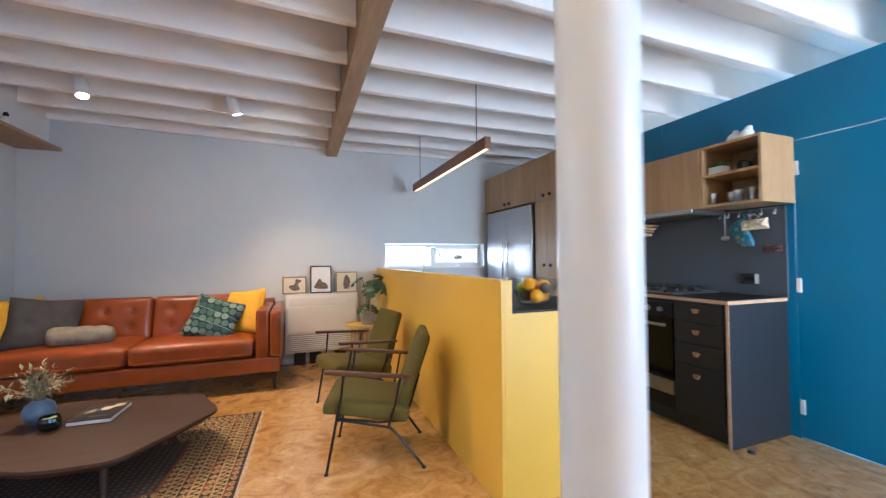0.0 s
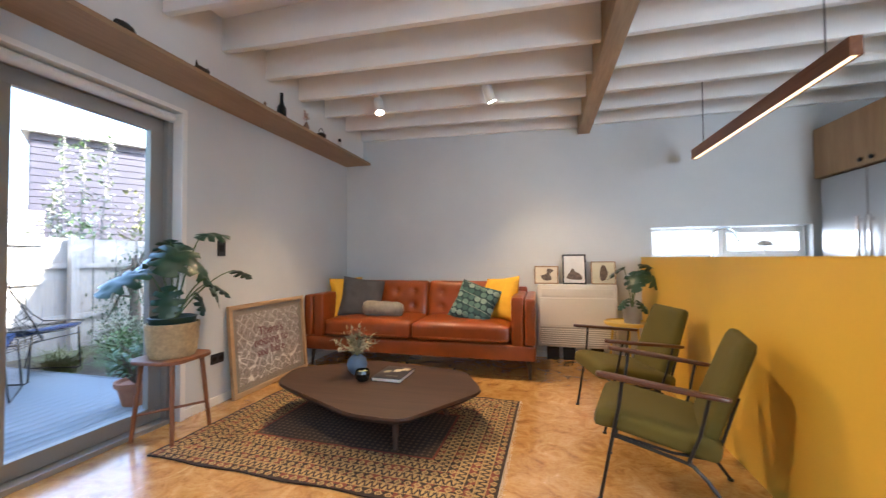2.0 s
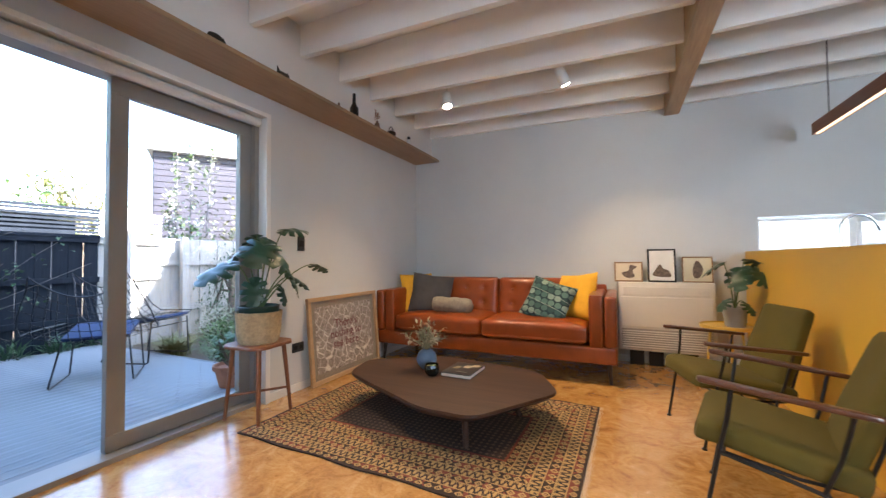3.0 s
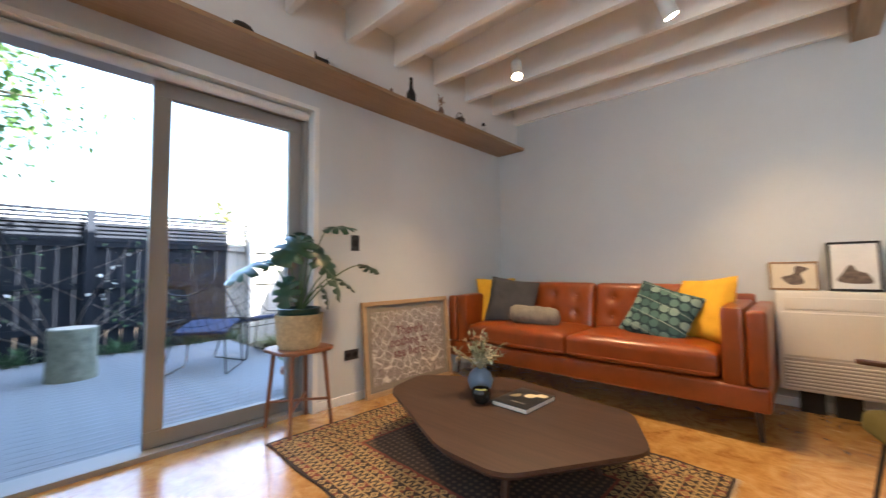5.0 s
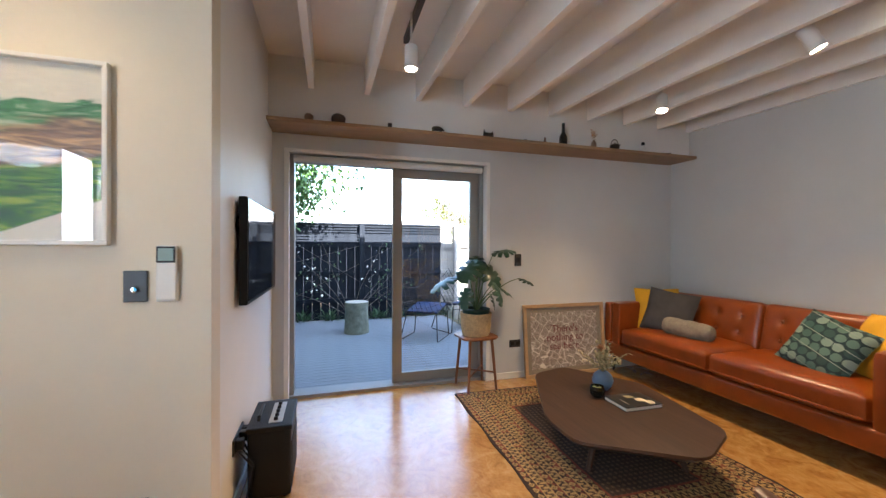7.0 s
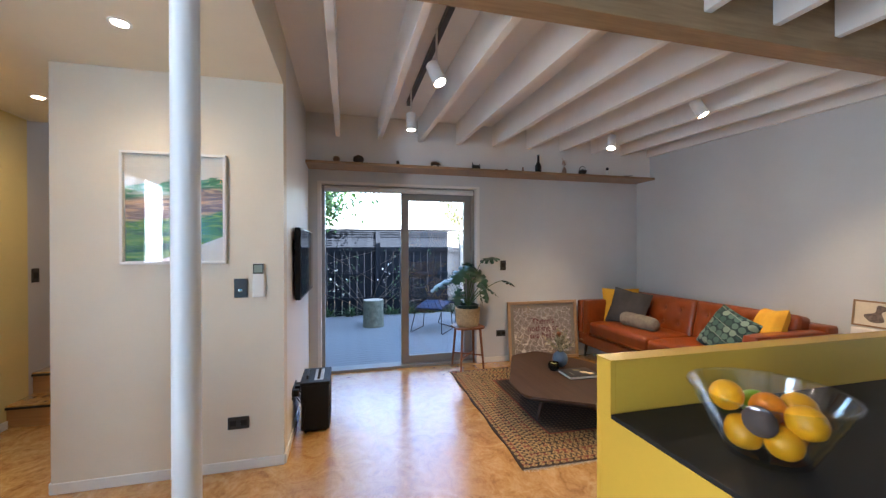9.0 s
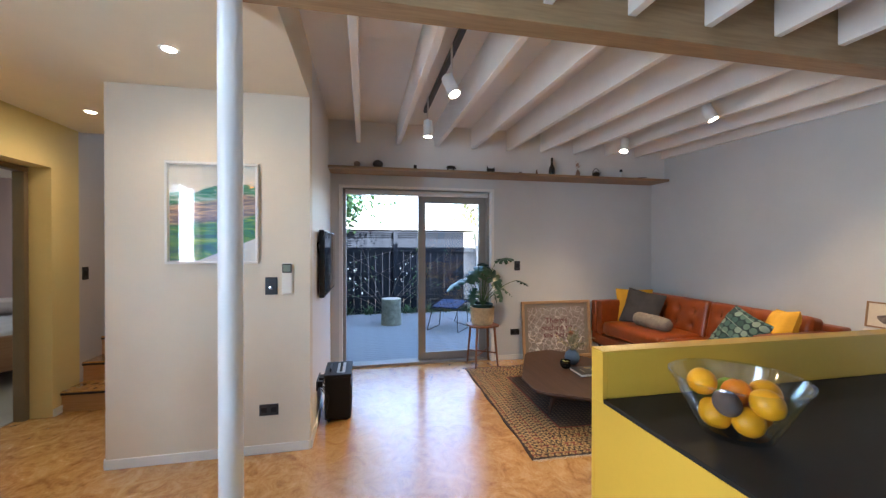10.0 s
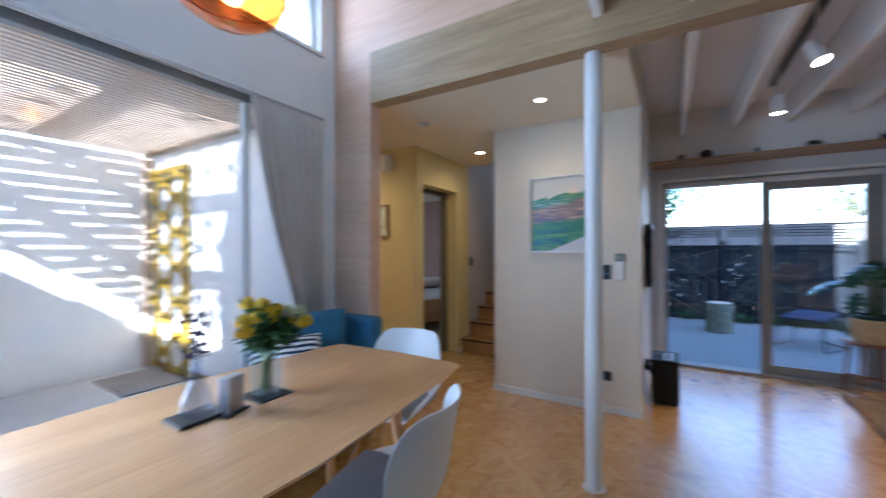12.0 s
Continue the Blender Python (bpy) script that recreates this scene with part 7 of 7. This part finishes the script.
def fence(name, label, x, y0, y1, z1, slats, mtl):
    f = tagged(new(name), label, "fence")
    shared = None
    n = int((y1 - y0) / 0.15)
    zb = z1 - (0.36 if slats else 0.0)
    for k in range(n):
        if shared is None:
            o = part("board", box(-0.009, 0.009, -0.071, 0.071, -0.16, zb, bev=0.002), mtl, f)
            shared = o.data
        else:
            o = new("board", shared)
            o.parent = f
        o.matrix_basis = pose(x - 0.012 * (k % 2), y0 + 0.075 + 0.15 * k, 0)
    for z in ([0.25, 0.75, zb - 0.06] if slats else [0.25, 0.95]):
        part("rail", box(x + 0.010, x + 0.05, y0, y1, z, z + 0.07, bev=0.003), mtl, f)
    if slats:
        part("cap_rail", box(x - 0.02, x + 0.06, y0, y1, zb + 0.002, zb + 0.04, bev=0.003), mtl, f)
        for k in range(6):
            part("slat", box(x, x + 0.02, y0, y1, zb + 0.06 + 0.050 * k, zb + 0.088 + 0.050 * k), mtl, f)
        part("cap_rail", box(x - 0.01, x + 0.04, y0, y1, z1 - 0.008, z1 + 0.022, bev=0.003), mtl, f)
    y = y0 + 0.3
    while y < y1 + 0.2:
        part("post", box(x + 0.052, x + 0.14, y - 0.045, y + 0.045, -0.16, z1 + 0.02, bev=0.004), mtl, f)
        y += 2.16 if slats else 1.8
    return f


fence("fence", "black stained timber fence with slatted top", -6.25, -2.98, 3.17, 1.68, True, STAIN)
# Pale boards take over where the black ones stop, from y 3.17.
PALING = wood("pale paling", (0.30, 0.28, 0.25), (0.50, 0.47, 0.43), "z", 0.8)
fence("fence", "pale paling fence with a slatted top in the sun", -6.27, 3.175, 3.93, 1.67, True, PALING)
fence("fence", "lower pale paling fence in the sun", -6.30, 3.93, 9.0, 1.36, False, PALING)
sf = fence("fence", "black stained side fence of the deck garden", 0, 0, 3.6, 1.66, False, STAIN)
sf.matrix_basis = pose(-2.65, -0.75, 0, 0, 0, 90)

# neighbouring buildings
nh = thing("neighbour_house", "two-storey dark weatherboard house beyond the fence", "house")
CLAD = M("purple-brown weatherboard", (0.036, 0.031, 0.042), 0.6, var=0.1, scale=1)
part("wall", box(-19, -14.2, 8.0, 19, -0.16, 4.75), CLAD, nh)
for k in range(22):
    part("weatherboard", box(-14.2, -14.16, 8.0, 19, 0.25 + 0.205 * k, 0.435 + 0.205 * k, bev=0.004), CLAD, nh)
part("roof", box(-19.3, -13.9, 7.8, 19.3, 4.75, 4.90), M("pale roof edge", (0.5, 0.5, 0.5), 0.5), nh)
for k in range(22):
    part("weatherboard", box(-19, -14.2, 7.96, 8.0, 0.25 + 0.205 * k, 0.435 + 0.205 * k, bev=0.004), CLAD, nh)
nh.matrix_basis = Matrix.Translation((-14.2, 8.0, 0)) @ pose(0, 0, 0, 0, 0, -33) @ Matrix.Translation((14.2, -8.0, 0))
part("downpipe", rod((-14.08, 11.3, 0), (-14.08, 11.3, 4.7), 0.06, 0.06, 12), WHITEPLASTIC, nh)
part("rain_head", box(-14.2, -13.95, 11.15, 11.45, 4.2, 4.6, bev=0.02), WHITEPLASTIC, nh)
ns = thing("neighbour_shed", "low dark shed roof beyond the fence", "shed")
part("wall", box(-12, -9.8, -4, 4.3, -0.16, 1.82), STAIN, ns)
part("roof", box(-12.4, -9.4, -4.3, 4.6, 1.88, 2.0, bev=0.01), M("pale metal roof", (0.45, 0.46, 0.48), 0.4, 0.3), ns)
# Invented block: keeps sun off the strip window and the black fence.
nn = thing("north_sun_block", "tall pale rendered block added to the north against the sun", "house")
part("wall", box(-0.1, 10.0, 7.4, 12.0, -0.16, 6.9), M("pale render", (0.72, 0.71, 0.68), 0.8, var=0.05), nn)
part("roof", box(-0.2, 10.2, 7.3, 12.2, 6.9, 7.05), M("grey roof sheet", (0.3, 0.31, 0.32), 0.5), nn)


# plants
FOL = M("sunlit shrub leaf", (0.075, 0.13, 0.03), 0.55, var=0.45, scale=9, bmp=0.1)
FOLD = M("dark shrub leaf", (0.035, 0.085, 0.03), 0.5, var=0.4, scale=9, bmp=0.1)
FOLY = M("golden shrub leaf", (0.16, 0.16, 0.045), 0.6, var=0.35, scale=9)
SILVER = M("silver shrub leaf", (0.20, 0.22, 0.15), 0.7, var=0.3, scale=9)
BARK = M("grey bark", (0.13, 0.105, 0.08), 0.9, var=0.35, scale=20, fine=80, bmp=0.8)
rg = random.Random(21)


def shrub(name, label, x, y, z, rx, ry, rz_, n, ln, w, mtl, grass=False, cat="shrub"):
    t = thing(name, label, cat, loc=(x, y, z))
    b = bmesh.new()
    for k in range(n):
        a, e, rr_ = rg.uniform(0, 6.283), math.acos(rg.uniform(0.0, 1)), rg.uniform(0.45, 1.0) * (0.85 + 0.3 * noise.noise(Vector((k * 0.37, x, y))))
        d = Vector((math.cos(a) * math.sin(e), math.sin(a) * math.sin(e), math.cos(e)))
        if grass:
            leaf_blade(b, Vector((rg.gauss(0, rx * 0.25), rg.gauss(0, ry * 0.25), 0)), Vector((d.x * 0.7, d.y * 0.7, 0.9)), ln * rg.uniform(0.6, 1.1), w, curl=0.35)
        else:
            p = Vector((d.x * rx * rr_, d.y * ry * rr_, d.z * rz_ * rr_))
            leaf_blade(b, p, d + Vector((rg.uniform(-0.8, 0.8), rg.uniform(-0.8, 0.8), rg.uniform(-0.2, 0.9))), ln * rg.uniform(0.6, 1.2), w)
    part("foliage", b, mtl, t)
    if not grass:
        s = None
        for k in range(5):
            s = rod((0, 0, -0.02), (rg.uniform(-0.5, 0.5) * rx, rg.uniform(-0.5, 0.5) * ry, rz_ * 0.6), 0.012, 0.005, 6, s)
        part("branches", s, BARK, t)
    return t


shrub("shrub", "low sunlit green shrub in the garden bed", -4.9, 4.0, -0.16, 0.45, 0.38, 0.42, 700, 0.06, 0.018, FOL)
shrub("shrub", "silver-leaved low shrub in the garden bed", -5.6, 4.45, -0.16, 0.55, 0.45, 0.55, 800, 0.06, 0.016, SILVER)
shrub("shrub", "bright green shrub beside the paling fence", -5.5, 5.1, -0.16, 0.6, 0.6, 0.75, 900, 0.07, 0.02, FOL)
shrub("grass_tuft", "tan ornamental grass tuft in the garden bed", -4.9, 3.35, -0.16, 0.3, 0.25, 0.3, 380, 0.42, 0.006, FOLY, True, "grass")
shrub("grass_tuft", "green ornamental grass tuft by the deck", -4.1, 3.45, -0.16, 0.3, 0.2, 0.3, 300, 0.38, 0.006, FOL, True, "grass")
shrub("shrub", "golden leafy shrub at the deck edge", -3.7, 3.5, -0.16, 0.42, 0.30, 0.62, 600, 0.07, 0.022, FOLY)
for k in range(9):
    y = -0.2 + 0.42 * k
    shrub("fern", "dark green fern along the fence foot", -6.02, y, -0.16, 0.18, 0.2, 0.25, 130, 0.20, 0.011, FOLD, False, "fern")
for k in range(6):
    shrub("shrub", "tall leafy shrub beyond the paling fence", -7.6 - 0.3 * (k % 2), 4.6 + 0.75 * k, -0.16, 0.65, 0.6, 2.2 + 0.35 * (k % 3), 900, 0.10, 0.030, FOL if k % 2 else FOLY)


def tree(name, label, x, y, h_, r_, crown_z, n, mtl, ln=0.11, w=0.03):
    t = thing(name, label, "tree", loc=(x, y, -0.16))
    tr_ = tube([(0, 0, 0), (0.05, 0.02, h_ * 0.35), (-0.03, 0.06, h_ * 0.7), (0.02, 0.0, h_)], [0.09, 0.07, 0.05, 0.02], 10)
    cr = bmesh.new()
    for k in range(13):
        a = rg.uniform(0, 6.283)
        z0 = h_ * rg.uniform(0.5, 0.95)
        tip = Vector((math.cos(a) * r_ * rg.uniform(0.5, 1.0), math.sin(a) * r_ * rg.uniform(0.5, 1.0), crown_z + rg.uniform(-0.7, 0.8)))
        tr_ = tube([(0, 0.03, z0), Vector((0, 0.03, z0)).lerp(tip, 0.5) + Vector((0, 0, 0.2)), tip], [0.03, 0.018, 0.006], 7, tr_)
        for i in range(n // 13):
            p = Vector((0, 0.03, z0)).lerp(tip, rg.uniform(0.35, 1.05)) + Vector((rg.gauss(0, 0.17), rg.gauss(0, 0.17), rg.gauss(-0.12, 0.22)))
            leaf_blade(cr, p, Vector((rg.uniform(-1, 1), rg.uniform(-1, 1), rg.uniform(-1.0, 0.3))), ln * rg.uniform(0.6, 1.2), w)
    part("trunk", tr_, BARK, t, smooth=True)
    part("crown", cr, mtl, t)
    return t


tree("tree", "slender garden tree with hanging green leaves", -5.35, 0.25, 3.2, 1.25, 2.95, 3400, M("light green tree leaf", (0.07, 0.155, 0.035), 0.5, var=0.4, scale=9))
tree("tree", "far palm-like tree beyond the fence", -14.0, 6.0, 3.0, 0.9, 3.3, 700, FOLY, 0.25, 0.04)
tree("tree", "far leafy tree beyond the fence", -13.0, 5.0, 2.1, 0.8, 2.3, 800, FOL, 0.15, 0.05)
tree("tree", "small layered conifer before the paling fence", -6.0, 4.85, 1.25, 0.35, 0.95, 900, FOLD, 0.07, 0.012)

# espaliered climber with white blossom on the black fence
es = thing("espalier", "espaliered climber with white blossom on wires", "climber", loc=(-6.10, 1.45, -0.1))
LIMB = M("grey branch", (0.12, 0.11, 0.10), 0.8, var=0.2)
el, ew = bmesh.new(), bmesh.new()
for k, (y, z) in enumerate(((-0.95, 1.25), (-0.85, 0.85), (-0.55, 1.45), (0.55, 1.45), (0.85, 1.1), (1.3, 1.35), (1.1, 0.7), (-1.2, 0.6))):
    pts = [Vector((0, 0, 0.05)).lerp(Vector((0.0, y, z)), i / 6) + Vector((rg.uniform(0, 0.03), 0.03 * math.sin(i + k), 0.10 * math.sin(math.pi * i / 6))) for i in range(7)]
    part("branch", tube(pts, [0.007 - 0.0008 * i for i in range(7)], 6), LIMB, es, smooth=True)
    for i in range(26):
        p = pts[rg.randrange(3, 7)] + Vector((rg.uniform(0, 0.08), rg.gauss(0, 0.10), rg.gauss(0, 0.06)))
        leaf_blade(ew if rg.random() < (0.5 if k in (0, 1, 3) else 0.0) else el, p, Vector((rg.uniform(0, 1), rg.uniform(-1, 1), rg.uniform(-1, 1))), 0.06, 0.02)
for y0, z0, y1, z1 in ((-1.3, 0.3, 1.0, 1.5), (-1.0, 1.45, 0.9, 0.25), (-0.2, 0.2, 1.6, 1.1), (-1.3, 1.0, 0.2, 1.4)):
    part("wire", rod((-0.02, y0, z0), (-0.02, y1, z1), 0.003, 0.003, 6), LIMB, es)
part("leaves", el, FOLD, es)
part("blossom", ew, M("white blossom", (0.80, 0.80, 0.74), 0.6, var=0.05), es, "white blossom clusters")

# tall flowering climbers on stakes beyond the paling fence
CREAMFLOWER = M("cream blossom", (0.62, 0.60, 0.46), 0.7, var=0.2, scale=20)


def staked_climber(x, y, h_, lean):
    t = thing("staked_climber", "cream-flowered climber trained up a thin stake", "climber", "staked climbers", loc=(x, y, -0.16))
    part("stake", rod((0, 0, 0), (0, lean, h_), 0.014, 0.010, 8), LIMB, t)
    lv, fl_ = bmesh.new(), bmesh.new()
    for k in range(190):
        f = rg.uniform(0.35, 1.0)
        w_ = 0.035 + 0.13 * (1 - f)
        p = Vector((rg.gauss(0, w_), lean * f + rg.gauss(0, w_), h_ * f))
        leaf_blade(lv if rg.random() < 0.45 else fl_, p, Vector((rg.uniform(-1, 1), rg.uniform(-1, 1), rg.uniform(-0.6, 0.8))), rg.uniform(0.06, 0.11), 0.026)
    part("leaves", lv, FOL, t)
    part("blossom", fl_, CREAMFLOWER, t, "cream blossom clusters")


for x, y, h_, lean in ((-7.0, 4.45, 2.35, 0.0), (-7.05, 4.58, 3.1, 0.02), (-6.95, 4.70, 3.3, 0.12), (-7.1, 5.05, 3.4, 0.22)):
    staked_climber(x, y, h_, lean)

# stump, terracotta pot, wire chairs on the deck
stp = thing("stump_stool", "barked tree stump stool on the deck", "stool", loc=(-4.90, 1.46, -0.03))
part("trunk", lathe([(0, 0), (0.185, 0), (0.18, 0.10), (0.172, 0.30), (0.178, 0.455), (0.17, 0.465)], seg=28), M("mossy grey bark", (0.16, 0.17, 0.13), 0.9, var=0.4, scale=12, fine=60, bmp=0.8), stp, smooth=True)
part("cut_face", lathe([(0, 0.468), (0.168, 0.466), (0.172, 0.455)], seg=28), M("sawn wood", (0.50, 0.44, 0.36), 0.8, var=0.15), stp)
tpot = thing("potted_succulent", "jade plant in a terracotta pot on the deck", "plant", loc=(-3.02, 2.72, -0.03))
part("pot", lathe([(0, 0), (0.09, 0), (0.125, 0.14), (0.14, 0.14), (0.142, 0.175), (0.128, 0.175), (0.122, 0.15), (0, 0.15)], seg=28), M("terracotta", (0.36, 0.15, 0.08), 0.8, var=0.2, scale=12), tpot, smooth=True)
jb, js = bmesh.new(), None
for k in range(16):
    a, e = rg.uniform(0, 6.28), rg.uniform(0.1, 1.1)
    d = Vector((math.cos(a) * math.sin(e), math.sin(a) * math.sin(e), math.cos(e)))
    js = tube([(0, 0, 0.14), Vector((0, 0, 0.17)) + d * 0.10, Vector((0, 0, 0.17)) + d * 0.22], [0.011, 0.008, 0.005], 6, js)
    for i in range(16):
        leaf_blade(jb, Vector((0, 0, 0.17)) + d * rg.uniform(0.10, 0.26) + Vector((rg.gauss(0, 0.02), rg.gauss(0, 0.02), 0)), d + Vector([rg.uniform(-1, 1) for _ in range(3)]), 0.045, 0.016)
part("stems", js, BARK, tpot)
part("leaves", jb, M("jade leaf", (0.11, 0.19, 0.09), 0.4, var=0.3), tpot)


def wire_chair(loc, rz):
    ch = thing("wire_chair", "black wire lounge chair with a navy seat pad", "chair", "wire chairs on the deck", loc, rz)

    def surf(u, v):
        # u across -1..1, v from front 0 to back top 1
        x = -0.36 + 0.55 * min(v, 0.55) / 0.55 + 0.28 * max(0, v - 0.5) / 0.5
        z = 0.43 - 0.09 * min(v, 0.55) / 0.55 + 0.42 * max(0, (v - 0.5) / 0.5) ** 1.1
        w = 0.30 + 0.14 * math.sin(math.pi * min(1, v * 1.05))
        return Vector((x + 0.05 * u * u, w * u, z + 0.12 * u * u * (0.4 + v)))
    for i in range(13):
        part("wire", tube([surf(-1 + 2 * i / 12, j / 10) for j in range(11)], 0.003, 4), BLACKMETAL, ch)
    for j in range(13):
        part("wire", tube([surf(-1 + 2 * i / 10, j / 12) for i in range(11)], 0.003, 4), BLACKMETAL, ch)
    part("rim", tube([surf(-1, j / 10) for j in range(11)] + [surf(-1 + 2 * i / 10, 1) for i in range(1, 11)] + [surf(1, 1 - j / 10) for j in range(1, 11)] + [surf(1 - 2 * i / 10, 0) for i in range(1, 10)], 0.006, 6), BLACKMETAL, ch, smooth=True)
    part("seat_pad", join(None, cushion(0.46, 0.46, 0.035, 0.015, 0.004, 8), pose(-0.11, 0, 0.42, 0, 9, 0)), M("navy outdoor cloth", (0.02, 0.035, 0.09), 0.85, var=0.15) if rz < 0 else bpy.data.materials["navy outdoor cloth"], ch, "navy seat pad", True)
    for s in (-1, 1):
        part("sled_leg", tube([(-0.30, 0.24 * s, 0.42), (-0.30, 0.27 * s, 0.02), (-0.27, 0.27 * s, 0.008), (0.18, 0.27 * s, 0.008), (0.21, 0.27 * s, 0.02), (0.10, 0.22 * s, 0.38)], 0.007, 8), BLACKMETAL, ch, smooth=True)
    part("cross_bar", rod((-0.30, -0.26, 0.36), (-0.30, 0.26, 0.36), 0.006), BLACKMETAL, ch)
    return ch


wa = wire_chair((-4.25, 2.35, -0.03), -35)
copy_thing(wa, pose(-4.75, 2.95, -0.03, 0, 0, 200))

# ---- courtyard to the south ----
struct("pavement", box(0.6, 6.0, -4.4, -1.6, -0.16, -0.05), M("pale concrete paving", (0.42, 0.41, 0.39), 0.85, var=0.12, scale=2, fine=60, bmp=0.2), "pale concrete courtyard paving")
CW = M("white courtyard render", (0.84, 0.84, 0.83), 0.8, var=0.03, fine=90, bmp=0.2)
struct("wall_courtyard", box(-0.6, 8.0, -4.60, -4.46, -0.16, 2.36), CW, "white rendered courtyard wall")
tagged(part("doormat", box(0.58, 1.10, -4.2, -3.45, -0.05, -0.035, bev=0.004), M("grey coir mat", (0.20, 0.18, 0.16), 0.95, var=0.25, fine=150, bmp=0.8)), "grey coir doormat on the courtyard paving", "mat")
OCHRE = M("ochre screen paint", (0.40, 0.27, 0.02), 0.5, var=0.06)


def lattice(name, label, w, h_, mtl, flat, px_=0.17, pz_=0.21, band=0.05):
    """A panel of long six-sided holes: bands stepped up and down by turns, joined where they meet. In y and z."""
    f = tagged(new(name), label, "screen")
    rise = pz_ - band * 0.6
    for k in range(int(h_ / pz_) + 1):
        z0 = k * pz_
        pts, y, up = [], -px_ * 0.5, k % 2
        while y < w + px_:
            z = z0 + (rise if up else 0.0)
            pts += [(y + 0.14 * px_, z), (y + 0.86 * px_, z)]
            y, up = y + px_, 1 - up
        bm = bmesh.new()
        rows_ = []
        for yy, z in pts:
            yy = min(max(yy, 0.0), w)
            z = min(z, h_ - band)
            rows_.append([bm.verts.new(p) for p in ((0, yy, z), (flat, yy, z), (flat, yy, z + band), (0, yy, z + band))])
        for p, q in zip(rows_, rows_[1:]):
            if abs(p[0].co.y - q[0].co.y) < 1e-5:
                continue
            for i in range(4):
                bm.faces.new((p[i], p[(i + 1) % 4], q[(i + 1) % 4], q[i]))
        part("band", bm, mtl, f)
    part("screen_frame", multi((0, flat, -0.03, 0, 0, h_ + 0.05), (0, flat, w, w + 0.03, 0, h_ + 0.05), (0, flat, 0, w, h_, h_ + 0.05)), mtl, f)
    return f


ls = lattice("lattice_screen", "ochre yellow lattice screen in the courtyard", 0.78, 2.2, OCHRE, 0.03, 0.28, 0.19, 0.065)
ls.matrix_basis = pose(0.50, -4.38, -0.05)
# Lattice and wall below it are added out of view to pattern the sunlight.
es2 = lattice("lattice_screen", "unseen white lattice added to throw the sun pattern", 2.7, 2.2, CW, 0.03, 0.20, 0.26, 0.048)
es2.matrix_basis = pose(3.15, -4.40, 2.15)
struct("wall_courtyard_east", box(3.14, 3.24, -4.46, -1.57, -0.16, 2.15), CW, "white rendered courtyard wall")
pg = thing("pergola", "white slatted timber pergola over the courtyard", "pergola")
SLAT = M("pale pergola timber", (0.55, 0.44, 0.33), 0.7, var=0.1, scale=4)
shared = None
for k in range(44):
    y = -4.42 + 0.065 * k
    if shared is None:
        o = part("slat", box(0.45, 3.12, -0.021, 0.021, 2.392, 2.412, bev=0.002), SLAT, pg)
        shared = o.data
    else:
        o = new("slat", shared)
        o.parent = pg
    o.matrix_basis = pose(0, y, 0)
for x in (0.55, 1.5, 2.6):
    part("rafter", box(x - 0.045, x + 0.045, -4.45, -1.57, 2.412, 2.54, bev=0.003), SLAT, pg)
for x in (0.55, 2.9):
    part("post", box(x - 0.04, x + 0.04, -4.44, -4.36, -0.05, 2.40), SLAT, pg)
